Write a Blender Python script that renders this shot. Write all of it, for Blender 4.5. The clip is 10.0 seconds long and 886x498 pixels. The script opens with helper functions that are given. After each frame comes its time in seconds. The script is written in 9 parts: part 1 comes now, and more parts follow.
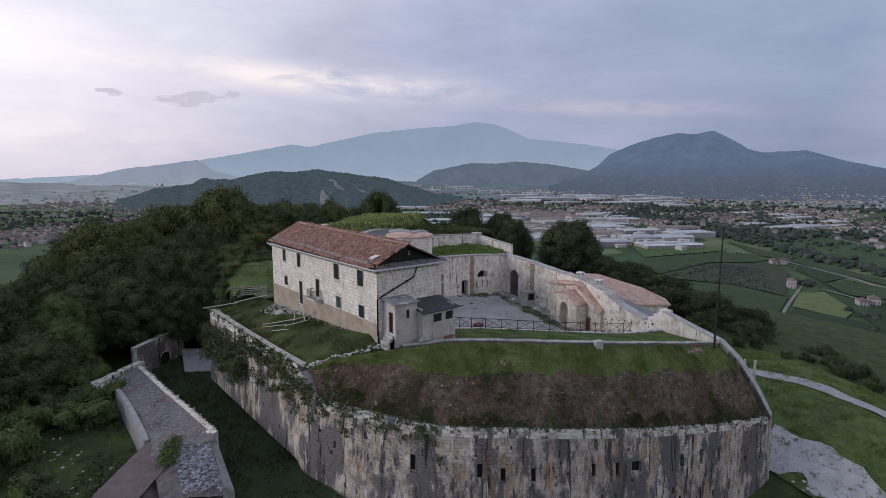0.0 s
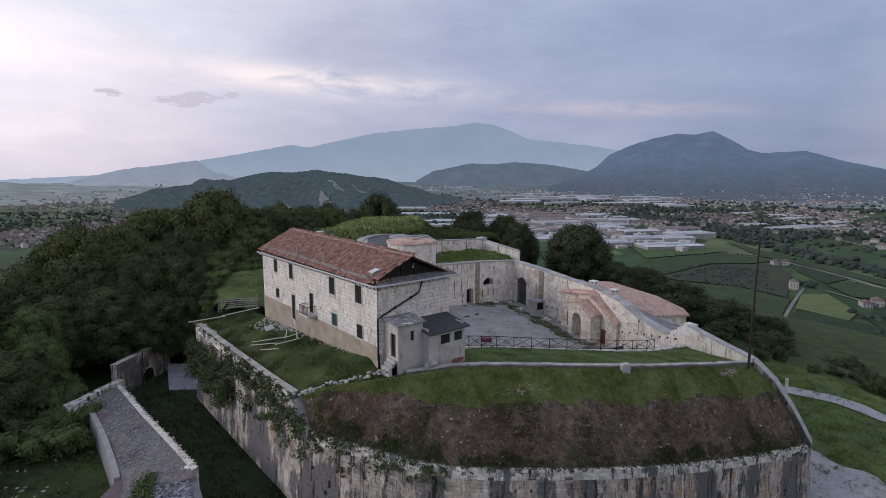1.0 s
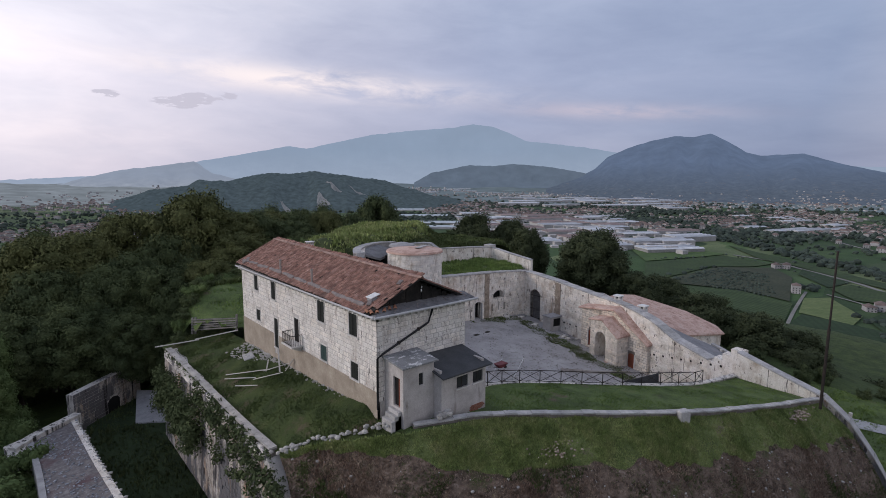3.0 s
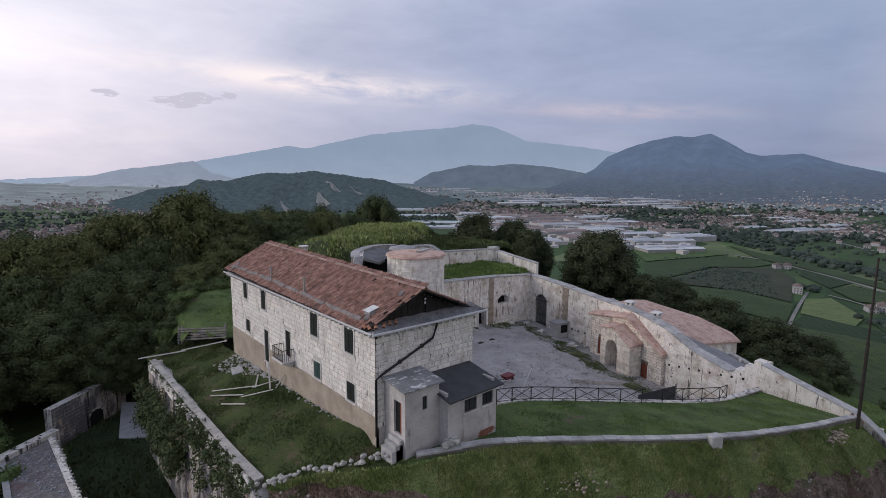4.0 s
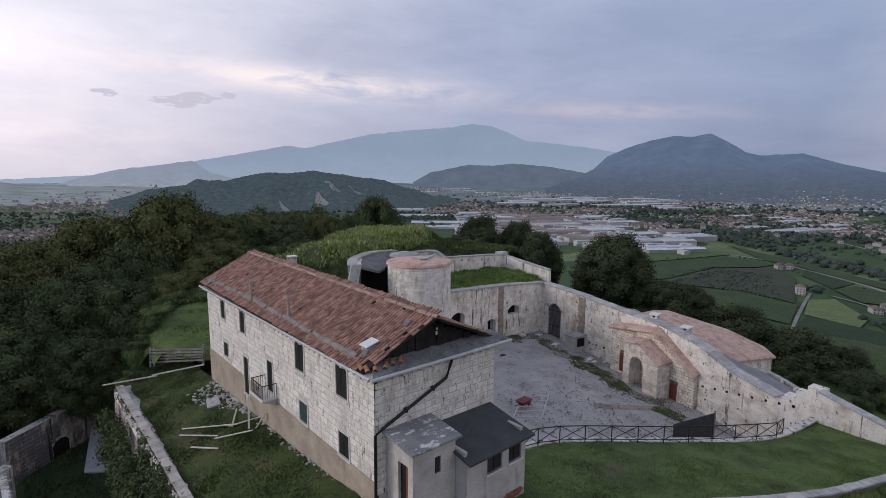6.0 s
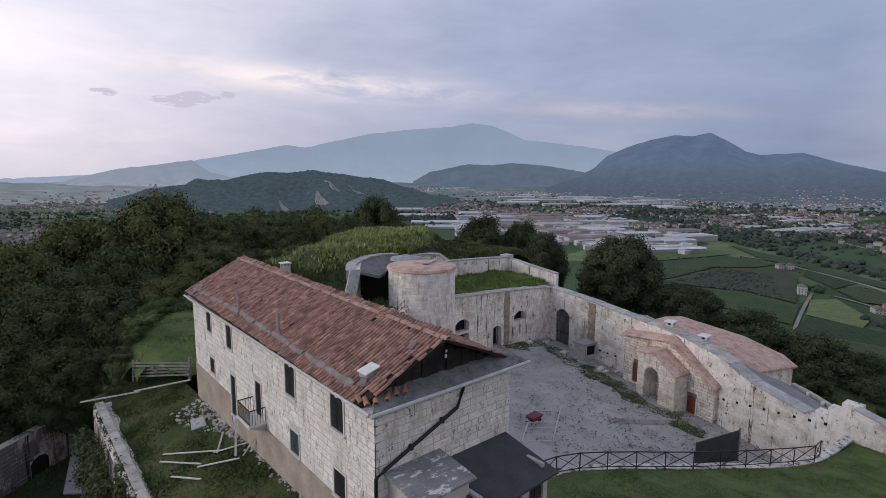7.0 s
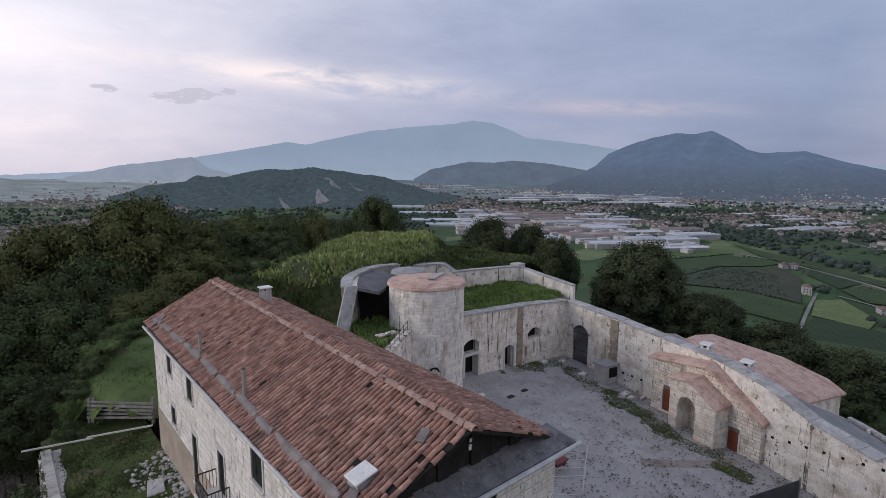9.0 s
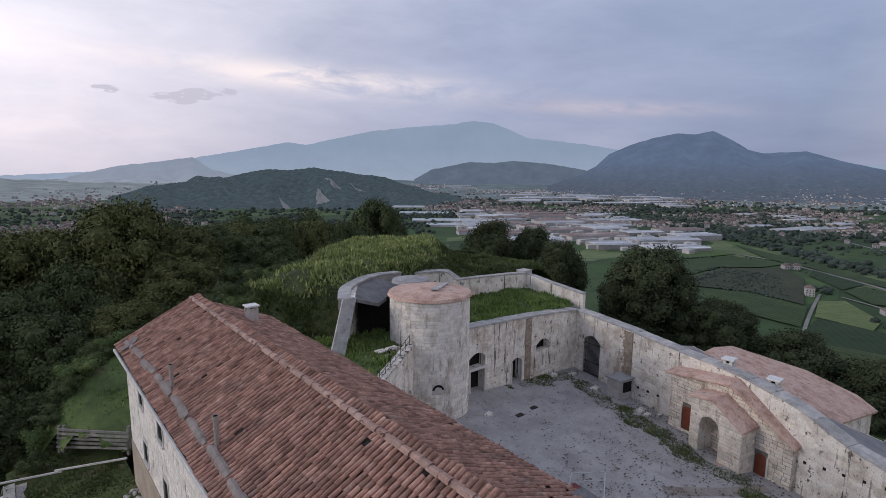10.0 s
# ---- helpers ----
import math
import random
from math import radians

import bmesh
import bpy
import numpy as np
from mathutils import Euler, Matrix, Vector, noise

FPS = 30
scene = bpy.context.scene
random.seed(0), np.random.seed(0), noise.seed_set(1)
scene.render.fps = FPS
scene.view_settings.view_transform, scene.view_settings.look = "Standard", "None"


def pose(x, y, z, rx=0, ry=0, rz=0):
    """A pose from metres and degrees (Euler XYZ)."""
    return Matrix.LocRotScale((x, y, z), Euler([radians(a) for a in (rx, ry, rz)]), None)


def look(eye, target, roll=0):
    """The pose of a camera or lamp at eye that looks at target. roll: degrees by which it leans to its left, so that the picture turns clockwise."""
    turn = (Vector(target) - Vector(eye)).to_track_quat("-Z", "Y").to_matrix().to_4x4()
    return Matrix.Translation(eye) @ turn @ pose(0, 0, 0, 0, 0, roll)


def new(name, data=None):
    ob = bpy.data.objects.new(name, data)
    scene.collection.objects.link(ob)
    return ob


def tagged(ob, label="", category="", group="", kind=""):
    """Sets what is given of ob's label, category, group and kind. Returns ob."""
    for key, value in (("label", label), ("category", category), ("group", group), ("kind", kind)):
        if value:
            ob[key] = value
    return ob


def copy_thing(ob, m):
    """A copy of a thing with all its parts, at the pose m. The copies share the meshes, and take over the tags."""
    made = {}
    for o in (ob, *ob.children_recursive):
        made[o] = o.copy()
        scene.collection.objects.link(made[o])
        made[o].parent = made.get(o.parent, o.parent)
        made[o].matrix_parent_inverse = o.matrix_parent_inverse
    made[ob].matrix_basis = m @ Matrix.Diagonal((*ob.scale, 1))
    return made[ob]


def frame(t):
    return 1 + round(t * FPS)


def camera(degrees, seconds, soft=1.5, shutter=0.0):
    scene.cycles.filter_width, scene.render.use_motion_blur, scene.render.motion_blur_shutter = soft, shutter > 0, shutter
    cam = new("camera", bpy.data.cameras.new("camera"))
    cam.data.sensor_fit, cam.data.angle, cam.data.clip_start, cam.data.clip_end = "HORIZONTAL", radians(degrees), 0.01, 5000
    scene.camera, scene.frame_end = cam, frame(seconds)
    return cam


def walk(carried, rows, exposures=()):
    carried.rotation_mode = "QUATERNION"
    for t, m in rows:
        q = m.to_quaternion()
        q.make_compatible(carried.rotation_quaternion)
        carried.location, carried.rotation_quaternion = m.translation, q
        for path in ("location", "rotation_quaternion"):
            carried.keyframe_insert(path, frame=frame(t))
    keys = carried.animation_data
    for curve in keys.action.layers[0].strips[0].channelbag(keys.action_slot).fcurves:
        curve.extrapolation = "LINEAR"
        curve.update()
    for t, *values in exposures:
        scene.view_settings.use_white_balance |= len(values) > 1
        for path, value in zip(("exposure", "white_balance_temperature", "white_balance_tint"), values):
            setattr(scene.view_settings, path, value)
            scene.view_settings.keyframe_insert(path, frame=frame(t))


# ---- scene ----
cam = camera(82.0, 10.0, 0.8)
PATH = [
    (0, (-24.292, -37.688, 14.386), (-23.011, -36.179, 14.099), 0.1),
    (0.5, (-23.012, -35.594, 14.577), (-21.729, -34.086, 14.289), 0.2),
    (1, (-21.461, -33.185, 14.629), (-20.178, -31.678, 14.344), 0.1),
    (1.5, (-20.206, -31.082, 14.678), (-18.921, -29.576, 14.394), 0.2),
    (2, (-18.949, -29.187, 14.619), (-17.663, -27.681, 14.337), 0.1),
    (2.5, (-17.874, -27.493, 14.586), (-16.586, -25.989, 14.307), 0.2),
    (4, (-14.918, -23.051, 14.567), (-13.627, -21.55, 14.288), 0.3),
    (4.5, (-14.02, -21.696, 14.446), (-12.727, -20.196, 14.167), 0.3),
    (5, (-13.129, -20.322, 14.42), (-11.836, -18.822, 14.141), 0.3),
    (5.5, (-12.332, -19.108, 14.501), (-11.039, -17.608, 14.222), 0.3),
    (7, (-9.729, -15.086, 14.581), (-8.435, -13.587, 14.299), 0.3),
    (7.5, (-8.919, -13.819, 14.651), (-7.625, -12.32, 14.369), 0.3),
    (8, (-7.939, -12.431, 14.774), (-6.645, -10.933, 14.49), 0.3),
    (8.5, (-7.07, -11.18, 15.005), (-5.777, -9.682, 14.716), 0.4),
    (9, (-6.05, -9.75, 15.18), (-4.758, -8.25, 14.888), 0.45),
    (9.5, (-5.11, -8.45, 15.31), (-3.82, -6.949, 15.018), 0.45),
    (10, (-4.14, -6.99, 15.43), (-2.85, -5.489, 15.139), 0.45),
]
walk(cam, [(t, look(eye, target, roll)) for t, eye, target, roll in PATH], [(0.0, 0.64, 6420, 11.5), (10.0, 0.62, 6420, 11.5)])

# ---- node helpers ----
def mat(name, rough=0.9, metal=0.0):
    m = bpy.data.materials.new(name)
    m.use_nodes = True
    nt = m.node_tree
    b = nt.nodes["Principled BSDF"]
    b.inputs["Roughness"].default_value = rough
    b.inputs["Metallic"].default_value = metal
    b.inputs["Specular IOR Level"].default_value = 0.3
    return m, nt, b


def tex_coords(nt, scale=(1, 1, 1)):
    geo = nt.nodes.new("ShaderNodeNewGeometry")
    mp = nt.nodes.new("ShaderNodeMapping")
    mp.inputs["Scale"].default_value = scale
    nt.links.new(geo.outputs["Position"], mp.inputs["Vector"])
    return mp.outputs[0]


def noise_of(nt, scale, detail=4, rough=0.6, stretch=(1, 1, 1)):
    n = nt.nodes.new("ShaderNodeTexNoise")
    n.inputs["Scale"].default_value = scale
    n.inputs["Detail"].default_value = detail
    n.inputs["Roughness"].default_value = rough
    nt.links.new(tex_coords(nt, stretch), n.inputs["Vector"])
    return n.outputs["Fac"]


def ramp_of(nt, fac, stops):
    r = nt.nodes.new("ShaderNodeValToRGB")
    while len(r.color_ramp.elements) < len(stops):
        r.color_ramp.elements.new(0.5)
    for e, (p, c) in zip(r.color_ramp.elements, stops):
        e.position = p
        e.color = (*c, 1) if len(c) == 3 else c
    nt.links.new(fac, r.inputs["Fac"])
    return r.outputs["Color"]


def mixed(nt, fac, a, b, mode="MIX"):
    m = nt.nodes.new("ShaderNodeMix")
    m.data_type = "RGBA"
    m.blend_type = mode
    for sock, v in ((m.inputs[0], fac), (m.inputs[6], a), (m.inputs[7], b)):
        if isinstance(v, bpy.types.NodeSocket):
            nt.links.new(v, sock)
        elif isinstance(v, (int, float)):
            sock.default_value = v
        else:
            sock.default_value = (*v, 1)
    return m.outputs[2]


def bumped(nt, bsdf, fac, strength=0.4, distance=0.05):
    b = nt.nodes.new("ShaderNodeBump")
    b.inputs["Strength"].default_value = strength
    b.inputs["Distance"].default_value = distance
    nt.links.new(fac, b.inputs["Height"])
    nt.links.new(b.outputs[0], bsdf.inputs["Normal"])


def rand_of(nt, island=False):
    if island:
        return nt.nodes.new("ShaderNodeNewGeometry").outputs["Random Per Island"]
    return nt.nodes.new("ShaderNodeObjectInfo").outputs["Random"]


def surface(name, stops, scale=1.2, fine=14, rough=0.9, stains=None, island=0, vary=0.25, bump=0.35, dist=0.03, stretch=(1, 1, 1), metal=0.0):
    """Large blotches through a ramp, fine grain, optional stains (colour, stretch, scale, low, high) and a shift per piece."""
    m, nt, b = mat(name, rough, metal)
    col = ramp_of(nt, noise_of(nt, scale, 6, 0.65, stretch), stops)
    grain = noise_of(nt, fine, 5, 0.7)
    col = mixed(nt, 0.55, col, ramp_of(nt, grain, [(0.25, (0.55, 0.55, 0.55)), (0.75, (1.25, 1.25, 1.25))]), "MULTIPLY")
    if island:
        lo, hi = 1 - vary, 1 + vary
        col = mixed(nt, 1.0, col, ramp_of(nt, rand_of(nt, island == 1), [(0.0, (lo, lo, lo * 0.97)), (0.5, (1, 1, 1)), (1.0, (hi, hi * 0.98, hi * 0.94))]), "MULTIPLY")
    for colour, how, sc, low, high in stains or ():
        f = ramp_of(nt, noise_of(nt, sc, 6, 0.7, how), [(low, (0, 0, 0)), (high, (1, 1, 1))])
        col = mixed(nt, f, col, colour)
    nt.links.new(col, b.inputs["Base Color"])
    bumped(nt, b, grain, bump, dist)
    return m



# ---- sky and sun ----
def build_world():
    world = bpy.data.worlds.new("evening_sky")
    scene.world = world
    world.use_nodes = True
    nt = world.node_tree
    nt.nodes.clear()
    node, link = nt.nodes.new, nt.links.new
    out, bg, sky = node("ShaderNodeOutputWorld"), node("ShaderNodeBackground"), node("ShaderNodeTexSky")
    sky.sky_type, sky.sun_disc = "NISHITA", False
    sky.sun_elevation, sky.sun_rotation = radians(17), radians(-62)
    sky.dust_density = 3.0
    tc = node("ShaderNodeTexCoord")
    sep = node("ShaderNodeSeparateXYZ")
    link(tc.outputs["Generated"], sep.inputs[0])
    # how near a direction lies to the sunset, from -1 to 1
    dot = node("ShaderNodeVectorMath")
    dot.operation = "DOT_PRODUCT"
    dot.inputs[1].default_value = (-0.33, 0.92, 0.20)
    link(tc.outputs["Generated"], dot.inputs[0])

    def num(op, a, b=0.0, c=None):
        n = node("ShaderNodeMath")
        n.operation = op
        for sock, v in zip(n.inputs, (a, b) if c is None else (a, b, c)):
            if isinstance(v, bpy.types.NodeSocket):
                link(v, sock)
            else:
                sock.default_value = v
        return n.outputs[0]

    tone = ramp_of(nt, num("MULTIPLY_ADD", dot.outputs["Value"], 0.5, 0.5), [(0.0, (4.6, 4.5, 4.9)), (0.3, (3.7, 3.8, 4.4)), (0.46, (2.2, 2.7, 3.8)), (0.72, (2.95, 3.35, 4.45)), (0.86, (4.3, 4.45, 5.3)), (0.94, (6.0, 5.9, 6.5)), (1.0, (8.2, 7.9, 8.1))])
    # cloud sheets in bearing and height, drawn out along the horizon
    bearing = num("ARCTAN2", sep.outputs[0], sep.outputs[1])
    com = node("ShaderNodeCombineXYZ")
    link(bearing, com.inputs[0])
    link(num("MULTIPLY_ADD", bearing, 0.10, num("MULTIPLY", sep.outputs[2], 3.6)), com.inputs[1])

    def sheet(scale, detail, rough, shift=0.0, warp=0.5):
        n = node("ShaderNodeTexNoise")
        n.inputs["Scale"].default_value, n.inputs["Detail"].default_value, n.inputs["Roughness"].default_value = scale, detail, rough
        n.inputs["Distortion"].default_value = warp
        add = node("ShaderNodeVectorMath")
        add.inputs[1].default_value = (shift, shift * 0.7, shift * 0.3)
        link(com.outputs[0], add.inputs[0])
        link(add.outputs[0], n.inputs["Vector"])
        return n.outputs["Fac"]

    def bell(value, centre, width):
        """A soft hump of the value round a centre."""
        q = num("DIVIDE", num("SUBTRACT", value, centre), width)
        return num("POWER", 2.718, num("MULTIPLY", num("MULTIPLY", q, q), -1.0))

    broad = ramp_of(nt, sheet(2.6, 6, 0.52, 1.7), [(0.30, (0.85, 0.86, 0.90)), (0.48, (0.98, 0.98, 0.99)), (0.60, (1.06, 1.04, 1.03)), (0.75, (1.20, 1.15, 1.10))])
    fine = ramp_of(nt, sheet(8.0, 6, 0.6, 4.0), [(0.3, (0.95, 0.955, 0.965)), (0.7, (1.05, 1.045, 1.035))])
    cloud = mixed(nt, 1.0, mixed(nt, 1.0, tone, broad, "MULTIPLY"), fine, "MULTIPLY")
    # warm clear gaps between two cloud decks
    level = num("MULTIPLY_ADD", bearing, 0.055, sep.outputs[2])
    torn = ramp_of(nt, sheet(7.0, 7, 0.62, 9.0), [(0.33, (0, 0, 0)), (0.55, (1, 1, 1))])
    gap = num("MULTIPLY", num("MULTIPLY", bell(level, 0.194, 0.021), bell(bearing, 0.46, 0.26)), torn)
    cloud = mixed(nt, num("MULTIPLY", gap, 0.85), cloud, (8.2, 7.3, 6.8))
    gap = num("MULTIPLY", num("MULTIPLY", bell(level, 0.175, 0.013), bell(bearing, 1.02, 0.17)), torn)
    cloud = mixed(nt, num("MULTIPLY", gap, 0.45), cloud, (5.6, 4.7, 4.9))
    # a few grey puffs before the bright gap
    ragged = num("MULTIPLY_ADD", sheet(30.0, 6, 0.65, 2.4, 0.3), 4.0, -1.15)
    puff = 0.0
    for at, up, wide, tall in ((0.238, 0.124, 0.036, 0.010), (0.272, 0.132, 0.024, 0.010), (0.320, 0.138, 0.017, 0.008), (0.14, 0.130, 0.020, 0.006)):
        puff = num("ADD", num("MULTIPLY", bell(bearing, at, wide), bell(sep.outputs[2], up, tall)), puff)
    soft = node("ShaderNodeMapRange")
    soft.interpolation_type = "SMOOTHSTEP"
    soft.inputs["From Min"].default_value, soft.inputs["From Max"].default_value = 0.30, 0.55
    link(num("MULTIPLY", puff, ragged), soft.inputs["Value"])
    puff = soft.outputs[0]
    cloud = mixed(nt, num("MULTIPLY", puff, 0.75), cloud, (4.2, 4.1, 4.7))
    # a rosy haze low over the horizon
    low = ramp_of(nt, num("ABSOLUTE", sep.outputs[2]), [(0.0, (0.80, 0.77, 0.80)), (0.16, (0.93, 0.91, 0.93)), (0.3, (0.98, 0.98, 0.98))])
    cloud = mixed(nt, 1.0, cloud, low, "MULTIPLY")
    link(mixed(nt, 0.06, cloud, sky.outputs[0]), bg.inputs["Color"])
    bg.inputs["Strength"].default_value = 0.096
    link(bg.outputs[0], out.inputs["Surface"])


def build_sun():
    data = bpy.data.lights.new("sun", "SUN")
    data.energy, data.angle, data.color = 0.76, radians(24), (1.0, 0.93, 0.89)
    new("sun", data).matrix_world = look((-75, 40, 27), (0, 0, 0))


build_world()
build_sun()

# ---- materials ----
WALL = [(0.3, (0.62, 0.575, 0.53)), (0.48, (0.78, 0.745, 0.705)), (0.72, (0.88, 0.85, 0.81))]
BLOCK = surface("pale_limestone_block", WALL, 0.9, 16, 0.85, [((0.42, 0.36, 0.31), (1.4, 1.4, 0.6), 0.9, 0.54, 0.70), ((0.30, 0.27, 0.245), (1, 1, 0.8), 3.0, 0.57, 0.66), ((0.12, 0.11, 0.10), (2.0, 2.0, 0.35), 1.8, 0.60, 0.64), ((0.10, 0.09, 0.08), (1, 1, 1), 6.0, 0.62, 0.65)], 2, 0.08)
BLOCK_REST = surface("pale_limestone_facing", WALL, 0.9, 16, 0.85, [((0.42, 0.36, 0.31), (1.4, 1.4, 0.6), 0.9, 0.54, 0.70), ((0.30, 0.27, 0.245), (1, 1, 0.8), 3.0, 0.57, 0.66), ((0.12, 0.11, 0.10), (2.0, 2.0, 0.35), 1.8, 0.60, 0.64), ((0.10, 0.09, 0.08), (1, 1, 1), 6.0, 0.62, 0.65)], 1, 0.08)
JOINT = surface("weathered_mortar", [(0.3, (0.12, 0.105, 0.09)), (0.7, (0.24, 0.22, 0.20))], 2.0, 20)
JOINT_PALE = surface("pale_mortar", [(0.3, (0.44, 0.41, 0.38)), (0.7, (0.64, 0.61, 0.58))], 2.0, 20)
PLINTH = surface("tan_plinth_render", [(0.3, (0.30, 0.25, 0.20)), (0.6, (0.42, 0.36, 0.29)), (0.8, (0.50, 0.45, 0.38))], 0.8, 12, 0.9, [((0.20, 0.17, 0.13), (2, 2, 0.4), 0.9, 0.58, 0.75)])
PLASTER_TONES = [(0.28, (0.46, 0.395, 0.335)), (0.42, (0.71, 0.655, 0.585)), (0.55, (0.84, 0.795, 0.735)), (0.75, (0.91, 0.88, 0.83))]
PLASTER_STAINS = [((0.45, 0.36, 0.28), (1, 1, 0.6), 0.38, 0.55, 0.68), ((0.30, 0.255, 0.215), (1.6, 1.6, 0.22), 1.1, 0.59, 0.70), ((0.15, 0.125, 0.105), (1, 1, 0.8), 2.0, 0.60, 0.64), ((0.10, 0.09, 0.08), (2.2, 2.2, 0.14), 1.0, 0.61, 0.65)]
PLASTER = surface("stained_lime_plaster", PLASTER_TONES, 0.8, 10, 0.9, PLASTER_STAINS, 0, 0.2, 0.5, 0.04)
WASHED = surface("limewashed_masonry", PLASTER_TONES, 0.8, 10, 0.9, PLASTER_STAINS, 1, 0.10, 0.6, 0.04)
BARE = surface("bare_tan_rubble", [(0.3, (0.20, 0.16, 0.125)), (0.5, (0.33, 0.27, 0.21)), (0.75, (0.46, 0.39, 0.32))], 2.2, 9, 0.95, [((0.60, 0.56, 0.50), (1, 1, 1), 2.4, 0.60, 0.68)], 0, 0.2, 0.9, 0.06)
ASHLAR = surface("rough_ashlar", [(0.3, (0.50, 0.42, 0.345)), (0.46, (0.73, 0.655, 0.57)), (0.72, (0.86, 0.80, 0.725))], 0.9, 12, 0.9,
                 [((0.34, 0.29, 0.24), (1.4, 1.4, 0.4), 1.0, 0.56, 0.68), ((0.10, 0.09, 0.08), (1.6, 1.6, 0.8), 2.2, 0.62, 0.67)], 1, 0.18, 0.5, 0.05)
SCARP_TONES = [(0.28, (0.25, 0.215, 0.18)), (0.45, (0.43, 0.385, 0.34)), (0.6, (0.57, 0.52, 0.475)), (0.8, (0.68, 0.64, 0.60))]
SCARP_STAINS = [((0.40, 0.28, 0.20), (1.2, 1.2, 0.5), 0.45, 0.52, 0.64), ((0.66, 0.63, 0.60), (2.4, 2.4, 0.22), 0.55, 0.57, 0.63), ((0.15, 0.145, 0.15), (1.0, 1.0, 0.45), 0.36, 0.475, 0.53), ((0.085, 0.08, 0.08), (2.2, 2.2, 0.30), 0.60, 0.55, 0.61), ((0.10, 0.095, 0.09), (1.0, 1.0, 1.0), 2.2, 0.62, 0.68), ((0.23, 0.155, 0.11), (1.3, 1.3, 0.22), 0.60, 0.60, 0.68), ((0.030, 0.027, 0.026), (1.8, 1.8, 0.07), 0.60, 0.585, 0.625)]
SCARP_RIM = surface("dripped_rim_stone", [(0.3, (0.40, 0.37, 0.34)), (0.5, (0.66, 0.63, 0.60)), (0.8, (0.80, 0.77, 0.74))], 1.2, 10, 0.9, [((0.15, 0.147, 0.152), (1, 1, 0.3), 0.40, 0.55, 0.59), ((0.05, 0.047, 0.045), (2.0, 2.0, 0.14), 0.9, 0.57, 0.62), ((0.06, 0.055, 0.05), (1, 1, 1), 3.2, 0.63, 0.67)], 1, 0.22, 0.6, 0.05)
SCARP_FACE = surface("streaked_scarp_masonry", SCARP_TONES, 0.9, 9, 0.92, SCARP_STAINS, 1, 0.12, 0.6, 0.06)
SCARP_BLOCK = surface("streaked_scarp_block", SCARP_TONES, 0.9, 9, 0.92, SCARP_STAINS, 2, 0.12, 0.6, 0.06)
RIM_STONE = surface("pale_rim_stone", [(0.3, (0.42, 0.39, 0.36)), (0.5, (0.68, 0.65, 0.61)), (0.8, (0.78, 0.75, 0.72))], 1.2, 10, 0.9, [((0.05, 0.048, 0.044), (2.2, 2.2, 0.12), 1.0, 0.52, 0.60)], 1, 0.16, 0.6, 0.05)
COPING = surface("grey_coping_stone", [(0.3, (0.30, 0.295, 0.295)), (0.55, (0.46, 0.455, 0.455)), (0.8, (0.62, 0.61, 0.60))], 1.4, 12, 0.85, [((0.12, 0.12, 0.11), (1, 1, 1), 1.6, 0.62, 0.76)], 1, 0.15)
PINK_CAP = surface("pinkish_screed", [(0.3, (0.35, 0.215, 0.17)), (0.5, (0.58, 0.40, 0.33)), (0.75, (0.72, 0.565, 0.49))], 0.9, 10, 0.9, [((0.20, 0.17, 0.15), (1, 1, 1), 0.9, 0.60, 0.75), ((0.62, 0.56, 0.50), (1, 1, 1), 0.5, 0.62, 0.78), ((0.25, 0.14, 0.09), (1, 1, 1), 2.6, 0.57, 0.68), ((0.14, 0.12, 0.105), (1, 1, 1), 5.0, 0.62, 0.69)])
DULL_CEMENT = surface("dull_cement", [(0.3, (0.15, 0.15, 0.155)), (0.7, (0.25, 0.25, 0.255))], 1.2, 12)
CONCRETE = surface("grey_concrete", [(0.3, (0.26, 0.26, 0.27)), (0.6, (0.38, 0.38, 0.39)), (0.8, (0.46, 0.46, 0.46))], 1.0, 14, 0.85, [((0.13, 0.13, 0.13), (1, 1, 1), 1.2, 0.60, 0.75)])
LEDGE = surface("sooty_ledge_cement", [(0.3, (0.10, 0.10, 0.105)), (0.6, (0.19, 0.19, 0.195)), (0.8, (0.30, 0.295, 0.29))], 2.0, 12, 0.9, [((0.05, 0.048, 0.045), (1, 1, 1), 1.6, 0.56, 0.68)])
WALKWAY = surface("grey_walkway_screed", [(0.3, (0.19, 0.19, 0.20)), (0.6, (0.28, 0.28, 0.29)), (0.8, (0.36, 0.35, 0.35))], 0.8, 12, 0.9, [((0.36, 0.27, 0.22), (1, 1, 1), 0.5, 0.55, 0.68)])
FILLET = surface("old_mortar_fillet", [(0.3, (0.17, 0.148, 0.14)), (0.7, (0.31, 0.27, 0.255))], 1.6, 12, 0.9, [((0.10, 0.085, 0.075), (1, 1, 1), 3.0, 0.58, 0.68)])
PARAPET_CAP = surface("worn_parapet_cap", [(0.3, (0.30, 0.285, 0.27)), (0.5, (0.46, 0.44, 0.42)), (0.8, (0.60, 0.58, 0.55))], 1.5, 12, 0.9, [((0.13, 0.125, 0.115), (1, 1, 1), 1.9, 0.60, 0.70)], 1, 0.12)
HEAD_CEMENT = surface("weathered_head_cement", [(0.3, (0.25, 0.245, 0.24)), (0.6, (0.38, 0.375, 0.37)), (0.8, (0.52, 0.51, 0.50))], 1.0, 12, 0.9, [((0.12, 0.115, 0.11), (1, 1, 1), 1.3, 0.58, 0.70)])
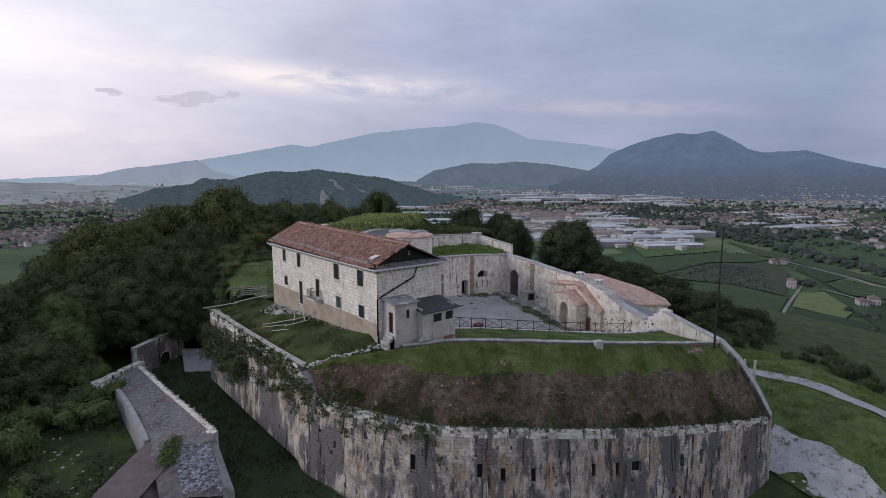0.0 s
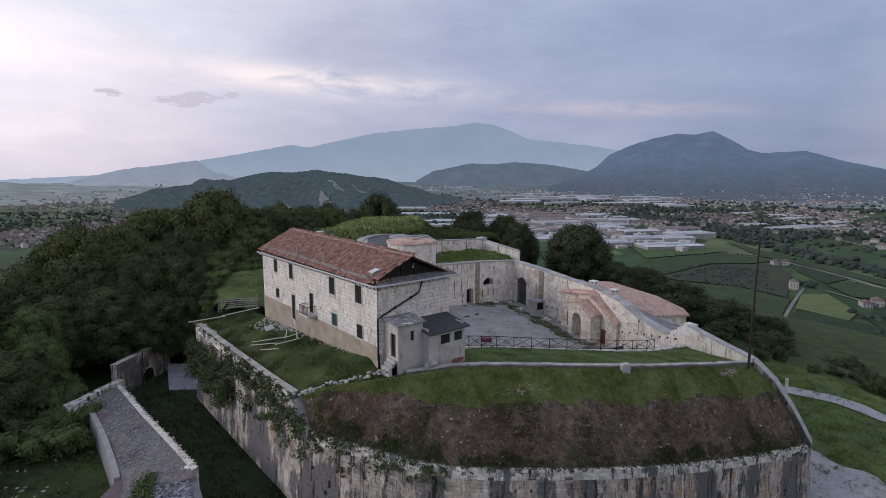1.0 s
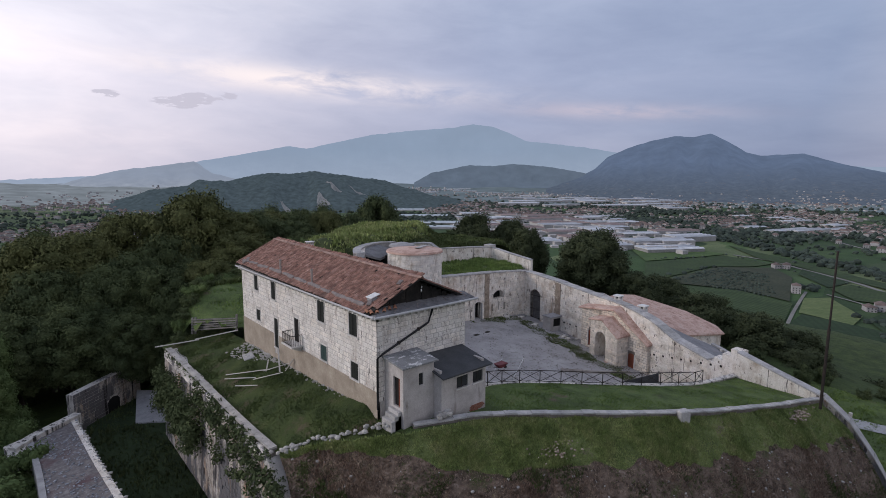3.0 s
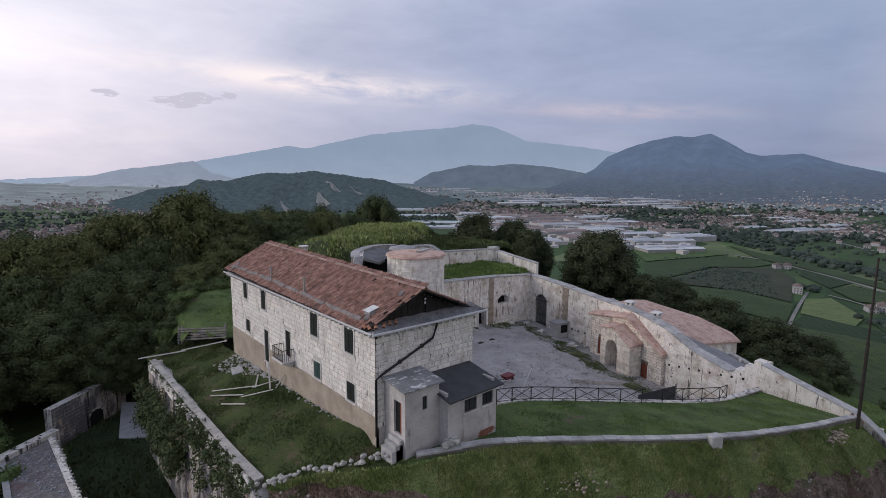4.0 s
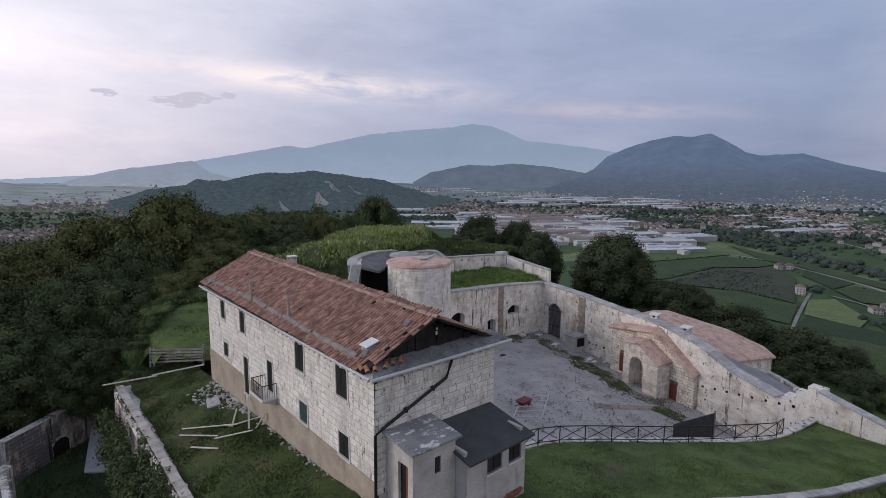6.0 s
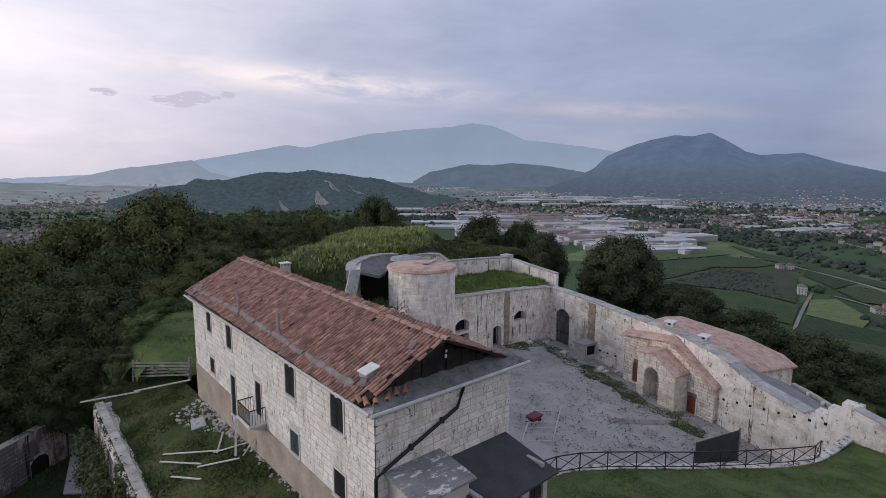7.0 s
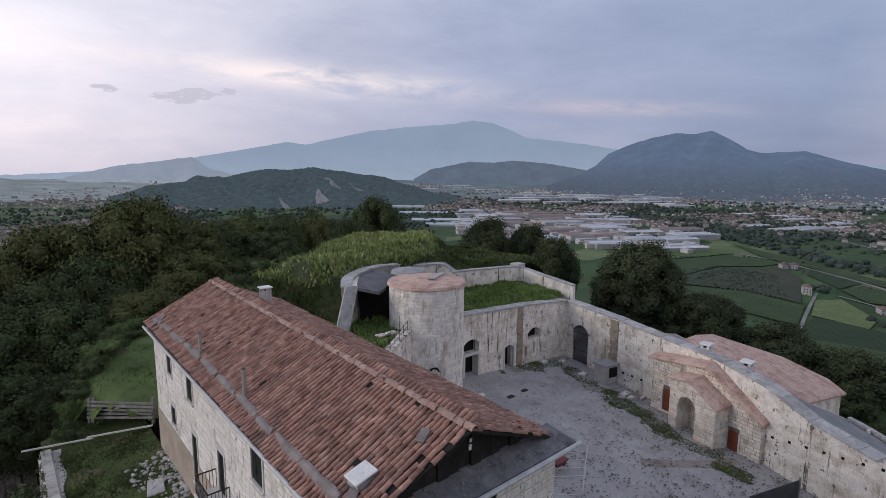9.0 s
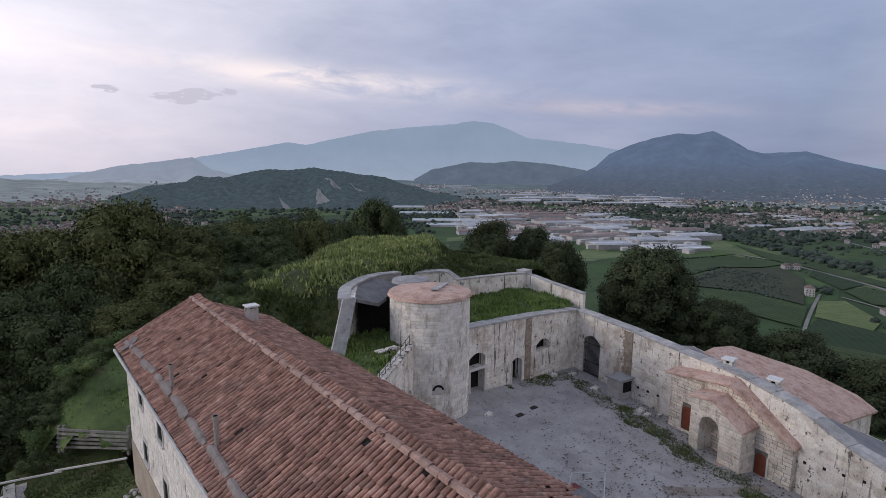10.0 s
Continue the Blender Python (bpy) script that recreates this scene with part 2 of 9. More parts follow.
TOWER_STAINS = [((0.40, 0.34, 0.28), (1.2, 1.2, 0.5), 0.7, 0.52, 0.68), ((0.14, 0.125, 0.11), (1.8, 1.8, 0.25), 1.3, 0.58, 0.68), ((0.07, 0.062, 0.055), (2.4, 2.4, 0.7), 2.4, 0.66, 0.72)]
TOWER_ONE = surface("tower_limestone_block", WALL, 0.9, 12, 0.88, TOWER_STAINS, 2, 0.13, 0.5, 0.04)
TOWER_REST = surface("tower_limestone", WALL, 0.9, 12, 0.88, TOWER_STAINS, 1, 0.13, 0.5, 0.04)
COURT_PATH = surface("trodden_tan_path", [(0.3, (0.25, 0.215, 0.19)), (0.7, (0.36, 0.32, 0.29))], 0.8, 9, 0.95)
FLUE = surface("tan_flue_cement", [(0.3, (0.30, 0.265, 0.24)), (0.7, (0.42, 0.375, 0.345))], 2, 14)
SHED_WALL = surface("grey_shed_plaster", [(0.3, (0.38, 0.35, 0.33)), (0.55, (0.53, 0.50, 0.48)), (0.8, (0.64, 0.61, 0.59))], 0.8, 12, 0.9, [((0.22, 0.19, 0.17), (1.5, 1.5, 0.4), 0.9, 0.60, 0.75)])
BRICK_RED = surface("exposed_red_brick", [(0.3, (0.22, 0.09, 0.06)), (0.7, (0.36, 0.16, 0.11))], 6, 20)
SLATE = surface("lead_grey_roof_sheet", [(0.3, (0.17, 0.175, 0.18)), (0.6, (0.25, 0.255, 0.26))], 1.0, 12, 0.7, [((0.60, 0.60, 0.60), (1, 2.2, 1), 1.5, 0.54, 0.60)])
FELT = surface("black_roofing_felt", [(0.3, (0.045, 0.048, 0.052)), (0.7, (0.075, 0.078, 0.083))], 1.3, 18, 0.75)
TILE_TONES = [(0.25, (0.125, 0.075, 0.062)), (0.42, (0.26, 0.142, 0.110)), (0.58, (0.37, 0.218, 0.172)), (0.78, (0.54, 0.40, 0.345))]
TILE_STAINS = [((0.13, 0.09, 0.075), (1, 1, 1), 0.7, 0.56, 0.72), ((0.42, 0.37, 0.33), (1, 1, 1), 1.1, 0.66, 0.80)]
TILE_REST = surface("old_clay_roof_tile", TILE_TONES, 2.2, 14, 0.88, TILE_STAINS, 1, 0.30)
TILE_ONE = surface("old_clay_tile", TILE_TONES, 2.2, 14, 0.88, TILE_STAINS, 2, 0.30)
TILE_NEW = surface("orange_clay_tile", [(0.3, (0.28, 0.125, 0.075)), (0.7, (0.42, 0.21, 0.13))], 3, 14, 0.85, None, 2, 0.15)
RIDGE_CLAY = surface("ridge_clay", [(0.3, (0.30, 0.185, 0.155)), (0.7, (0.44, 0.32, 0.275))], 1.5, 12, 0.88, None, 2, 0.2)
# char on the gable boards; painted gap shade on the roof deck
CHARRED_GAP = surface("charred_and_tile_gap_black", [(0.3, (0.010, 0.010, 0.010)), (0.6, (0.030, 0.027, 0.024)), (0.8, (0.09, 0.075, 0.065))], 2.0, 9)
# near-black base colour paints the darkness inside openings
VOID = surface("painted_recess_black", [(0.3, (0.010, 0.010, 0.010)), (0.7, (0.020, 0.019, 0.018))], 2, 9)
SHUTTER = surface("dark_green_shutter", [(0.3, (0.008, 0.010, 0.009)), (0.7, (0.018, 0.023, 0.021))], 3, 16, 0.7)
SHUTTER_TEAL = surface("faded_teal_shutter", [(0.3, (0.025, 0.050, 0.048)), (0.7, (0.045, 0.085, 0.080))], 3, 16, 0.7)
GLASS_DARK, _nt, _b = mat("dim_window_glass", 0.12)
_b.inputs["Base Color"].default_value = (0.03, 0.032, 0.035, 1)
TRIM = surface("white_stone_trim", [(0.3, (0.55, 0.53, 0.50)), (0.7, (0.72, 0.70, 0.67))], 1.5, 14)
ZINC = surface("weathered_zinc_gutter", [(0.3, (0.42, 0.42, 0.43)), (0.7, (0.60, 0.60, 0.60))], 2.0, 14, 0.5)
IRON = surface("rusty_black_iron", [(0.3, (0.018, 0.015, 0.014)), (0.7, (0.045, 0.034, 0.028))], 3, 20, 0.6)
PIPE_BLACK = surface("black_downpipe", [(0.3, (0.010, 0.010, 0.012)), (0.7, (0.022, 0.022, 0.025))], 3, 20, 0.45)
WHITE_PAINT = surface("worn_white_paint", [(0.3, (0.62, 0.62, 0.61)), (0.7, (0.80, 0.80, 0.79))], 2, 14, 0.6)
RED_DOOR = surface("rust_red_door", [(0.3, (0.16, 0.045, 0.025)), (0.7, (0.26, 0.08, 0.045))], 2, 12, 0.7)
RED_CLOTH = surface("dark_red_barrow", [(0.3, (0.13, 0.03, 0.035)), (0.7, (0.20, 0.05, 0.055))], 2, 12, 0.6)
WOOD_GREY = surface("silvered_timber", [(0.3, (0.15, 0.14, 0.13)), (0.6, (0.26, 0.25, 0.235)), (0.8, (0.38, 0.36, 0.34))], 2, 16, 0.85, None, 2, 0.2)
PALE_WOOD = surface("bleached_plank", [(0.3, (0.46, 0.44, 0.41)), (0.7, (0.66, 0.64, 0.61))], 2, 16, 0.8, None, 2, 0.15)
ROCK = surface("white_rubble", [(0.3, (0.30, 0.29, 0.28)), (0.7, (0.52, 0.51, 0.49))], 2.0, 9, 0.9, [((0.2, 0.19, 0.17), (1, 1, 1), 3, 0.6, 0.75)], 1, 0.2)
GRAVEL = surface("grey_court_gravel", [(0.3, (0.29, 0.278, 0.275)), (0.5, (0.385, 0.37, 0.366)), (0.75, (0.48, 0.465, 0.46))], 0.35, 9, 0.95,
                 [((0.25, 0.24, 0.22), (1, 1, 1), 0.9, 0.58, 0.70), ((0.12, 0.11, 0.095), (1, 1, 1), 3.2, 0.64, 0.70), ((0.58, 0.57, 0.56), (1, 1, 1), 5.0, 0.62, 0.68)], 0, 0.2, 0.5, 0.04)
SCREE = surface("dull_wall_chippings", [(0.3, (0.12, 0.11, 0.115)), (0.55, (0.21, 0.195, 0.195)), (0.75, (0.34, 0.33, 0.33))], 2.4, 5, 0.95, [((0.13, 0.09, 0.095), (1, 1, 1), 0.25, 0.50, 0.60)], 0, 0.2, 0.9, 0.1)
SCREE_BROWN = surface("worn_brown_way", [(0.3, (0.125, 0.095, 0.10)), (0.7, (0.20, 0.155, 0.16))], 0.8, 8, 0.95, [((0.28, 0.27, 0.26), (1, 1, 1), 3, 0.64, 0.72)], 0, 0.2, 0.8, 0.05)
STONE_BLUE = surface("bluish_rubble", [(0.3, (0.20, 0.215, 0.25)), (0.7, (0.40, 0.42, 0.47))], 2.0, 9, 0.9, [((0.10, 0.10, 0.10), (1, 1, 1), 3, 0.58, 0.72)], 1, 0.3)
GRAVEL_OUT = surface("pale_quarry_gravel", [(0.3, (0.34, 0.34, 0.34)), (0.7, (0.54, 0.54, 0.54))], 0.8, 9, 0.95, [((0.10, 0.12, 0.07), (1, 1, 1), 0.9, 0.56, 0.66)], 0, 0.2, 0.8, 0.08)
ROAD = surface("pale_track", [(0.3, (0.36, 0.36, 0.37)), (0.7, (0.48, 0.48, 0.49))], 0.5, 9, 0.95)
GRASS_TONES = [(0.28, (0.048, 0.070, 0.024)), (0.45, (0.086, 0.128, 0.040)), (0.6, (0.122, 0.176, 0.055)), (0.8, (0.15, 0.15, 0.068))]
GRASS = surface("rough_lawn", GRASS_TONES, 0.45, 7, 0.95, [((0.15, 0.11, 0.085), (1, 1, 1), 0.33, 0.60, 0.72), ((0.045, 0.070, 0.023), (1, 1, 1), 1.4, 0.55, 0.68)], 0, 0.2, 0.9, 0.12)
MOAT_GRASS = surface("dark_moat_grass", [(0.3, (0.020, 0.034, 0.014)), (0.6, (0.034, 0.056, 0.021)), (0.8, (0.050, 0.075, 0.031))], 0.4, 6, 0.95, None, 0, 0.2, 0.9, 0.12)
DRY = surface("dry_brown_slope", [(0.30, (0.050, 0.038, 0.030)), (0.43, (0.118, 0.088, 0.068)), (0.56, (0.200, 0.152, 0.120)), (0.70, (0.32, 0.255, 0.21))], 2.0, 5, 0.95,
              [((0.060, 0.082, 0.026), (1, 1, 1), 0.5, 0.56, 0.66), ((0.38, 0.33, 0.29), (1, 1, 1), 5, 0.64, 0.70), ((0.035, 0.026, 0.022), (1, 1, 1), 3.3, 0.60, 0.68)], 0, 0.2, 1.0, 0.2)
BLADE = surface("grass_blade", [(0.28, (0.098, 0.152, 0.044)), (0.5, (0.172, 0.255, 0.073)), (0.7, (0.245, 0.320, 0.104)), (0.85, (0.27, 0.26, 0.143))], 0.45, 3, 0.8, None, 1, 0.25, 0.0)
GRASS_BERM = surface("rough_dry_grass", [(0.28, (0.080, 0.104, 0.039)), (0.45, (0.145, 0.182, 0.065)), (0.6, (0.205, 0.240, 0.091)), (0.8, (0.25, 0.225, 0.130))], 0.5, 7, 0.95, [((0.19, 0.14, 0.124), (1, 1, 1), 0.5, 0.58, 0.70)], 0, 0.2, 0.9, 0.12)
MOUND_SOIL = surface("overgrown_earth", [(0.28, (0.030, 0.042, 0.018)), (0.45, (0.055, 0.074, 0.029)), (0.6, (0.085, 0.105, 0.044)), (0.8, (0.12, 0.115, 0.065))], 0.5, 6, 0.95, [((0.12, 0.09, 0.078), (1, 1, 1), 0.4, 0.60, 0.72)], 0, 0.2, 0.9, 0.15)
BLADE_SLOPE = surface("rank_grass_blade", [(0.28, (0.052, 0.072, 0.026)), (0.5, (0.092, 0.125, 0.044)), (0.7, (0.140, 0.165, 0.065)), (0.85, (0.20, 0.19, 0.098))], 0.5, 3, 0.85, None, 1, 0.3, 0.0)
BLADE_BERM = surface("coarse_grass_blade", [(0.28, (0.130, 0.172, 0.060)), (0.45, (0.225, 0.290, 0.099)), (0.6, (0.320, 0.355, 0.150)), (0.8, (0.41, 0.37, 0.247))], 0.8, 3, 0.9, None, 1, 0.35, 0.0)
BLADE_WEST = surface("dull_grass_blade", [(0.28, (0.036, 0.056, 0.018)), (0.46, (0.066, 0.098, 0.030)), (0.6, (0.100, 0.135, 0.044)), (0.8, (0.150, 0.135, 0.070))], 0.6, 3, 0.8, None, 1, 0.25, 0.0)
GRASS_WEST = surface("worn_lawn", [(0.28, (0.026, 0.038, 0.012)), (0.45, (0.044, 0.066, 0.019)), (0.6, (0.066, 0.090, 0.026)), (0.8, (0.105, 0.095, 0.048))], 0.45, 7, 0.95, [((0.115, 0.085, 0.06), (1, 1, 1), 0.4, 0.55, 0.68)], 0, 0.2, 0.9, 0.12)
BLADE_DRY = surface("withered_blade", [(0.28, (0.130, 0.092, 0.070)), (0.45, (0.260, 0.185, 0.142)), (0.60, (0.37, 0.29, 0.23)), (0.74, (0.17, 0.185, 0.070)), (0.9, (0.12, 0.16, 0.05))], 1.1, 3, 0.95, None, 1, 0.4, 0.0)


def leaf_mat(name, dark, light, tip):
    dark, light, tip = ((r, g, b * 1.25) for r, g, b in (dark, light, tip))
    m = surface(name, [(0.25, dark), (0.5, tuple((a + b) / 2 for a, b in zip(dark, light))), (0.7, light), (0.85, tip)], 0.28, 1.3, 0.9, None, 1, 0.20, 0.0)
    m.node_tree.nodes["Principled BSDF"].inputs["Specular IOR Level"].default_value = 0.08
    return m


LEAF_A = leaf_mat("deep_green_leaf", (0.048, 0.068, 0.028), (0.106, 0.132, 0.048), (0.180, 0.182, 0.070))
LEAF_B = leaf_mat("olive_autumn_leaf", (0.070, 0.084, 0.030), (0.146, 0.158, 0.052), (0.228, 0.222, 0.076))
LEAF_C = leaf_mat("fresh_green_leaf", (0.075, 0.115, 0.038), (0.150, 0.205, 0.065), (0.225, 0.270, 0.090))
LEAF_D = leaf_mat("dusky_right_leaf", (0.042, 0.056, 0.026), (0.086, 0.104, 0.042), (0.135, 0.130, 0.055))
BARK = surface("grey_bark", [(0.3, (0.05, 0.042, 0.034)), (0.7, (0.10, 0.085, 0.07))], 2, 10)

# ---- building kit ----
def part(name, bm, material, parent=None, label=""):
    me = bpy.data.meshes.new(name)
    bm.to_mesh(me)
    bm.free()
    me.materials.append(material)
    ob = new(name, me)
    if parent is not None:
        ob.parent = parent
    if label:
        ob["label"] = label
    return ob


def pieces(name, bm, material, parent):
    """Each loose piece of bm as a part of its own."""
    left = set(bm.verts)
    while left:
        todo = [left.pop()]
        mine = set(todo)
        while todo:
            for e in todo.pop().link_edges:
                for v in e.verts:
                    if v in left:
                        left.discard(v)
                        mine.add(v)
                        todo.append(v)
        verts = list(mine)
        at = {v: i for i, v in enumerate(verts)}
        faces = [[at[v] for v in f.verts] for f in {f for v in verts for f in v.link_faces}]
        raw(name, [tuple(v.co) for v in verts], faces, material, parent)
    bm.free()


def raw(name, verts, faces, material, parent=None, label=""):
    me = bpy.data.meshes.new(name)
    me.from_pydata(verts, [], faces)
    me.update()
    me.materials.append(material)
    ob = new(name, me)
    if parent is not None:
        ob.parent = parent
    if label:
        ob["label"] = label
    return ob


def empty(name, label, category, group="", kind="", at=(0, 0, 0)):
    ob = new(name)
    ob.location = at
    return tagged(ob, label, category, group, kind)


def solid(bm, base, z0, z1):
    """A prism over a plan polygon (counter-clockwise); z0, z1: a number or one height a corner."""
    n = len(base)
    z0 = z0 if isinstance(z0, (list, tuple)) else [z0] * n
    z1 = z1 if isinstance(z1, (list, tuple)) else [z1] * n
    lo = [bm.verts.new((x, y, z)) for (x, y), z in zip(base, z0)]
    hi = [bm.verts.new((x, y, z)) for (x, y), z in zip(base, z1)]
    bm.faces.new(lo[::-1])
    bm.faces.new(hi)
    for i in range(n):
        j = (i + 1) % n
        bm.faces.new((lo[i], lo[j], hi[j], hi[i]))


def box(bm, x0, y0, z0, x1, y1, z1):
    solid(bm, [(x0, y0), (x1, y0), (x1, y1), (x0, y1)], z0, z1)


def bevelled(bm, width=0.02):
    bmesh.ops.bevel(bm, geom=bm.edges[:], offset=width, segments=1, affect="EDGES")
    return bm


def beam(bm, a, b, w, h=None):
    """A bar of square section from a to b."""
    a, b = Vector(a), Vector(b)
    d = (b - a).normalized()
    side = d.cross(Vector((0, 0, 1)))
    side = side.normalized() if side.length > 1e-4 else Vector((1, 0, 0))
    up = side.cross(d)
    h = h or w
    ring = [[bm.verts.new(p + side * sx * w / 2 + up * sz * h / 2) for sx, sz in ((-1, -1), (1, -1), (1, 1), (-1, 1))] for p in (a, b)]
    for k in range(4):
        j = (k + 1) % 4
        bm.faces.new((ring[0][k], ring[0][j], ring[1][j], ring[1][k]))
    bm.faces.new(ring[0][::-1])
    bm.faces.new(ring[1])


def tube(bm, pts, r, n=8):
    """A round pipe along points."""
    rings = []
    for i, p in enumerate(pts):
        d = (Vector(pts[min(i + 1, len(pts) - 1)]) - Vector(pts[max(i - 1, 0)])).normalized()
        side = d.cross(Vector((0.3, 0.2, 1))).normalized()
        up = side.cross(d)
        rings.append([bm.verts.new(Vector(p) + (side * math.cos(2 * math.pi * k / n) + up * math.sin(2 * math.pi * k / n)) * r) for k in range(n)])
    for a, b in zip(rings, rings[1:]):
        for k in range(n):
            bm.faces.new((a[k], a[(k + 1) % n], b[(k + 1) % n], b[k]))
    bm.faces.new(rings[0][::-1])
    bm.faces.new(rings[-1])


def offset_line(line, width):
    out = []
    for i, p in enumerate(line):
        a, b = Vector(line[max(i - 1, 0)][:2]), Vector(line[min(i + 1, len(line) - 1)][:2])
        d = (b - a).normalized()
        out.append((p[0] - d.y * width, p[1] + d.x * width))
    return out


def ribbon(bm, line, width, drop=0.0):
    """A wall along a line of (x, y, top, bottom), as thick as width to the line's left."""
    rows = []
    for p, s in zip(line, offset_line(line, width)):
        rows.append([bm.verts.new(v) for v in ((p[0], p[1], p[3]), (p[0], p[1], p[2]), (s[0], s[1], p[2] + drop), (s[0], s[1], p[3]))])
    for r, q in zip(rows, rows[1:]):
        for k in range(4):
            bm.faces.new((r[k], q[k], q[(k + 1) % 4], r[(k + 1) % 4]))
    bm.faces.new(rows[0])
    bm.faces.new(rows[-1][::-1])


def smoothed(line, step=1.0):
    """A Catmull-Rom line through points of any size, at about the step given."""
    out = []
    P = [np.array(p, float) for p in line]
    P = [2 * P[0] - P[1]] + P + [2 * P[-1] - P[-2]]
    for a, b, c, d in zip(P, P[1:], P[2:], P[3:]):
        n = max(1, int(np.linalg.norm(c[:2] - b[:2]) / step))
        for k in range(n):
            t = k / n
            out.append(tuple(0.5 * (2 * b + (c - a) * t + (2 * a - 5 * b + 4 * c - d) * t * t + (3 * b - a - 3 * c + d) * t**3)))
    out.append(tuple(P[-2]))
    return out


def coping(bm, line, width, thick, piece=1.1, jitter=0.02, over=0.08, rng=None):
    """Separate slabs laid along a line of (x, y, z)."""
    rng = rng or random.Random(3)
    pts = smoothed(line, piece)
    inner = offset_line(pts, width)
    outer = offset_line(pts, -over)
    for i in range(len(pts) - 1):
        g = 0.012
        q = [(outer[i], pts[i][2]), (outer[i + 1], pts[i + 1][2]), (inner[i + 1], pts[i + 1][2]), (inner[i], pts[i][2])]
        a, b = Vector(q[0][0]), Vector(q[1][0])
        c, d = Vector(q[2][0]), Vector(q[3][0])
        e = (b - a).normalized() * g
        dz = rng.uniform(-jitter, jitter)
        base = [a + e, b - e, c - e, d + e]
        solid(bm, [tuple(v) for v in base], [z + dz for _, z in q], [z + dz + thick for _, z in q])


def course_rects(length, z0, z1, course, block, holes, rng):
    """Blocks of a coursed wall as (s0, s1, z0, z1), leaving out holes (s0, s1, z0, z1)."""
    out = []
    n = max(1, round((z1 - z0) / course))
    for r in range(n):
        a, b = z0 + (z1 - z0) * r / n, z0 + (z1 - z0) * (r + 1) / n
        cuts = sorted((h[0], h[1]) for h in holes if h[2] < b - 0.05 and h[3] > a + 0.05)
        spans, s = [], 0.0
        for c0, c1 in cuts:
            if c0 > s:
                spans.append((s, min(c0, length)))
            s = max(s, c1)
        if s < length:
            spans.append((s, length))
        for u, v in spans:
            s = u
            while s < v - 1e-3:
                w = block * rng.uniform(0.55, 1.5)
                e = v if v - s - w < block * 0.4 else s + w
                out.append((s, e, a, b))
                s = e
    return out


def block_shell(rects, place, gap, rng, deep, proud):
    """Vertices and faces of separate bevelled blocks; place(s, z, d) gives a point d metres out from the wall."""
    verts, faces = [], []
    for s0, s1, z0, z1 in rects:
        d = proud * rng.uniform(0.3, 1.0)
        c = min(0.03, (z1 - z0) * 0.15)
        g = gap * rng.uniform(0.6, 1.4)
        n = len(verts)
        for dd, k in ((-deep, 0), (d - c * 0.8, 0), (d, c)):
            for s, z in ((s0 + g + k, z0 + g + k), (s1 - g - k, z0 + g + k), (s1 - g - k, z1 - g - k), (s0 + g + k, z1 - g - k)):
                verts.append(place(s + rng.uniform(-0.008, 0.008), z + rng.uniform(-0.008, 0.008), dd))
        for r in (0, 4):
            for k in range(4):
                j = (k + 1) % 4
                faces.append((n + r + k, n + r + j, n + r + 4 + j, n + r + 4 + k))
        faces.append((n + 8, n + 9, n + 10, n + 11))
    return verts, faces


def facing(rects, place, parent, one, rest, gap=0.012, deep=0.05, proud=0.03, near=None, name="stone_block", seed=5):
    """Coursed blocks: up to 300 single ones picked by near(s, z), the others joined."""
    rng = random.Random(seed)
    ranked = sorted(rects, key=lambda r: near((r[0] + r[1]) / 2, (r[2] + r[3]) / 2)) if near else rects
    for r in ranked[:300] if near else ():
        v, f = block_shell([r], place, gap, rng, deep, proud)
        c = np.mean(v, axis=0)
        ob = raw(name, [tuple(np.array(p) - c) for p in v], f, one, parent)
        ob.location = c
    left = ranked[300:] if near else ranked
    if left:
        v, f = block_shell(left, place, gap, rng, deep, proud)
        tagged(raw(name + "_rest", v, f, rest, parent), kind="stuff")


def rock(bm, at, r, rng, flat=0.7):
    made = bmesh.ops.create_icosphere(bm, subdivisions=1, radius=r)["verts"]
    sx, sy = rng.uniform(0.8, 1.4), rng.uniform(0.7, 1.2)
    for v in made:
        k = rng.uniform(0.75, 1.15)
        v.co = Vector((v.co.x * sx * k, v.co.y * sy * k, v.co.z * flat * k)) + Vector(at)


def smooth(a, b, v):
    t = min(max((v - a) / (b - a), 0.0), 1.0)
    return t * t * (3 - 2 * t)


def hum(x, y, s, seed=0.0):
    return noise.noise((x * s + seed, y * s - seed, seed * 0.7))



# ---- ground ----
def ground_z(x, y):
    z = -12.8
    front = smooth(-6, 20, x) * smooth(2, -10, y)
    z += front * (-6.7 + 4.4 * smooth(33, 48, x))
    z -= 2.2 * smooth(45, 60, x) * (1 - front)
    d = math.hypot((x - 20) / 1.15, y - 18)
    z -= 112 * smooth(62, 400, d) + 6 * smooth(50, 80, d)
    z += 14 * hum(x, y, 0.011, 3.0) * smooth(70, 160, d) * (1 - smooth(300, 500, d))
    z += 60 * smooth(1500, 4700, d) + 5 * hum(x, y, 0.002, 5.0) * smooth(500, 900, d)
    z += 0.35 * hum(x, y, 0.18) + 0.12 * hum(x, y, 0.7)
    return z


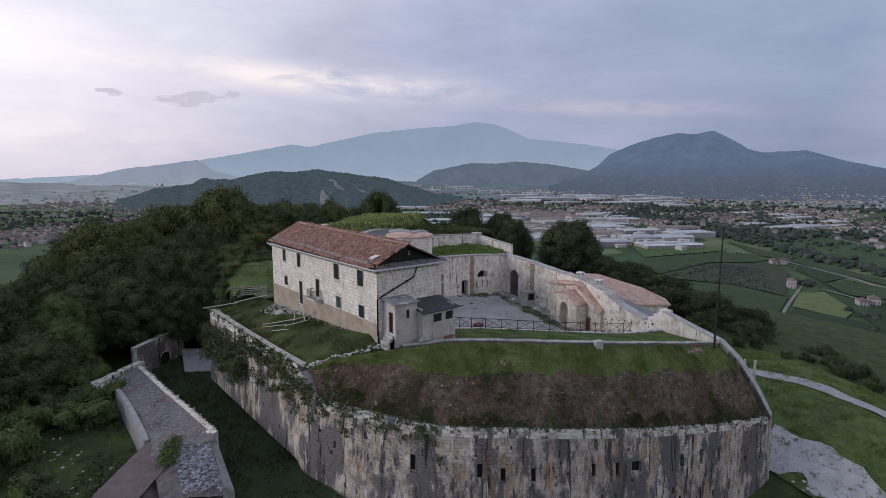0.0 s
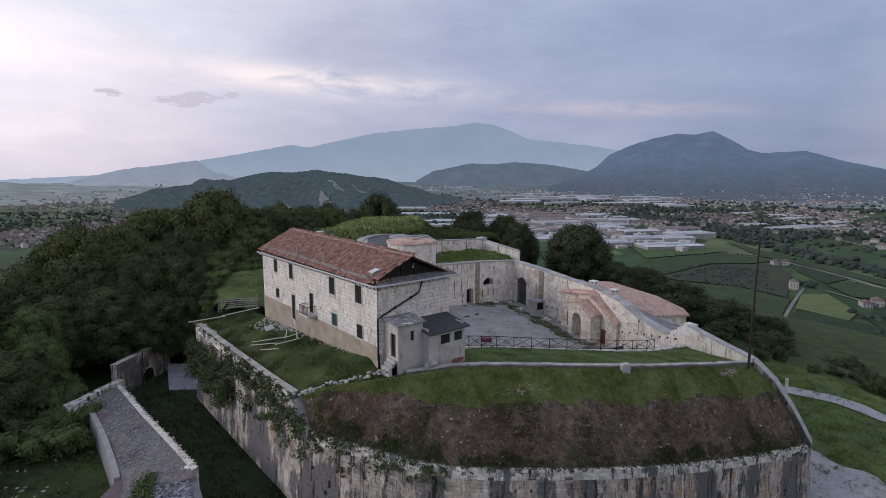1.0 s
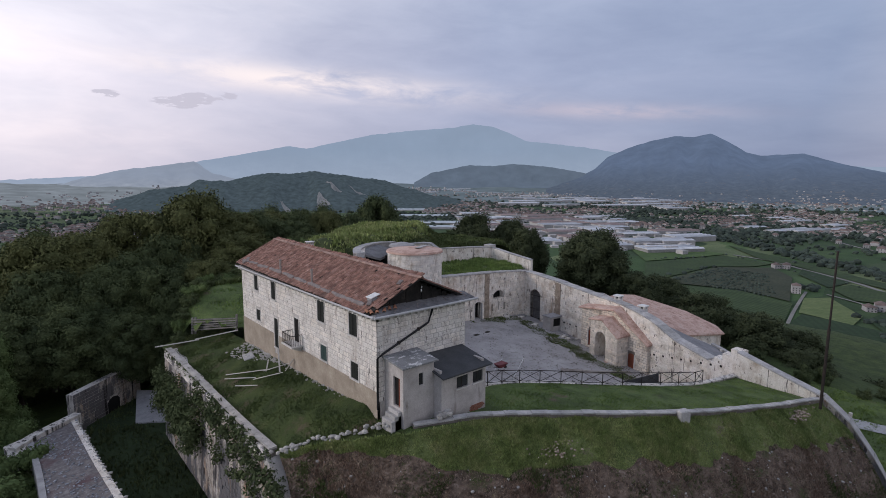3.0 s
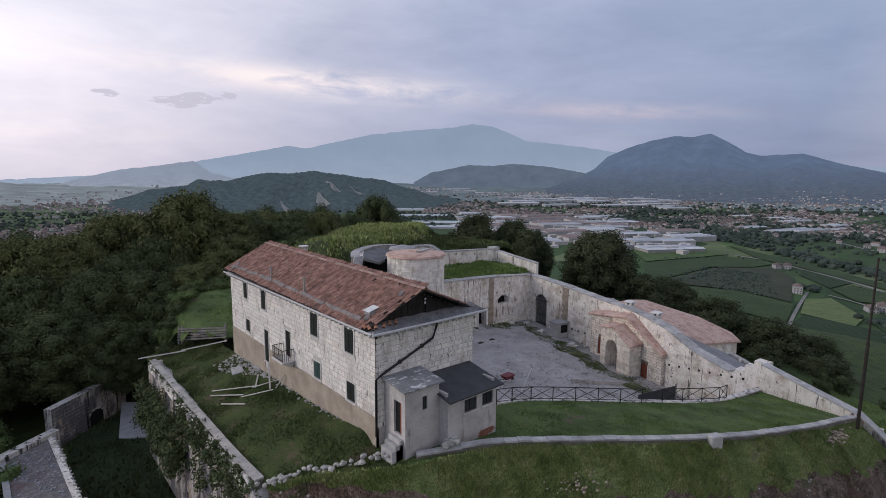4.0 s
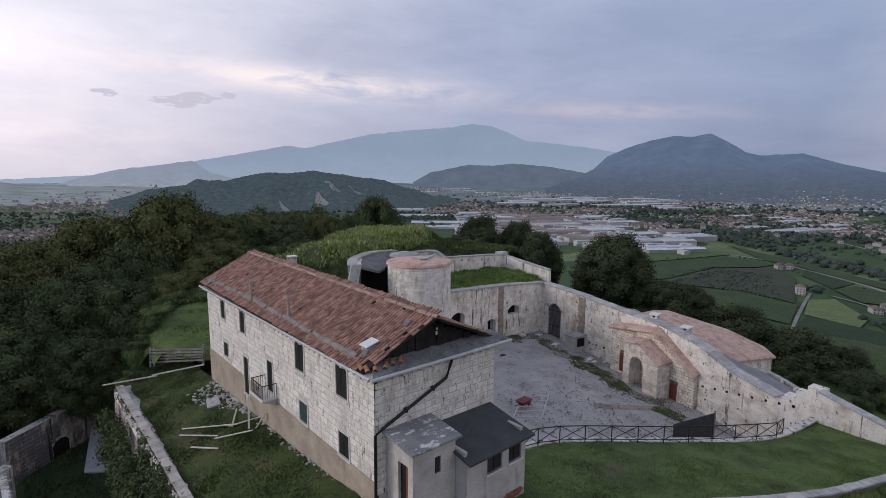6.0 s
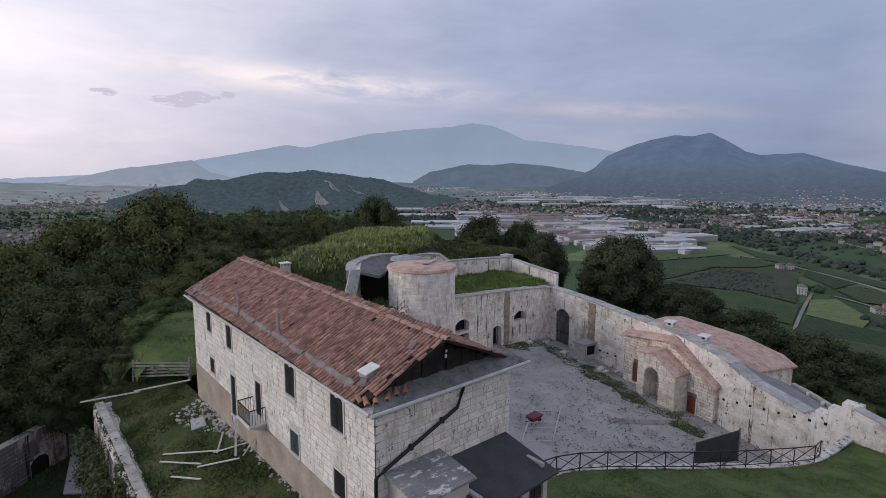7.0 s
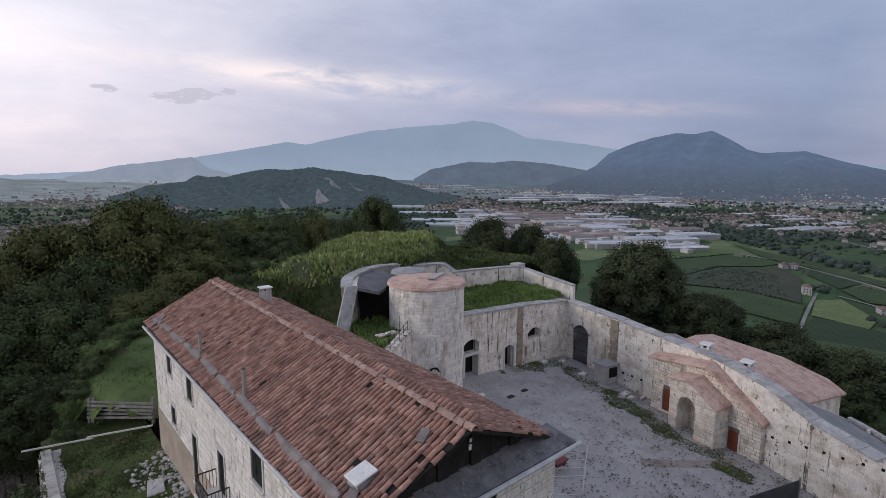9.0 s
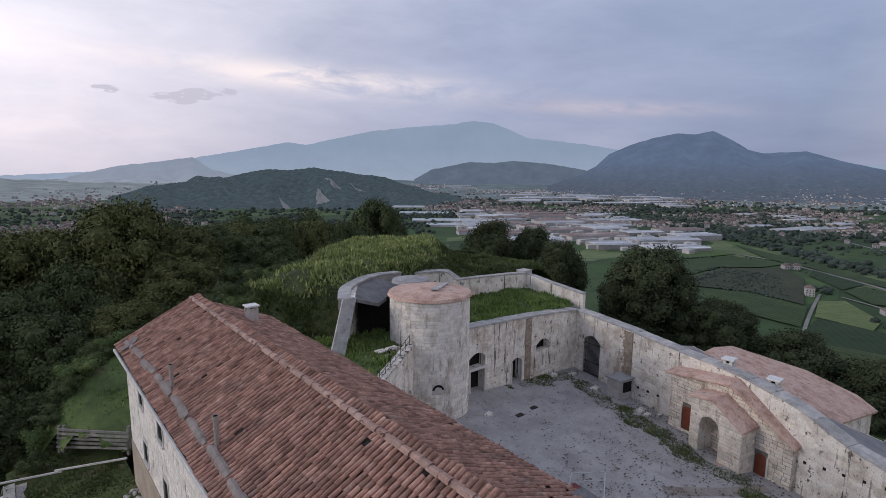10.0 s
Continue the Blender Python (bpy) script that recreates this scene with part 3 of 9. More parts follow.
def build_ground():
    verts, faces, n = [], [], 200
    radii = [4 + 3.2 * i for i in range(24)]
    while radii[-1] < 4850:
        radii.append(radii[-1] * 1.045 + 1)
    cx, cy = 12.0, 8.0
    verts.append((cx, cy, ground_z(cx, cy)))
    for r in radii:
        for k in range(n):
            x, y = cx + r * math.cos(2 * math.pi * k / n), cy + r * math.sin(2 * math.pi * k / n)
            verts.append((x, y, ground_z(x, y)))
    for k in range(n):
        faces.append((0, 1 + k, 1 + (k + 1) % n))
    for i in range(len(radii) - 1):
        a, b = 1 + i * n, 1 + (i + 1) * n
        for k in range(n):
            j = (k + 1) % n
            faces.append((a + k, b + k, b + j, a + j))
    ob = raw("ground", verts, faces, LAND)
    for p in ob.data.polygons:
        p.use_smooth = True
    tagged(ob, "grassy hilltop falling to a valley of fields", "ground", kind="structure")


def land_mat():
    m, nt, b = mat("hill_and_valley_land", 0.95)
    pos = tex_coords(nt, (1, 1, 1))
    sep = nt.nodes.new("ShaderNodeSeparateXYZ")
    nt.links.new(pos, sep.inputs[0])
    near = ramp_of(nt, noise_of(nt, 0.35, 6, 0.65), [(0.3, (0.022, 0.036, 0.012)), (0.5, (0.046, 0.072, 0.021)), (0.7, (0.076, 0.108, 0.032)), (0.85, (0.115, 0.11, 0.055))])
    cells = nt.nodes.new("ShaderNodeTexVoronoi")
    cells.distance = "CHEBYCHEV"
    cells.inputs["Scale"].default_value = 0.0060
    cells.inputs["Randomness"].default_value = 0.75
    turn = nt.nodes.new("ShaderNodeMapping")
    turn.inputs["Rotation"].default_value = (0, 0, 0.45)
    turn.inputs["Scale"].default_value = (1.0, 1.9, 0.0)
    nt.links.new(pos, turn.inputs[0])
    nt.links.new(turn.outputs[0], cells.inputs["Vector"])
    grey = nt.nodes.new("ShaderNodeRGBToBW")
    nt.links.new(cells.outputs["Color"], grey.inputs[0])
    fields = ramp_of(nt, grey.outputs[0], [(0.15, (0.030, 0.062, 0.024)), (0.35, (0.052, 0.105, 0.034)), (0.48, (0.030, 0.058, 0.026)), (0.6, (0.085, 0.145, 0.050)), (0.72, (0.034, 0.066, 0.028)), (0.9, (0.14, 0.185, 0.085))])
    fields = mixed(nt, 0.8, fields, ramp_of(nt, noise_of(nt, 0.02, 6, 0.7), [(0.3, (0.6, 0.62, 0.65)), (0.7, (1.25, 1.2, 1.15))]), "MULTIPLY")
    rows = nt.nodes.new("ShaderNodeTexWave")
    rows.inputs["Scale"].default_value = 0.09
    rows.inputs["Distortion"].default_value = 1.2
    nt.links.new(turn.outputs[0], rows.inputs["Vector"])
    fields = mixed(nt, 0.2, fields, ramp_of(nt, rows.outputs["Fac"], [(0.3, (0.65, 0.68, 0.65)), (0.7, (1.2, 1.18, 1.15))]), "MULTIPLY")
    fac = nt.nodes.new("ShaderNodeMapRange")
    fac.inputs["From Min"].default_value, fac.inputs["From Max"].default_value = -60, -105
    nt.links.new(sep.outputs[2], fac.inputs["Value"])
    col = mixed(nt, fac.outputs[0], near, fields)
    nt.links.new(col, b.inputs["Base Color"])
    bumped(nt, b, noise_of(nt, 4, 5, 0.7), 0.8, 0.15)
    return m


LAND = land_mat()
build_ground()

# ---- bastion ----
RIM = smoothed([(-5.75, 30.6, -3.05), (-5.65, 20, -3.05), (-5.6, 9, -2.95), (-5.55, 4.8, -2.95), (-5.5, 3.4, -4.1), (-5.3, 2.0, -5.0), (-4.1, -2, -4.85), (-0.2, -7.9, -5.4), (4.8, -11.9, -5.8), (12, -15.2, -7.0), (20.7, -17.7, -8.7), (29, -19.6, -10.2), (37.1, -20.9, -11.6)], 0.9)
RIM_S = [0.0]
for _a, _b in zip(RIM, RIM[1:]):
    RIM_S.append(RIM_S[-1] + math.hypot(_b[0] - _a[0], _b[1] - _a[1]))
SLITS = [(38.4, -3.5), (43.8, -3.6), (45.7, -3.9), (48.3, -3.9), (54.0, -3.6), (56.5, -3.6), (58.7, -3.5), (64.6, -3.4), (67.4, -3.2), (70.1, -3.2)]


def rim_place(s, z, d):
    i = min(max(int(np.searchsorted(RIM_S, s)) - 1, 0), len(RIM) - 2)
    t = (s - RIM_S[i]) / (RIM_S[i + 1] - RIM_S[i])
    a, b = RIM[i], RIM[i + 1]
    dx, dy = b[0] - a[0], b[1] - a[1]
    k = math.hypot(dx, dy)
    nx, ny = dy / k, -dx / k
    out = d - 0.05 * z
    return (a[0] + dx * t + nx * out, a[1] + dy * t + ny * out, a[2] + (b[2] - a[2]) * t + z)


def build_scarp():
    scarp = empty("scarp_wall", "tall curved scarp of pale stone with black water streaks", "wall", kind="structure")
    bm = bmesh.new()
    rows = [[bm.verts.new(rim_place(s, z, d)) for z, d in ((-0.02, -1.6), (-0.02, -0.24), (-9.0, -0.24), (-9.0, -1.6))] for s in RIM_S]
    for a, b in zip(rows, rows[1:]):
        for k in range(4):
            bm.faces.new((a[k], b[k], b[(k + 1) % 4], a[(k + 1) % 4]))
    bm.faces.new(rows[0])
    bm.faces.new(rows[-1][::-1])
    part("core", bm, JOINT_PALE, scarp)
    rng = random.Random(11)
    total = RIM_S[-1]
    holes = []
    for i, (s, z) in enumerate(SLITS):
        w = 0.55 if i == 6 else 0.22
        h = 1.0 if i == 6 else 1.25
        holes.append((s - w, s + w, z - h / 2, z + h / 2))
        bm = bmesh.new()
        q = [bm.verts.new(rim_place(u, v, -0.22)) for u, v in ((s - w, z - h / 2), (s + w, z - h / 2), (s + w, z + h / 2), (s - w, z + h / 2))]
        bm.faces.new(q)
        # flat black face painted as the slit's dark depth
        part("loophole", bm, VOID, scarp)
    for _ in range(90):
        s, z = rng.uniform(2, total - 1), rng.uniform(-7.5, -0.8)
        holes.append((s, s + rng.uniform(0.15, 0.3), z, z + rng.uniform(0.15, 0.28)))
    main = course_rects(total, -9.0, -0.8, 0.31, 0.55, holes, rng)
    facing(main, rim_place, scarp, SCARP_BLOCK, SCARP_FACE, 0.005, 0.24, 0.06, lambda s, z: abs(s - 46) * 0.9 + abs(z + 3), "stone_block", 12)
    top = [(s0, s1, z0, z1) for s0, s1, z0, z1 in course_rects(total, -0.8, 0.0, 0.27, 0.5, [], rng) if rng.random() > 0.10]
    v, f = block_shell(top, rim_place, 0.007, rng, 0.24, 0.09)
    tagged(raw("rim_course", v, f, SCARP_RIM, scarp, "whitish top courses with dark streaks"), kind="stuff")


build_scarp()

# lawn edge (foot of the kerb) and the ground of the terrace inside it
EDGE = [(-5.6, 33, -3.3), (-5.4, 20, -3.3), (-5.4, 9, -3.1), (-5.0, 3.8, -2.9), (-2.8, 0.9, -1.7), (0.2, -2.5, -0.8), (5.0, -4.2, -0.75), (9.0, -6.6, -0.95), (17.3, -11.3, -1.75), (26, -13.9, -3.0), (36.3, -15.4, -4.9)]
INNER = [(0, 33, -2.0), (0, 20, -1.3), (0, 9, -0.85), (0, 4, -0.5), (0.2, 1.0, -0.15), (3.5, 0, -0.5), (7.4, 1.5, -1.1), (14.8, 0.6, -2.35), (22.5, -4.2, -3.2), (31.5, -7.6, -4.3), (38.3, -8.1, -5.4)]


def sheet(rows, name, material, rough=0.05, cut=1):
    """A skin through lines of points, row by row, with a little unevenness."""
    verts, faces, n = [], [], len(rows[0])
    for r, row in enumerate(rows):
        for c, (x, y, z) in enumerate(row):
            edge = r in (0, len(rows) - 1)
            verts.append((x, y, z + (0 if edge else rough * (hum(x, y, 0.5) + 0.6 * hum(x, y, 1.7)))))
    for r in range(len(rows) - 1):
        for c in range(n - 1):
            faces.append((r * n + c, r * n + c + 1, (r + 1) * n + c + 1, (r + 1) * n + c))
    ob = raw(name, verts, faces, material)
    for p in ob.data.polygons:
        p.use_smooth = True
    return ob


def resample(line, n):
    pts = np.array(smoothed(line, 0.4))
    s = np.r_[0, np.cumsum(np.hypot(*np.diff(pts[:, :2], axis=0).T))]
    u = np.linspace(0, s[-1], n)
    return np.stack([np.interp(u, s, pts[:, k]) for k in range(3)], 1)


def between(a, b, t, lift=0.0):
    return [tuple(p + (q - p) * t + np.array([0, 0, lift])) for p, q in zip(a, b)]


EDGE_N, INNER_N = resample(EDGE[3:], 110), resample(INNER[3:], 110)
RIM_N = resample([rim_place(q, 0.05, -0.22) for q in np.arange(RIM_S[[i for i, p in enumerate(RIM) if p[1] < 2.6][0]], RIM_S[-1], 1.2)], 110)
BERM_F = [0.10 + 0.38 * smooth(4, 30, i) + 0.04 * math.sin(i * 0.21) + 0.13 * hum(i, 1, 0.23) + 0.07 * hum(i, 4, 0.7) for i in range(110)]
BERM_N = np.array([np.array(e) + (np.array(r) - np.array(e)) * BERM_F[i] for i, (e, r) in enumerate(zip(EDGE_N, RIM_N))])
BERM_N[:, 2] = EDGE_N[:, 2] + (RIM_N[:, 2] - EDGE_N[:, 2]) * 0.68 * np.array(BERM_F)
EDGE_W, INNER_W = resample(EDGE[:4], 50), resample(INNER[:4], 50)


def build_bastion():
    lawn = sheet([between(EDGE_N, INNER_N, k / 8) for k in range(9)], "lawn_terrace", GRASS, 0.06)
    tagged(lawn, "mown green lawn terrace behind a low kerb", "lawn", kind="structure")
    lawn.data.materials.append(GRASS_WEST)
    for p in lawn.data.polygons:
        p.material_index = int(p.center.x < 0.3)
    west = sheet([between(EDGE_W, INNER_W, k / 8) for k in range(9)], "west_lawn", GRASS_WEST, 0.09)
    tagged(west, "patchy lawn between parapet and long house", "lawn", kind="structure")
    berm = sheet([between(BERM_N, EDGE_N, k / 6, 0.10 * math.sin(math.pi * k / 6)) for k in range(7)], "grass_berm", GRASS_BERM, 0.12)
    tagged(berm, "tufted green berm above the slope", "lawn", kind="structure")
    slope = sheet([between(RIM_N, BERM_N, k / 9, 0.35 * math.sin(math.pi * k / 9)) for k in range(10)], "dry_slope", DRY, 0.16)
    tagged(slope, "brown withered slope strewn with stones", "slope", kind="structure")


build_bastion()


def build_parapets():
    # the west parapet: rubble wall with a pale coping
    par = empty("west_parapet", "low rubble parapet with pale worn coping", "wall", kind="structure")
    line = smoothed([(-5.6, 30.5, -2.95, -3.6), (-5.5, 20, -2.95, -3.6), (-5.45, 9, -2.82, -3.6), (-5.3, 4.4, -2.78, -3.6)], 1.0)
    bm = bmesh.new()
    ribbon(bm, line, 0.45)
    part("wall_body", bm, JOINT, par)
    bm = bmesh.new()
    rng = random.Random(4)
    coping(bm, [(x - 0.05, y, z) for x, y, z, _ in line], 0.48, 0.12, 1.1, 0.012, 0.05, rng)
    part("coping", bm, PARAPET_CAP, par, "pale worn coping slabs")
    # the broken turn of the parapet towards the house
    bm = bmesh.new()
    for i in range(46):
        t = i / 45
        x, y = -5.2 + 5.1 * t, 4.0 - 5.4 * t
        rock(bm, (x + rng.uniform(-0.25, 0.25), y + rng.uniform(-0.3, 0.3), -2.75 + 2.35 * t + rng.uniform(-0.1, 0.12)), rng.uniform(0.11, 0.24), rng)
    tagged(part("rubble_row", bm, ROCK), "row of loose white stones along the lawn edge", "rubble", kind="stuff")
    # the low kerb before the lawn
    kerb = empty("lawn_kerb", "low curved kerb wall with grey coping", "wall", kind="structure")
    pts = smoothed([(1.0, -2.45, -0.55, -1.2), (5.0, -4.2, -0.5, -1.7), (9.0, -6.65, -0.7, -1.8), (17.3, -11.35, -1.5, -2.8), (26, -13.95, -2.75, -4), (36.3, -15.45, -4.6, -6)], 0.8)
    bm = bmesh.new()
    ribbon(bm, pts, 0.4)
    part("wall_body", bm, JOINT, kerb)
    bm = bmesh.new()
    coping(bm, [(x, y, z) for x, y, z, _ in pts], 0.42, 0.10, 0.9, 0.03, 0.06, rng)
    part("coping", bm, COPING, kerb)
    bm = bmesh.new()
    solid(bm, [(16.9, -11.6), (17.7, -11.95), (17.9, -11.4), (17.1, -11.1)], -2.6, -1.22)
    part("stump_block", bevelled(bm, 0.06), COPING, kerb, "rough grey block standing on the kerb")
    # sloping coping down the east end
    east = empty("east_flank", "sloping flank wall with grey coping", "wall", kind="structure")
    fl = [(37.3, -20.9, -11.5, -21), (37.0, -19.2, -8.4, -21), (36.9, -17.4, -5.9, -21), (36.8, -15.5, -4.35, -21)]
    bm = bmesh.new()
    ribbon(bm, fl, 0.9)
    part("wall_body", bm, SCARP_FACE, east)
    bm = bmesh.new()
    coping(bm, [(x, y, z) for x, y, z, _ in fl], 1.0, 0.14, 1.2, 0.01, 0.1, rng)
    part("coping", bm, COPING, east)
    lw = [(36.8, -15.5, -4.35, -20), (37.6, -11.5, -3.5, -20), (38.4, -8.0, -2.75, -20)]
    bm = bmesh.new()
    ribbon(bm, lw, 0.75)
    part("lawn_wall", bm, PLASTER, east, "stained plaster wall beside the lawn")
    bm = bmesh.new()
    coping(bm, [(x, y, z) for x, y, z, _ in lw], 0.8, 0.13, 1.4, 0.01, 0.1, rng)
    part("coping", bm, COPING, east)


build_parapets()

# ---- counterscarp and moat on the west ----
def build_counterscarp():
    cs = empty("counterscarp_wall", "broad outer wall with gravel-strewn sloping top", "wall", kind="structure")
    right = [(-11.6, 9.2, -9.0), (-12.0, 16, -9.3), (-12.6, 25, -9.7), (-13.3, 36.5, -10.0)]
    left = [(-16.6, 11.5, -9.5), (-16.4, 17, -9.7), (-16.4, 25, -9.9), (-16.8, 34, -10.2)]
    R, Lf = resample(right, 40), resample(left, 40)
    R2, L2 = resample([(-12.2, 8.4, -9.3)] + right, 44), resample([(-17.0, 10.0, -9.75)] + left, 44)
    top = sheet([between(R2, L2, k / 6) for k in range(7)], "gravel_top", SCREE, 0.08)
    top.parent = cs
    top["label"] = "top of grey chippings"
    bm = bmesh.new()
    ribbon(bm, [(x, y, z + 0.05, -14) for x, y, z in R], 0.5)
    part("moat_face", bm, PLASTER, cs)
    bm = bmesh.new()
    ribbon(bm, [(x - 0.02, y, z + 0.10, -15) for x, y, z in Lf[2:]], 0.45)
    part("outer_face", bm, CONCRETE, cs, "smooth grey outer face")
    bm = bmesh.new()
    ribbon(bm, [(-13.3, 36.5, -9.6, -14), (-16.9, 34.0, -9.7, -14), (-18.6, 32.6, -9.9, -15)], 0.9)
    part("end_wall", bm, RIM_STONE, cs)
    bm = bmesh.new()
    solid(bm, [(-18.9, 33.0), (-18.5, 30.6), (-17.0, 30.9), (-17.0, 33.8)], -15, [-9.9, -11.2, -10.6, -9.8])
    part("buttress", bm, RIM_STONE, cs, "pale coursed buttress")
    # the broken near end: a paved way, a heap of facing stones and a pier at the moat
    way = sheet([[(-15.6 - 5.2 * k / 9 + u * 1.1, 11.6 - 6.0 * k / 9 - u * 1.1 - 0.3 * (k > 8), -9.62 - 0.05 * k + 0.05 * hum(k, u, 0.8)) for k in range(14)] for u in (-1.0, -0.4, 0.2, 0.8, 1.4)][::-1], "worn_way", SCREE_BROWN, 0.05)
    way.parent = cs
    way["label"] = "worn brownish way along the wall"
    heap = sheet([[(-12.3 - 3.6 * u - 0.75 * v, 9.7 + 1.0 * u - 6.6 * v, -9.35 - 0.25 * u - (1.6 - 0.9 * u) * v ** 1.3 + 0.12 * hum(u * 9, v * 9, 0.6)) for v in np.linspace(0, 1.1, 12)] for u in np.linspace(0, 1.25, 12)], "stone_slope", SCREE, 0.12)
    heap.parent = cs
    bm = bmesh.new()
    for k in range(10):
        solid(bm, [(-12.35 - 0.075 * k, 9.9 - 0.66 * k), (-12.35 - 0.075 * (k + 1), 9.9 - 0.66 * (k + 1)), (-11.75 - 0.05 * (k + 1), 9.7 - 0.66 * (k + 1)), (-11.75 - 0.05 * k, 9.7 - 0.66 * k)], -14, [-9.25 - 0.16 * k, -9.41 - 0.16 * k, -9.75 - 0.2 * k, -9.55 - 0.2 * k])
    bmesh.ops.remove_doubles(bm, verts=bm.verts[:], dist=0.02)
    part("moat_pier", bm, CONCRETE, cs, "smooth grey pier face over the moat")
    bm = bmesh.new()
    solid(bm, [(-12.2, 10.2), (-16.4, 12.3), (-21.0, 6.2), (-18.5, 3.6), (-13.2, 3.2)], -14.5, [-9.75, -9.85, -10.3, -10.6, -12.2])
    part("masonry_core", bm, SCREE, cs)
    bm = bmesh.new()
    rng = random.Random(8)
    rock(bm, (-12.15, 9.9, -9.15), 0.42, rng, 0.7)
    part("pier_cap", bm, RIM_STONE, cs, "white capstone")
    bm = bmesh.new()
    solid(bm, [(-12.5, 10.6), (-13.9, 10.9), (-14.2, 9.3), (-13.3, 9.2), (-13.1, 10.0), (-12.6, 9.9)][::-1], -10.2, -9.32)
    part("flat_slab", bevelled(bm, 0.04), DULL_CEMENT, cs, "cracked flat slab")
    bm = bmesh.new()
    for _ in range(520):
        u, v = rng.uniform(0.02, 0.8), rng.uniform(0.12, 1.05)
        x, y = -12.3 - 3.6 * u - 0.75 * v, 9.7 + 1.0 * u - 6.6 * v
        rock(bm, (x, y, -9.33 - 0.25 * u - (1.6 - 0.9 * u) * v ** 1.3 + rng.uniform(-0.05, 0.08)), rng.uniform(0.07, 0.19), rng)
    tagged(part("broken_facing", bm, STONE_BLUE, cs, "heap of bluish grey facing stones"), kind="stuff")
    # stones along the moat edge
    bm = bmesh.new()
    for p in R[::1]:
        rock(bm, (p[0] + rng.uniform(-0.1, 0.1), p[1], p[2] + 0.08), rng.uniform(0.10, 0.20), rng)
    tagged(part("edge_stones", bm, ROCK, cs), kind="stuff")
    bm = bmesh.new()
    for _ in range(900):
        i, u = rng.randrange(40), rng.random()
        p = np.array(R[i]) * (1 - u) + np.array(Lf[i]) * u
        if hum(p[0], p[1], 0.5, 2.0) > -0.12:
            rock(bm, (p[0], p[1] + rng.uniform(-0.3, 0.3), p[2] + 0.03), rng.uniform(0.04, 0.12), rng)
    tagged(part("chippings", bm, STONE_BLUE, cs), kind="stuff")
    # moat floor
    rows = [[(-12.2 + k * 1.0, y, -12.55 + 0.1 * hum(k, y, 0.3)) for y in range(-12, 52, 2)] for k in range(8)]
    tagged(sheet(rows, "moat_floor", MOAT_GRASS, 0.1), "dark grassy floor of the moat", "grass", kind="structure")
    # the cross wall with an arched mouth, and a concrete slab closing the moat
    cw = empty("moat_cross_wall", "whitish stained cross wall with a low arch", "wall", kind="structure")
    rng = random.Random(9)
    a, b = Vector((-13.2, 38.2)), Vector((-6.0, 44.6))
    d = (b - a).normalized()
    n = Vector((d.y, -d.x))

    def place(s, z, o):
        p = a + d * s + n * o
        return (p.x, p.y, z)

    bm = bmesh.new()
    ribbon(bm, [(a.x, a.y, -8.4, -13.5), (b.x, b.y, -8.3, -13.5)], 0.8)
    part("wall_body", bm, SCARP_RIM, cw)
    holes = [(4.4, 6.2, -13.5, -11.2), (4.8, 5.8, -11.2, -10.8)]
    rects = course_rects((b - a).length, -13.2, -8.4, 0.37, 0.8, holes, rng)
    v, f = block_shell(rects, place, 0.006, rng, 0.05, 0.04)
    tagged(raw("facing", v, f, SCARP_FACE, cw), kind="stuff")
    bm = bmesh.new()
    bm.faces.new([bm.verts.new(place(*p, 0.03)) for p in [(4.4, -13), (6.2, -13), (6.2, -11.3), (5.9, -10.95), (5.3, -10.8), (4.7, -10.95), (4.4, -11.3)]])
    # flat black face on the wall paints the arch's dark inside
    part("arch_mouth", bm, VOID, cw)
    bm = bmesh.new()
    solid(bm, [(-8.0, 36.5), (-4.8, 34.2), (-3.0, 40.7), (-6.6, 43.6)], -13.4, [-12.42, -12.42, -11.4, -11.4])
    tagged(part("concrete_slab", bevelled(bm, 0.05), CONCRETE), "tilted grey concrete slab closing the moat", "slab")
    bm = bmesh.new()
    ribbon(bm, [(-5.7, 30.6, -3.3, -13.5), (-0.8, 36.5, -3.6, -13.5), (4, 48, -4.5, -13.5)], -1.0)
    tagged(part("north_scarp", bm, SCARP_FACE), "shaded return of the scarp wall", "wall", kind="structure")


build_counterscarp()

# ---- roads outside the east flank ----
def drape(name, line, width, material, label, category, lift=0.08, rough=0.0, ragged=0.0):
    pts = smoothed(line, 0.8)
    side = offset_line(pts, width)
    rows = []
    for k in range(5):
        rows.append([(p[0] + (s[0] - p[0]) * u, p[1] + (s[1] - p[1]) * u) for p, s in zip(pts, side) for u in [k / 4 + ragged * (k / 2 - 1) * hum(p[0], p[1] + 9 * k, 0.45)]])
    rows = [[(x, y, ground_z(x, y) + lift) for x, y in row] for row in rows]
    tagged(sheet(rows, name, material, rough), label, category, kind="structure")


def build_meadow():
    """Bright rough grass outside the east flank."""
    rows = []
    for k in range(26):
        rows.append([(x + k * 1.25, y, ground_z(x + k * 1.25, y) + 0.20) for x, y in resample([(39.5, 6, 0), (40.2, -6, 0), (39.0, -14, 0), (38.3, -20, 0), (34, -32, 0), (29, -48, 0)], 50)[:, :2]])
    tagged(sheet(rows[::-1], "outer_meadow", GRASS, 0.03), "bright rough grass outside the flank", "grass", kind="structure")


build_meadow()
drape("track", [(46, 4), (54, -8), (58.5, -15.5), (57.5, -24), (54, -33), (48, -45)], 2.6, ROAD, "pale unpaved track past the fort", "road", 0.34, 0.0, 0.06)
drape("gravel_patch", [(38.6, -19.5), (38.5, -23), (36.5, -27.5), (33, -33), (30, -42)], 5.2, GRAVEL_OUT, "patch of pale loose gravel", "gravel", 0.32, 0.0, 0.35)

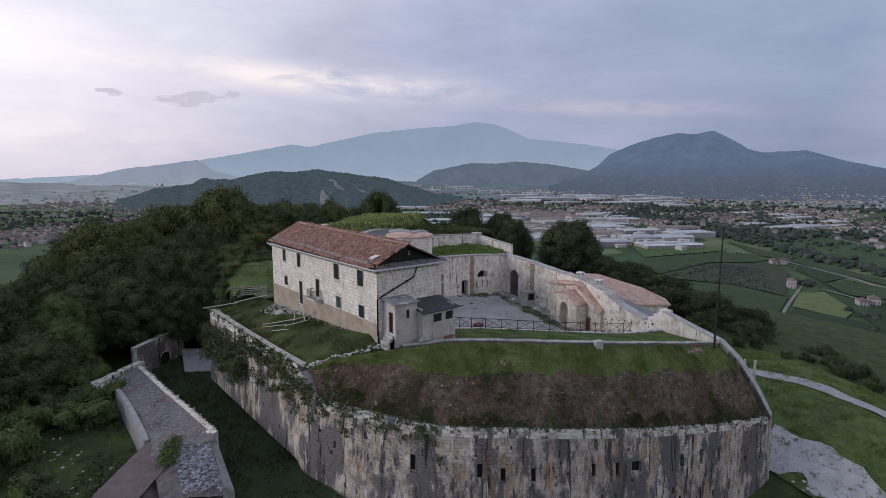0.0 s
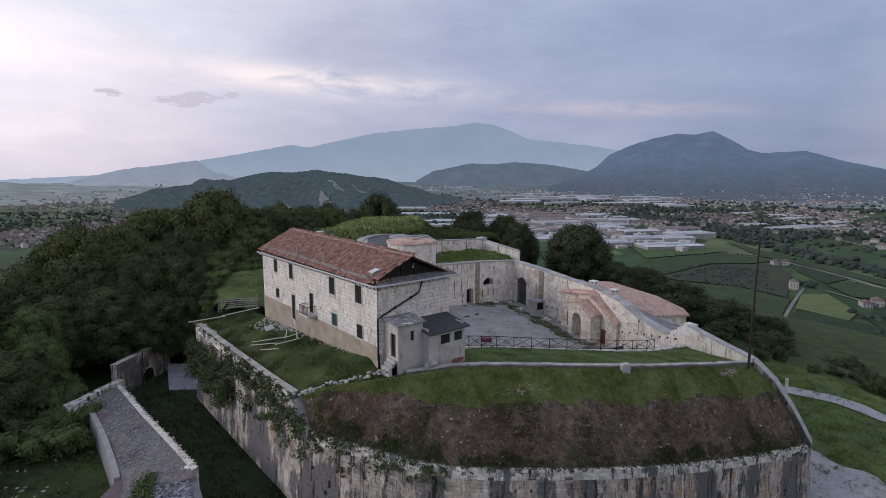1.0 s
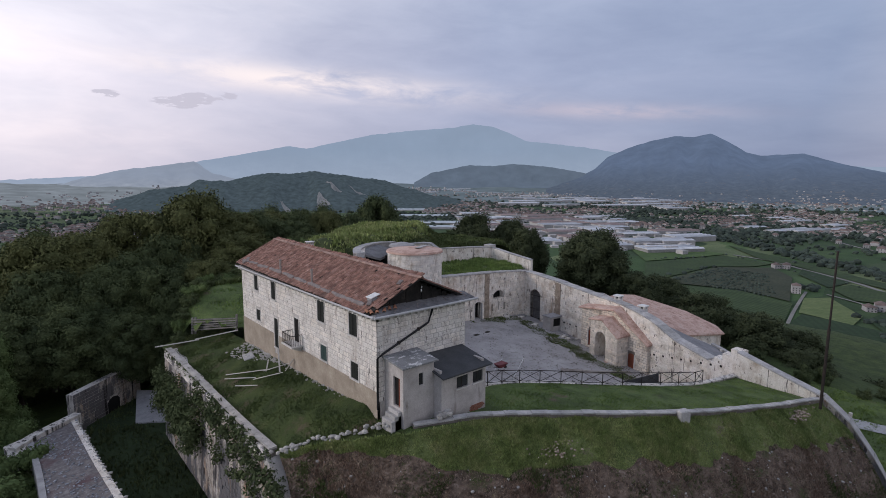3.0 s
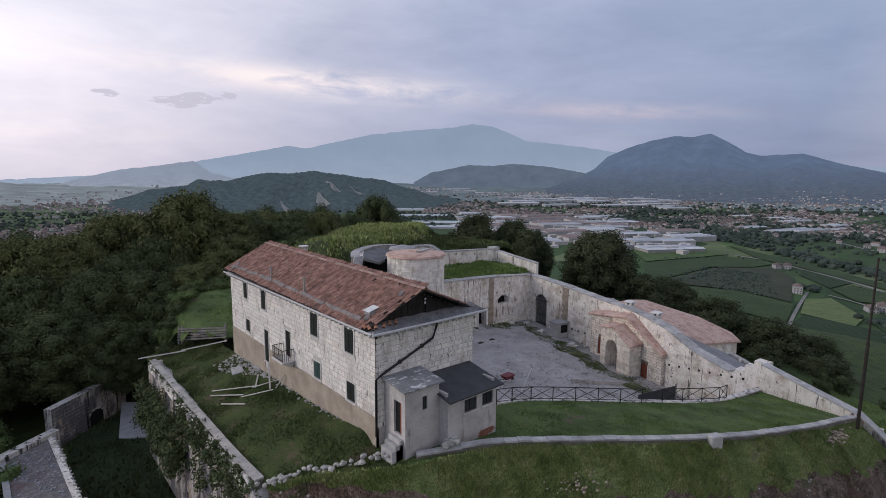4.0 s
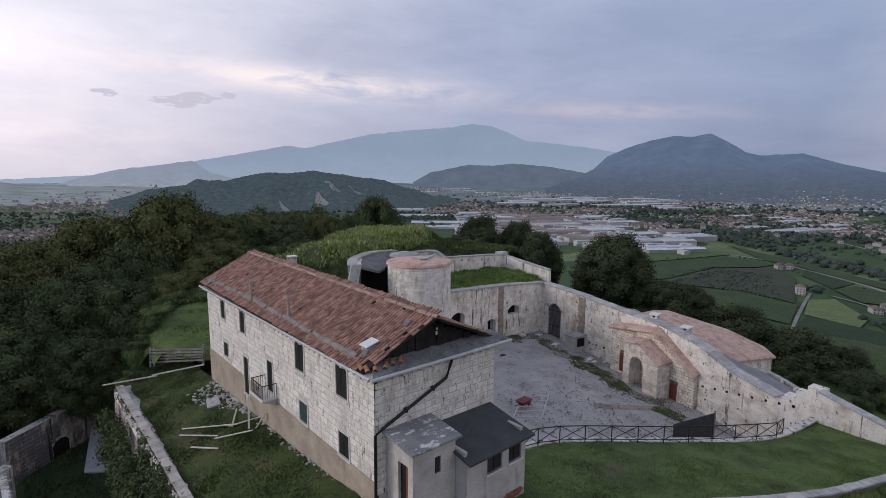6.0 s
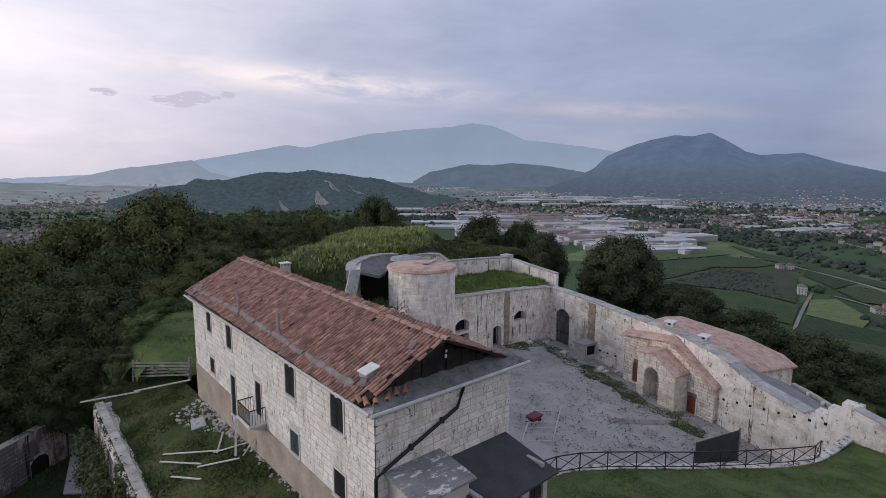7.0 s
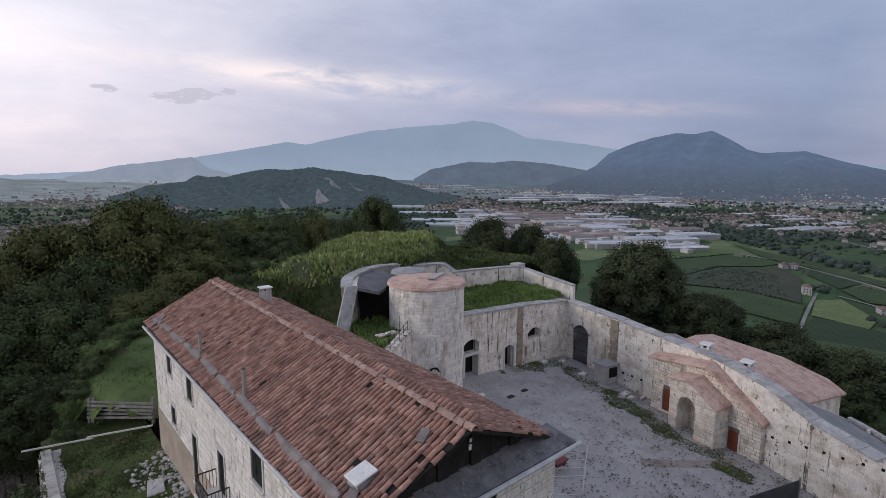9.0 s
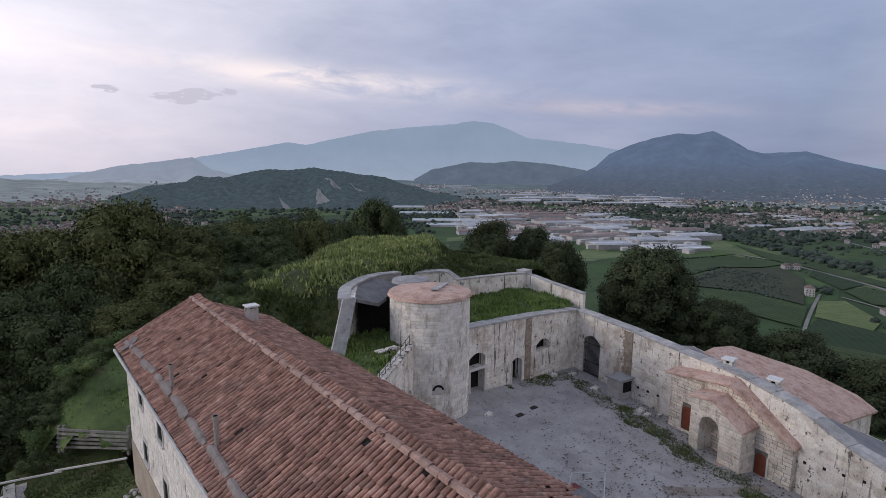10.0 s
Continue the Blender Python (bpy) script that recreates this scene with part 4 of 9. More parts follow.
# ---- long house ----
LEN, WID, EAVE, RIDGE_Z = 23.65, 7.5, 5.8, 8.05
RIDGE_X, EAVE_W, EAVE_E = 3.45, -0.40, WID + 0.57


def roof_z(x, y=0.0):
    """The tiled surface: a ridge off the middle, rising a little to the north."""
    run = RIDGE_X - EAVE_W if x < RIDGE_X else EAVE_E - RIDGE_X
    return RIDGE_Z + 0.30 * y / LEN - (RIDGE_Z - 6.08) * abs(x - RIDGE_X) / run


def verge(x):
    """Where the tiles begin over the south gable, torn back towards the west eave."""
    return -0.12 + (0.55 * (RIDGE_X - x) / (RIDGE_X - EAVE_W) if x < RIDGE_X else 0.35 * (x - RIDGE_X) / (EAVE_E - RIDGE_X))


def window_unit(house, y0, y1, z0, z1, leaf, open_door=False):
    """An opening in the long wall: stone trim, reveal and two shutter leaves set back in it."""
    ob = part("window" if not open_door else "door_opening", frame_mesh(y0, y1, z0, z1, 0.085, 0.045), TRIM, house)
    bm = bmesh.new()
    m = (y0 + y1) / 2
    for a, b in ((y0 + 0.01, m - 0.012), (m + 0.012, y1 - 0.01)):
        box(bm, 0.0, a, z0 + 0.02, 0.05, b, z1 - 0.02)
        n = 5
        for k in range(n):
            za = z0 + 0.12 + (z1 - z0 - 0.24) * k / n
            box(bm, -0.015, a + 0.08, za, 0.0, b - 0.08, za + (z1 - z0 - 0.24) / n - 0.03)
    part("shutter" if not open_door else "door_leaf", bm, leaf, ob)
    return ob


def frame_mesh(y0, y1, z0, z1, w, proud):
    bm = bmesh.new()
    box(bm, -proud, y0 - w, z0 - w, 0.12, y0, z1 + w)
    box(bm, -proud, y1, z0 - w, 0.12, y1 + w, z1 + w)
    box(bm, -proud, y0, z1, 0.12, y1, z1 + w)
    box(bm, -proud - 0.05, y0 - w - 0.04, z0 - w, 0.12, y1 + w + 0.04, z0)
    return bm


WINDOWS = [(19.55, 20.4, 4.25, 5.75, SHUTTER), (15.6, 16.5, 4.1, 5.7, SHUTTER), (6.85, 7.9, 4.05, 5.62, SHUTTER), (2.3, 3.35, 4.1, 5.62, SHUTTER),
           (19.25, 20.15, 1.45, 2.5, SHUTTER), (6.6, 7.55, 1.2, 2.35, SHUTTER_TEAL), (2.25, 3.2, 1.1, 2.3, SHUTTER)]
DOORS = [(15.3, 16.1, -0.1, 2.5), (11.2, 12.0, 1.45, 3.4)]


def tile_mesh(width, length, thick, bow=0.0):
    """One barrel tile, its length along y, arched over x."""
    v, f, n = [], [], 5
    for y, k in ((0, 1.0), (length, 0.86)):
        for r in (width / 2, width / 2 - thick):
            for i in range(n + 1):
                a = math.pi * i / n
                v.append((-math.cos(a) * r * k, y, math.sin(a) * r * k * 0.9))
    m = n + 1
    for i in range(n):
        f.append((i, i + 1, 2 * m + i + 1, 2 * m + i))
        f.append((m + i, 3 * m + i, 3 * m + i + 1, m + i + 1))
        f.append((i, m + i, m + i + 1, i + 1))
    return v, f


def build_roof(house):
    bm = bmesh.new()
    for sgn, x0 in ((-1, EAVE_W + 0.02), (1, EAVE_E - 0.02)):
        v = [bm.verts.new((x, y, roof_z(x, y) - 0.06)) for x, y in ((x0, verge(x0) + 0.05), (x0, LEN + 0.35), (RIDGE_X, LEN + 0.1), (RIDGE_X, verge(RIDGE_X) + 0.08))]
        w = [bm.verts.new(p.co + Vector((0, 0, -0.10))) for p in v]
        bm.faces.new(v if sgn > 0 else v[::-1])
        bm.faces.new(w if sgn < 0 else w[::-1])
        for k in range(4):
            bm.faces.new((v[k], v[(k + 1) % 4], w[(k + 1) % 4], w[k]))
    # near-black deck colour stands in for shade in the gaps between tiles
    deck = part("roof", bm, CHARRED_GAP, house, "low-pitched roof of old clay tiles")
    rng = random.Random(21)
    tv, tf = tile_mesh(0.185, 0.46, 0.02)
    variants = []
    for k in range(4):
        me = bpy.data.meshes.new("tile")
        s = 0.96 + 0.03 * k
        me.from_pydata([(x * s, y * s, z * (0.9 + 0.08 * k)) for x, y, z in tv], [], tf)
        me.materials.append(TILE_ONE)
        variants.append(me)
    verts, faces, singles = [], [], []
    pitch, expo = 0.215, 0.36
    for sgn in (-1, 1):
        x0 = EAVE_W if sgn < 0 else EAVE_E
        rise = RIDGE_Z - 6.08
        slant = math.hypot(RIDGE_X - x0, rise)
        rows = int(slant / expo)
        cols = int((LEN + 0.5) / pitch)
        ux, uz = (RIDGE_X - x0) / slant, rise / slant
        for c in range(cols):
            y = -0.08 + c * pitch
            wave = 0.018 * math.sin(y * 1.9) + 0.02 * hum(y, 0, 0.8)
            for r in range(rows + 1):
                d = r * expo + rng.uniform(-0.035, 0.035)
                gap = y - verge(x0 + ux * d)
                if gap < 0 or (gap < 0.5 and rng.random() < 0.18) or (sgn < 0 and gap < 0.45 and r < 2) or rng.random() < 0.005:
                    continue
                at = Vector((x0 + ux * d, y + rng.uniform(-0.018, 0.018), roof_z(x0, y) - 0.03 + uz * d + wave + rng.uniform(-0.010, 0.016)))
                tilt = math.atan2(uz, abs(ux)) - 0.035
                rot = Matrix.Rotation(radians(-90 if sgn < 0 else 90) + rng.uniform(-0.05, 0.05), 4, "Z") @ Matrix.Rotation(tilt, 4, "X")
                m = Matrix.Translation(at) @ rot
                if sgn < 0 and 9.5 < y < 15.5 and 3 <= r <= 9 and len(singles) < 295 and (c + r) % 1 == 0:
                    singles.append(m)
                    continue
                n = len(verts)
                verts.extend(tuple(m @ Vector(p)) for p in tv)
                faces.extend(tuple(n + i for i in q) for q in tf)
    tagged(raw("roof_tiles", verts, faces, TILE_REST, deck), kind="stuff")
    for i, m in enumerate(singles):
        ob = new("tile", variants[i % 4])
        ob.parent = deck
        ob.matrix_basis = m
    # ridge tiles
    rv, rf = tile_mesh(0.30, 0.48, 0.022)
    crown = bpy.data.meshes.new("ridge_tile")
    crown.from_pydata([tuple(p) for p in rv], [], [tuple(q) for q in rf])
    crown.materials.append(RIDGE_CLAY)
    y = verge(RIDGE_X) - 0.05
    while y < LEN + 0.1:
        m = Matrix.Translation((RIDGE_X + rng.uniform(-0.02, 0.02), y, roof_z(RIDGE_X, y) - 0.02 + rng.uniform(0, 0.02))) @ Matrix.Rotation(rng.uniform(-0.04, 0.04), 4, "Z")
        ob = new("ridge_tile", crown)
        ob.parent = deck
        ob.matrix_basis = m
        y += 0.40
    # broken lengths of grey mortar along the west eave, below the flues
    y = 1.7
    while y < 23.0:
        end = min(y + rng.uniform(0.9, 2.6), 23.2)
        bm = bmesh.new()
        ring = []
        shift = rng.uniform(-0.05, 0.05)
        for k in range(7):
            v = y + (end - y) * k / 6
            x = 0.10 + 0.14 * smooth(4, 12, v) - 0.20 * smooth(18, 23, v) + shift + 0.07 * hum(v, 3, 0.8) + 0.03 * hum(v, 6, 2.3)
            w = (0.11 + 0.04 * hum(v, 8, 1.7)) * (0.7 if k in (0, 6) else 1)
            lift = 0.075 + 0.03 * hum(v, 5, 1.1)
            ring.append([bm.verts.new((x + a * w, v, roof_z(x + a * w, v) + lift + b)) for a, b in ((-1.3, -0.14), (-1.0, 0.02), (0.1, 0.05), (1.0, 0.0), (1.3, -0.14))])
        for a, b in zip(ring, ring[1:]):
            for k in range(4):
                bm.faces.new((a[k], a[k + 1], b[k + 1], b[k]))
        bm.faces.new(ring[0][::-1])
        bm.faces.new(ring[-1])
        part("mortar_fillet", bm, FILLET, deck, "broken grey mortar fillet")
        y = end + rng.uniform(0.03, 0.35)
    # loose slabs weighing down the tiles
    for x, y, a in ((2.55, 1.05, 20), (0.35, 1.35, 35), (-0.1, 22.3, 10), (0.3, 22.6, 50)):
        bm = bmesh.new()
        box(bm, -0.24, -0.15, 0.0, 0.24, 0.15, 0.07)
        bm.transform(Matrix.Translation((x, y, roof_z(x, y) + 0.07)) @ Matrix.Rotation(radians(a), 4, "Z") @ Matrix.Rotation(-0.45, 4, "Y"))
        part("loose_slab", bevelled(bm, 0.015), FILLET, deck, "grey stone slab lying on the tiles")
    for y, x, h in ((15.35, 0.42, 0.95), (9.55, 0.42, 1.02)):
        bm = bmesh.new()
        z = roof_z(x, y)
        tube(bm, [(x, y, z - 0.1), (x, y, z + h)], 0.085, 12)
        tube(bm, [(x, y, z + h - 0.14), (x, y, z + h)], 0.11, 12)
        part("flue_pipe", bm, FLUE, deck, "thin grey flue pipe")
    bm = bmesh.new()
    cx, cy = 5.6, 20.4
    box(bm, cx - 0.28, cy - 0.28, 6.6, cx + 0.28, cy + 0.28, 7.95)
    for dx in (-0.22, 0.22):
        for dy in (-0.22, 0.22):
            box(bm, cx + dx - 0.06, cy + dy - 0.06, 7.95, cx + dx + 0.06, cy + dy + 0.06, 8.2)
    stack = part("chimney", bm, SHED_WALL, deck, "small plastered chimney stack")
    bm = bmesh.new()
    box(bm, cx - 0.36, cy - 0.36, 8.2, cx + 0.36, cy + 0.36, 8.28)
    part("cap", bevelled(bm, 0.02), WHITE_PAINT, stack)
    # raised roof hatch with a white lid
    bm = bmesh.new()
    x, y = 0.80, 1.62
    z = roof_z(x, y)
    box(bm, x - 0.28, y - 0.28, z - 0.1, x + 0.28, y + 0.28, z + 0.14)
    hatch = part("roof_hatch", bm, CONCRETE, deck)
    bm = bmesh.new()
    solid(bm, [(x - 0.36, y - 0.34), (x + 0.36, y - 0.34), (x + 0.36, y + 0.34), (x - 0.36, y + 0.34)], [z + 0.10, z + 0.30, z + 0.30, z + 0.10], [z + 0.16, z + 0.36, z + 0.36, z + 0.16])
    part("lid", bevelled(bm, 0.02), WHITE_PAINT, hatch, "white weathered lid")
    # loose tiles at the torn south-west corner
    for x, y, turn in ((0.1, 0.05, 70), (0.55, -0.02, 62), (1.05, 0.05, 74), (1.4, 0.0, 66), (-0.2, 0.15, 80), (-0.25, 0.5, 85)):
        ob = new("loose_tile", variants[1].copy())
        ob.data.materials[0] = TILE_NEW
        ob.parent = deck
        ob.matrix_basis = Matrix.Translation((x, y, 6.2 + 0.05 * x)) @ Matrix.Rotation(radians(turn - 100), 4, "Z") @ Matrix.Rotation(radians(6), 4, "X") @ Matrix.Scale(1.3, 4)
    # charred gable behind the ledge, with holes; white boxes painted for a gap of light
    rng = random.Random(31)
    bm = bmesh.new()
    n = 16
    for k in range(n):
        x0, x1 = 0.5 + (WID - 0.4) * k / n, 0.5 + (WID - 0.4) * (k + 1) / n - 0.02
        zt = min(roof_z(x0, 0.6), roof_z(x1, 0.6)) - 0.14 - rng.uniform(0, 0.12)
        y = 0.62 + rng.uniform(-0.05, 0.05)
        if zt > 6.2:
            box(bm, x0, y, 6.0, x1, y + 0.08, zt)
    pieces("gable_board", bm, CHARRED_GAP, house)
    bm = bmesh.new()
    for x, z, w, h in ((3.95, 6.95, 0.10, 0.18), (3.97, 7.2, 0.09, 0.12)):
        box(bm, x - w / 2, 0.52, z, x + w / 2, 0.56, z + h)
    part("broken_lath", bm, WHITE_PAINT, house)


def build_house():
    house = empty("long_house", "two-storey pale stone house with a clay-tiled roof", "house")
    rng = random.Random(6)
    # solid core painted black for the dark behind openings cut as recesses
    bm = bmesh.new()
    box(bm, 0.16, 0.06, -9.5, WID - 0.06, LEN - 0.06, EAVE)
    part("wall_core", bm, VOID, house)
    holes = [(y0 - 0.085, y1 + 0.085, z0 - 0.085, z1 + 0.085) for y0, y1, z0, z1, _ in WINDOWS] + [(y0 - 0.085, y1 + 0.085, z0 - 0.085, z1 + 0.085) for y0, y1, z0, z1 in DOORS]
    # mortar bed behind the facing, open where the openings are
    bed = course_rects(LEN, -3.0, EAVE, 0.2, 40.0, [(a + 0.08, b - 0.08, c + 0.08, d - 0.08) for a, b, c, d in holes], rng)
    bm = bmesh.new()
    for s0, s1, z0, z1 in bed:
        box(bm, 0.0, s0, z0, 0.155, s1, z1)
    part("wall_west", bm, JOINT_PALE, house)
    seam = 1.05
    rects = course_rects(LEN, seam, EAVE - 0.12, 0.335, 0.72, holes, rng)
    facing(rects, lambda s, z, d: (-d, s, z), house, BLOCK, BLOCK_REST, 0.005, 0.03, 0.014, lambda s, z: s, "stone_block", 7)
    bm = bmesh.new()
    for s0, s1, z0, z1 in course_rects(LEN, -3.0, seam, 0.6, 30.0, holes, rng):
        box(bm, -0.045, s0, z0, 0.0, s1, z1)
    pieces("plinth", bm, PLINTH, house)
    bm = bmesh.new()
    box(bm, 0.0, 0.0, -2.5, WID, 0.06, EAVE)
    part("wall_south", bm, JOINT_PALE, house)
    rects = course_rects(WID, 0.4, EAVE - 0.12, 0.335, 0.72, [], rng)
    facing(rects, lambda s, z, d: (s, -d, z), house, BLOCK, BLOCK_REST, 0.008, 0.03, 0.022, lambda s, z: -z, "stone_block", 8)
    bm = bmesh.new()
    box(bm, WID - 0.06, 0.06, -9.5, WID, LEN, EAVE)
    box(bm, 0.16, LEN - 0.06, -9.5, WID - 0.06, LEN, EAVE)
    part("rear_wall", bm, PLASTER, house)
    # cornice: slab, brackets, gutter
    bm = bmesh.new()
    solid(bm, [(-0.28, -0.28), (WID + 0.45, -0.28), (WID + 0.45, LEN + 0.3), (-0.28, LEN + 0.3)], EAVE + 0.10, EAVE + 0.22)
    part("cornice_slab", bm, TRIM, house)
    for k in range(44):
        bm = bmesh.new()
        y = 0.25 + k * 0.55
        box(bm, -0.22, y, EAVE - 0.10, 0.02, y + 0.16, EAVE + 0.098)
        part("bracket", bm, TRIM, house)
    for k in range(13):
        bm = bmesh.new()
        x = 0.3 + k * 0.55
        box(bm, x, -0.2, EAVE - 0.08, x + 0.16, 0.02, EAVE + 0.098)
        part("bracket", bm, TRIM, house)
    bm = bmesh.new()
    tube(bm, [(-0.40, -0.25, 6.02), (-0.40, LEN + 0.5, 6.02)], 0.075, 8)
    part("gutter", bm, ZINC, house, "pale zinc gutter")
    bm = bmesh.new()
    tube(bm, [(-0.42, -0.40, 6.02), (8.35, -0.40, 6.0)], 0.085, 8)
    tube(bm, [(4.2, -0.18, 6.04), (8.1, -0.14, 6.05)], 0.03, 6)
    part("gutter", bm, ZINC, house)
    # sloping cement ledge in front of the torn gable
    bm = bmesh.new()
    solid(bm, [(-0.3, -0.30), (WID + 0.75, -0.30), (WID + 0.45, 0.75), (0.7, 0.75)], 5.99, [6.06, 6.06, 6.42, 6.42])
    part("cement_ledge", bm, LEDGE, house, "dark weathered cement ledge under the gable")
    bm = bmesh.new()
    for _ in range(90):
        x, t = rng.uniform(-0.1, WID + 0.3), rng.random()
        rock(bm, (x, -0.22 + 0.9 * t, 6.07 + 0.34 * t), rng.uniform(0.02, 0.075), rng)
    tagged(part("ledge_debris", bm, FILLET, house, "crumbs of mortar and tile on the ledge"), kind="stuff")
    build_roof(house)
    for w in WINDOWS:
        window_unit(house, *w)
    window_unit(house, *DOORS[0], SHUTTER, True)
    # balcony door: black leaves paint the dark of an open doorway
    window_unit(house, *DOORS[1], VOID, True)
    # balcony
    bal = part("balcony", bevelled(balcony_slab(), 0.02), TRIM, house, "small stone balcony with an iron railing")
    bm = bmesh.new()
    for y in np.arange(10.72, 12.5, 0.13):
        beam(bm, (-0.86, y, 1.42), (-0.86, y, 2.25), 0.02)
    for y in (10.70, 12.46):
        for x in np.arange(-0.86, 0.0, 0.14):
            beam(bm, (x, y, 1.42), (x, y, 2.25), 0.02)
        beam(bm, (-0.88, y, 2.27), (0.0, y, 2.27), 0.045)
    beam(bm, (-0.86, 10.68, 2.27), (-0.86, 12.48, 2.27), 0.045)
    beam(bm, (-0.86, 10.68, 1.5), (-0.86, 12.48, 1.5), 0.03)
    part("railing", bm, IRON, bal, "rusty black iron railing")
    for y in (10.8, 12.2):
        bm = bmesh.new()
        solid(bm, [(-0.7, y), (0, y), (0, y + 0.18), (-0.7, y + 0.18)], [1.15, 0.85, 0.85, 1.15], 1.28)
        part("console", bm, TRIM, bal)
    # downpipe across the gable
    bm = bmesh.new()
    tube(bm, [(4.25, -0.30, 5.95), (4.24, -0.16, 5.55), (4.02, -0.13, 4.95), (0.30, -0.13, 3.55), (-0.06, -0.12, 3.35), (-0.08, -0.12, 0.0)], 0.075, 8)
    pipe = part("downpipe", bm, PIPE_BLACK, house, "black downpipe slanting over the gable")
    for x, z in ((3.2, 4.64), (1.6, 4.04)):
        bm = bmesh.new()
        box(bm, x - 0.06, -0.20, z - 0.10, x + 0.06, 0.0, z + 0.1)
        part("clamp", bm, IRON, pipe)
    return house


def balcony_slab():
    bm = bmesh.new()
    box(bm, -0.95, 10.6, 1.28, 0.0, 12.55, 1.42)
    return bm


house = build_house()

# ---- lean-to sheds on the gable ----
def build_sheds():
    shed = empty("entrance_shed", "small grey plastered porch with a sheet roof", "shed")
    bm = bmesh.new()
    x0, x1, y0 = 0.55, 2.95, -2.0
    box(bm, x0, y0, -1.2, x0 + 0.15, y0 + 0.35, 3.1)
    box(bm, x0, y0 + 1.05, -1.2, x0 + 0.15, 0, 3.1)
    box(bm, x0, y0 + 0.35, 2.35, x0 + 0.15, y0 + 1.05, 3.1)
    box(bm, x0, y0 + 0.35, -1.2, x0 + 0.15, y0 + 1.05, 0.45)
    box(bm, x0 + 0.15, y0, -1.2, 1.75, y0 + 0.15, 3.1)
    box(bm, 2.1, y0, -1.2, x1, y0 + 0.15, 3.1)
    box(bm, 1.75, y0, 2.5, 2.1, y0 + 0.15, 3.1)
    box(bm, 1.75, y0, -1.2, 2.1, y0 + 0.15, 1.7)
    box(bm, x1 - 0.15, y0 + 0.15, -1.2, x1, 0, 3.1)
    pieces("wall", bm, SHED_WALL, shed)
    bm = bmesh.new()
    solid(bm, [(x0 - 0.2, y0 - 0.22), (x1 + 0.2, y0 - 0.22), (x1 + 0.2, -0.03), (x0 - 0.2, -0.03)], [3.08, 3.06, 3.30, 3.32], [3.18, 3.16, 3.40, 3.42])
    part("roof", bm, SLATE, shed, "grey sheet roof with white patches")
    bm = bmesh.new()
    box(bm, x0 + 0.10, y0 + 0.37, 0.47, x0 + 0.14, y0 + 0.62, 2.33)
    part("door", bm, RED_DOOR, shed, "half-open brown door")
    bm = bmesh.new()
    box(bm, x0 + 0.16, y0 + 0.2, -1.1, x1 - 0.2, -0.05, 3.05)
    # black box painted as the dark inside the porch
    part("interior", bm, VOID, shed)
    bm = bmesh.new()
    box(bm, 1.75, y0 + 0.08, 1.7, 2.1, y0 + 0.11, 2.5)
    part("window_pane", bm, GLASS_DARK, shed)
    bm = bmesh.new()
    for k in range(3):
        box(bm, 0.30 - 0.25 * k, y0 + 0.2, -1.1, x0, y0 + 1.3, 0.30 - 0.24 * k)
    part("doorstep", bevelled(bm, 0.03), COPING, shed, "worn stone steps")
    # second shed with black felt
    felt = empty("felt_roof_shed", "grey plastered shed with a black felt roof", "shed")
    bm = bmesh.new()
    x0, x1, y0, zt = 2.97, 6.9, -2.75, 2.15
    wins = [(3.9 + 0.35, 4.95 + 0.3), (5.7, 6.6)]
    s = x0
    for a, b in wins:
        box(bm, s, y0, -1.6, a, y0 + 0.18, zt)
        box(bm, a, y0, -1.6, b, y0 + 0.18, 1.05)
        box(bm, a, y0, 1.82, b, y0 + 0.18, zt)
        s = b
    box(bm, s, y0, -1.6, x1, y0 + 0.18, zt)
    box(bm, x0, y0 + 0.18, -1.6, x0 + 0.18, 0, 2.5)
    box(bm, x1 - 0.18, y0 + 0.18, -3.0, x1, 0, 2.45)
    pieces("wall", bm, SHED_WALL, felt)
    bm = bmesh.new()
    solid(bm, [(x0 - 0.15, y0 - 0.35), (x1 + 0.3, y0 - 0.35), (x1 + 0.3, -0.03), (x0 - 0.15, -0.03)], [2.10, 2.10, 2.66, 2.72], [2.19, 2.19, 2.75, 2.81])
    part("roof", bm, FELT, felt, "black felt roof")
    bm = bmesh.new()
    box(bm, x0 + 0.2, y0 + 0.35, -1.5, x1 - 0.2, -0.05, 2.0)
    # black box painted as the dark inside the shed
    part("interior", bm, VOID, felt)
    for a, b in wins:
        bm = bmesh.new()
        box(bm, a, y0 + 0.09, 1.05, b, y0 + 0.12, 1.82)
        pane = part("window", bm, GLASS_DARK, felt)
        bm = bmesh.new()
        box(bm, a - 0.08, y0 - 0.08, 0.97, b + 0.08, y0 + 0.05, 1.05)
        part("sill", bm, TRIM, pane)
        bm = bmesh.new()
        box(bm, (a + b) / 2 - 0.02, y0 + 0.06, 1.05, (a + b) / 2 + 0.02, y0 + 0.09, 1.82)
        part("mullion", bm, IRON, pane)
    bm = bmesh.new()
    rng = random.Random(2)
    for r in range(6):
        n = 7 - abs(r - 3)
        for k in range(n):
            x = 5.35 + 0.02 * r + k * 0.22 + 0.1 * (r % 2)
            if x < 6.75:
                box(bm, x, y0 - 0.02, -0.95 + r * 0.08, x + 0.2, y0 + 0.01, -0.885 + r * 0.08)
    tagged(part("bare_brick", bm, BRICK_RED, felt, "patch of bare red brick"), kind="stuff")
    bm = bmesh.new()
    for k in range(16):
        rock(bm, (3.0 + rng.uniform(-0.5, 0.6), -2.75 + rng.uniform(-0.45, 0.1), -0.35 + rng.uniform(0, 0.25)), rng.uniform(0.12, 0.25), rng)
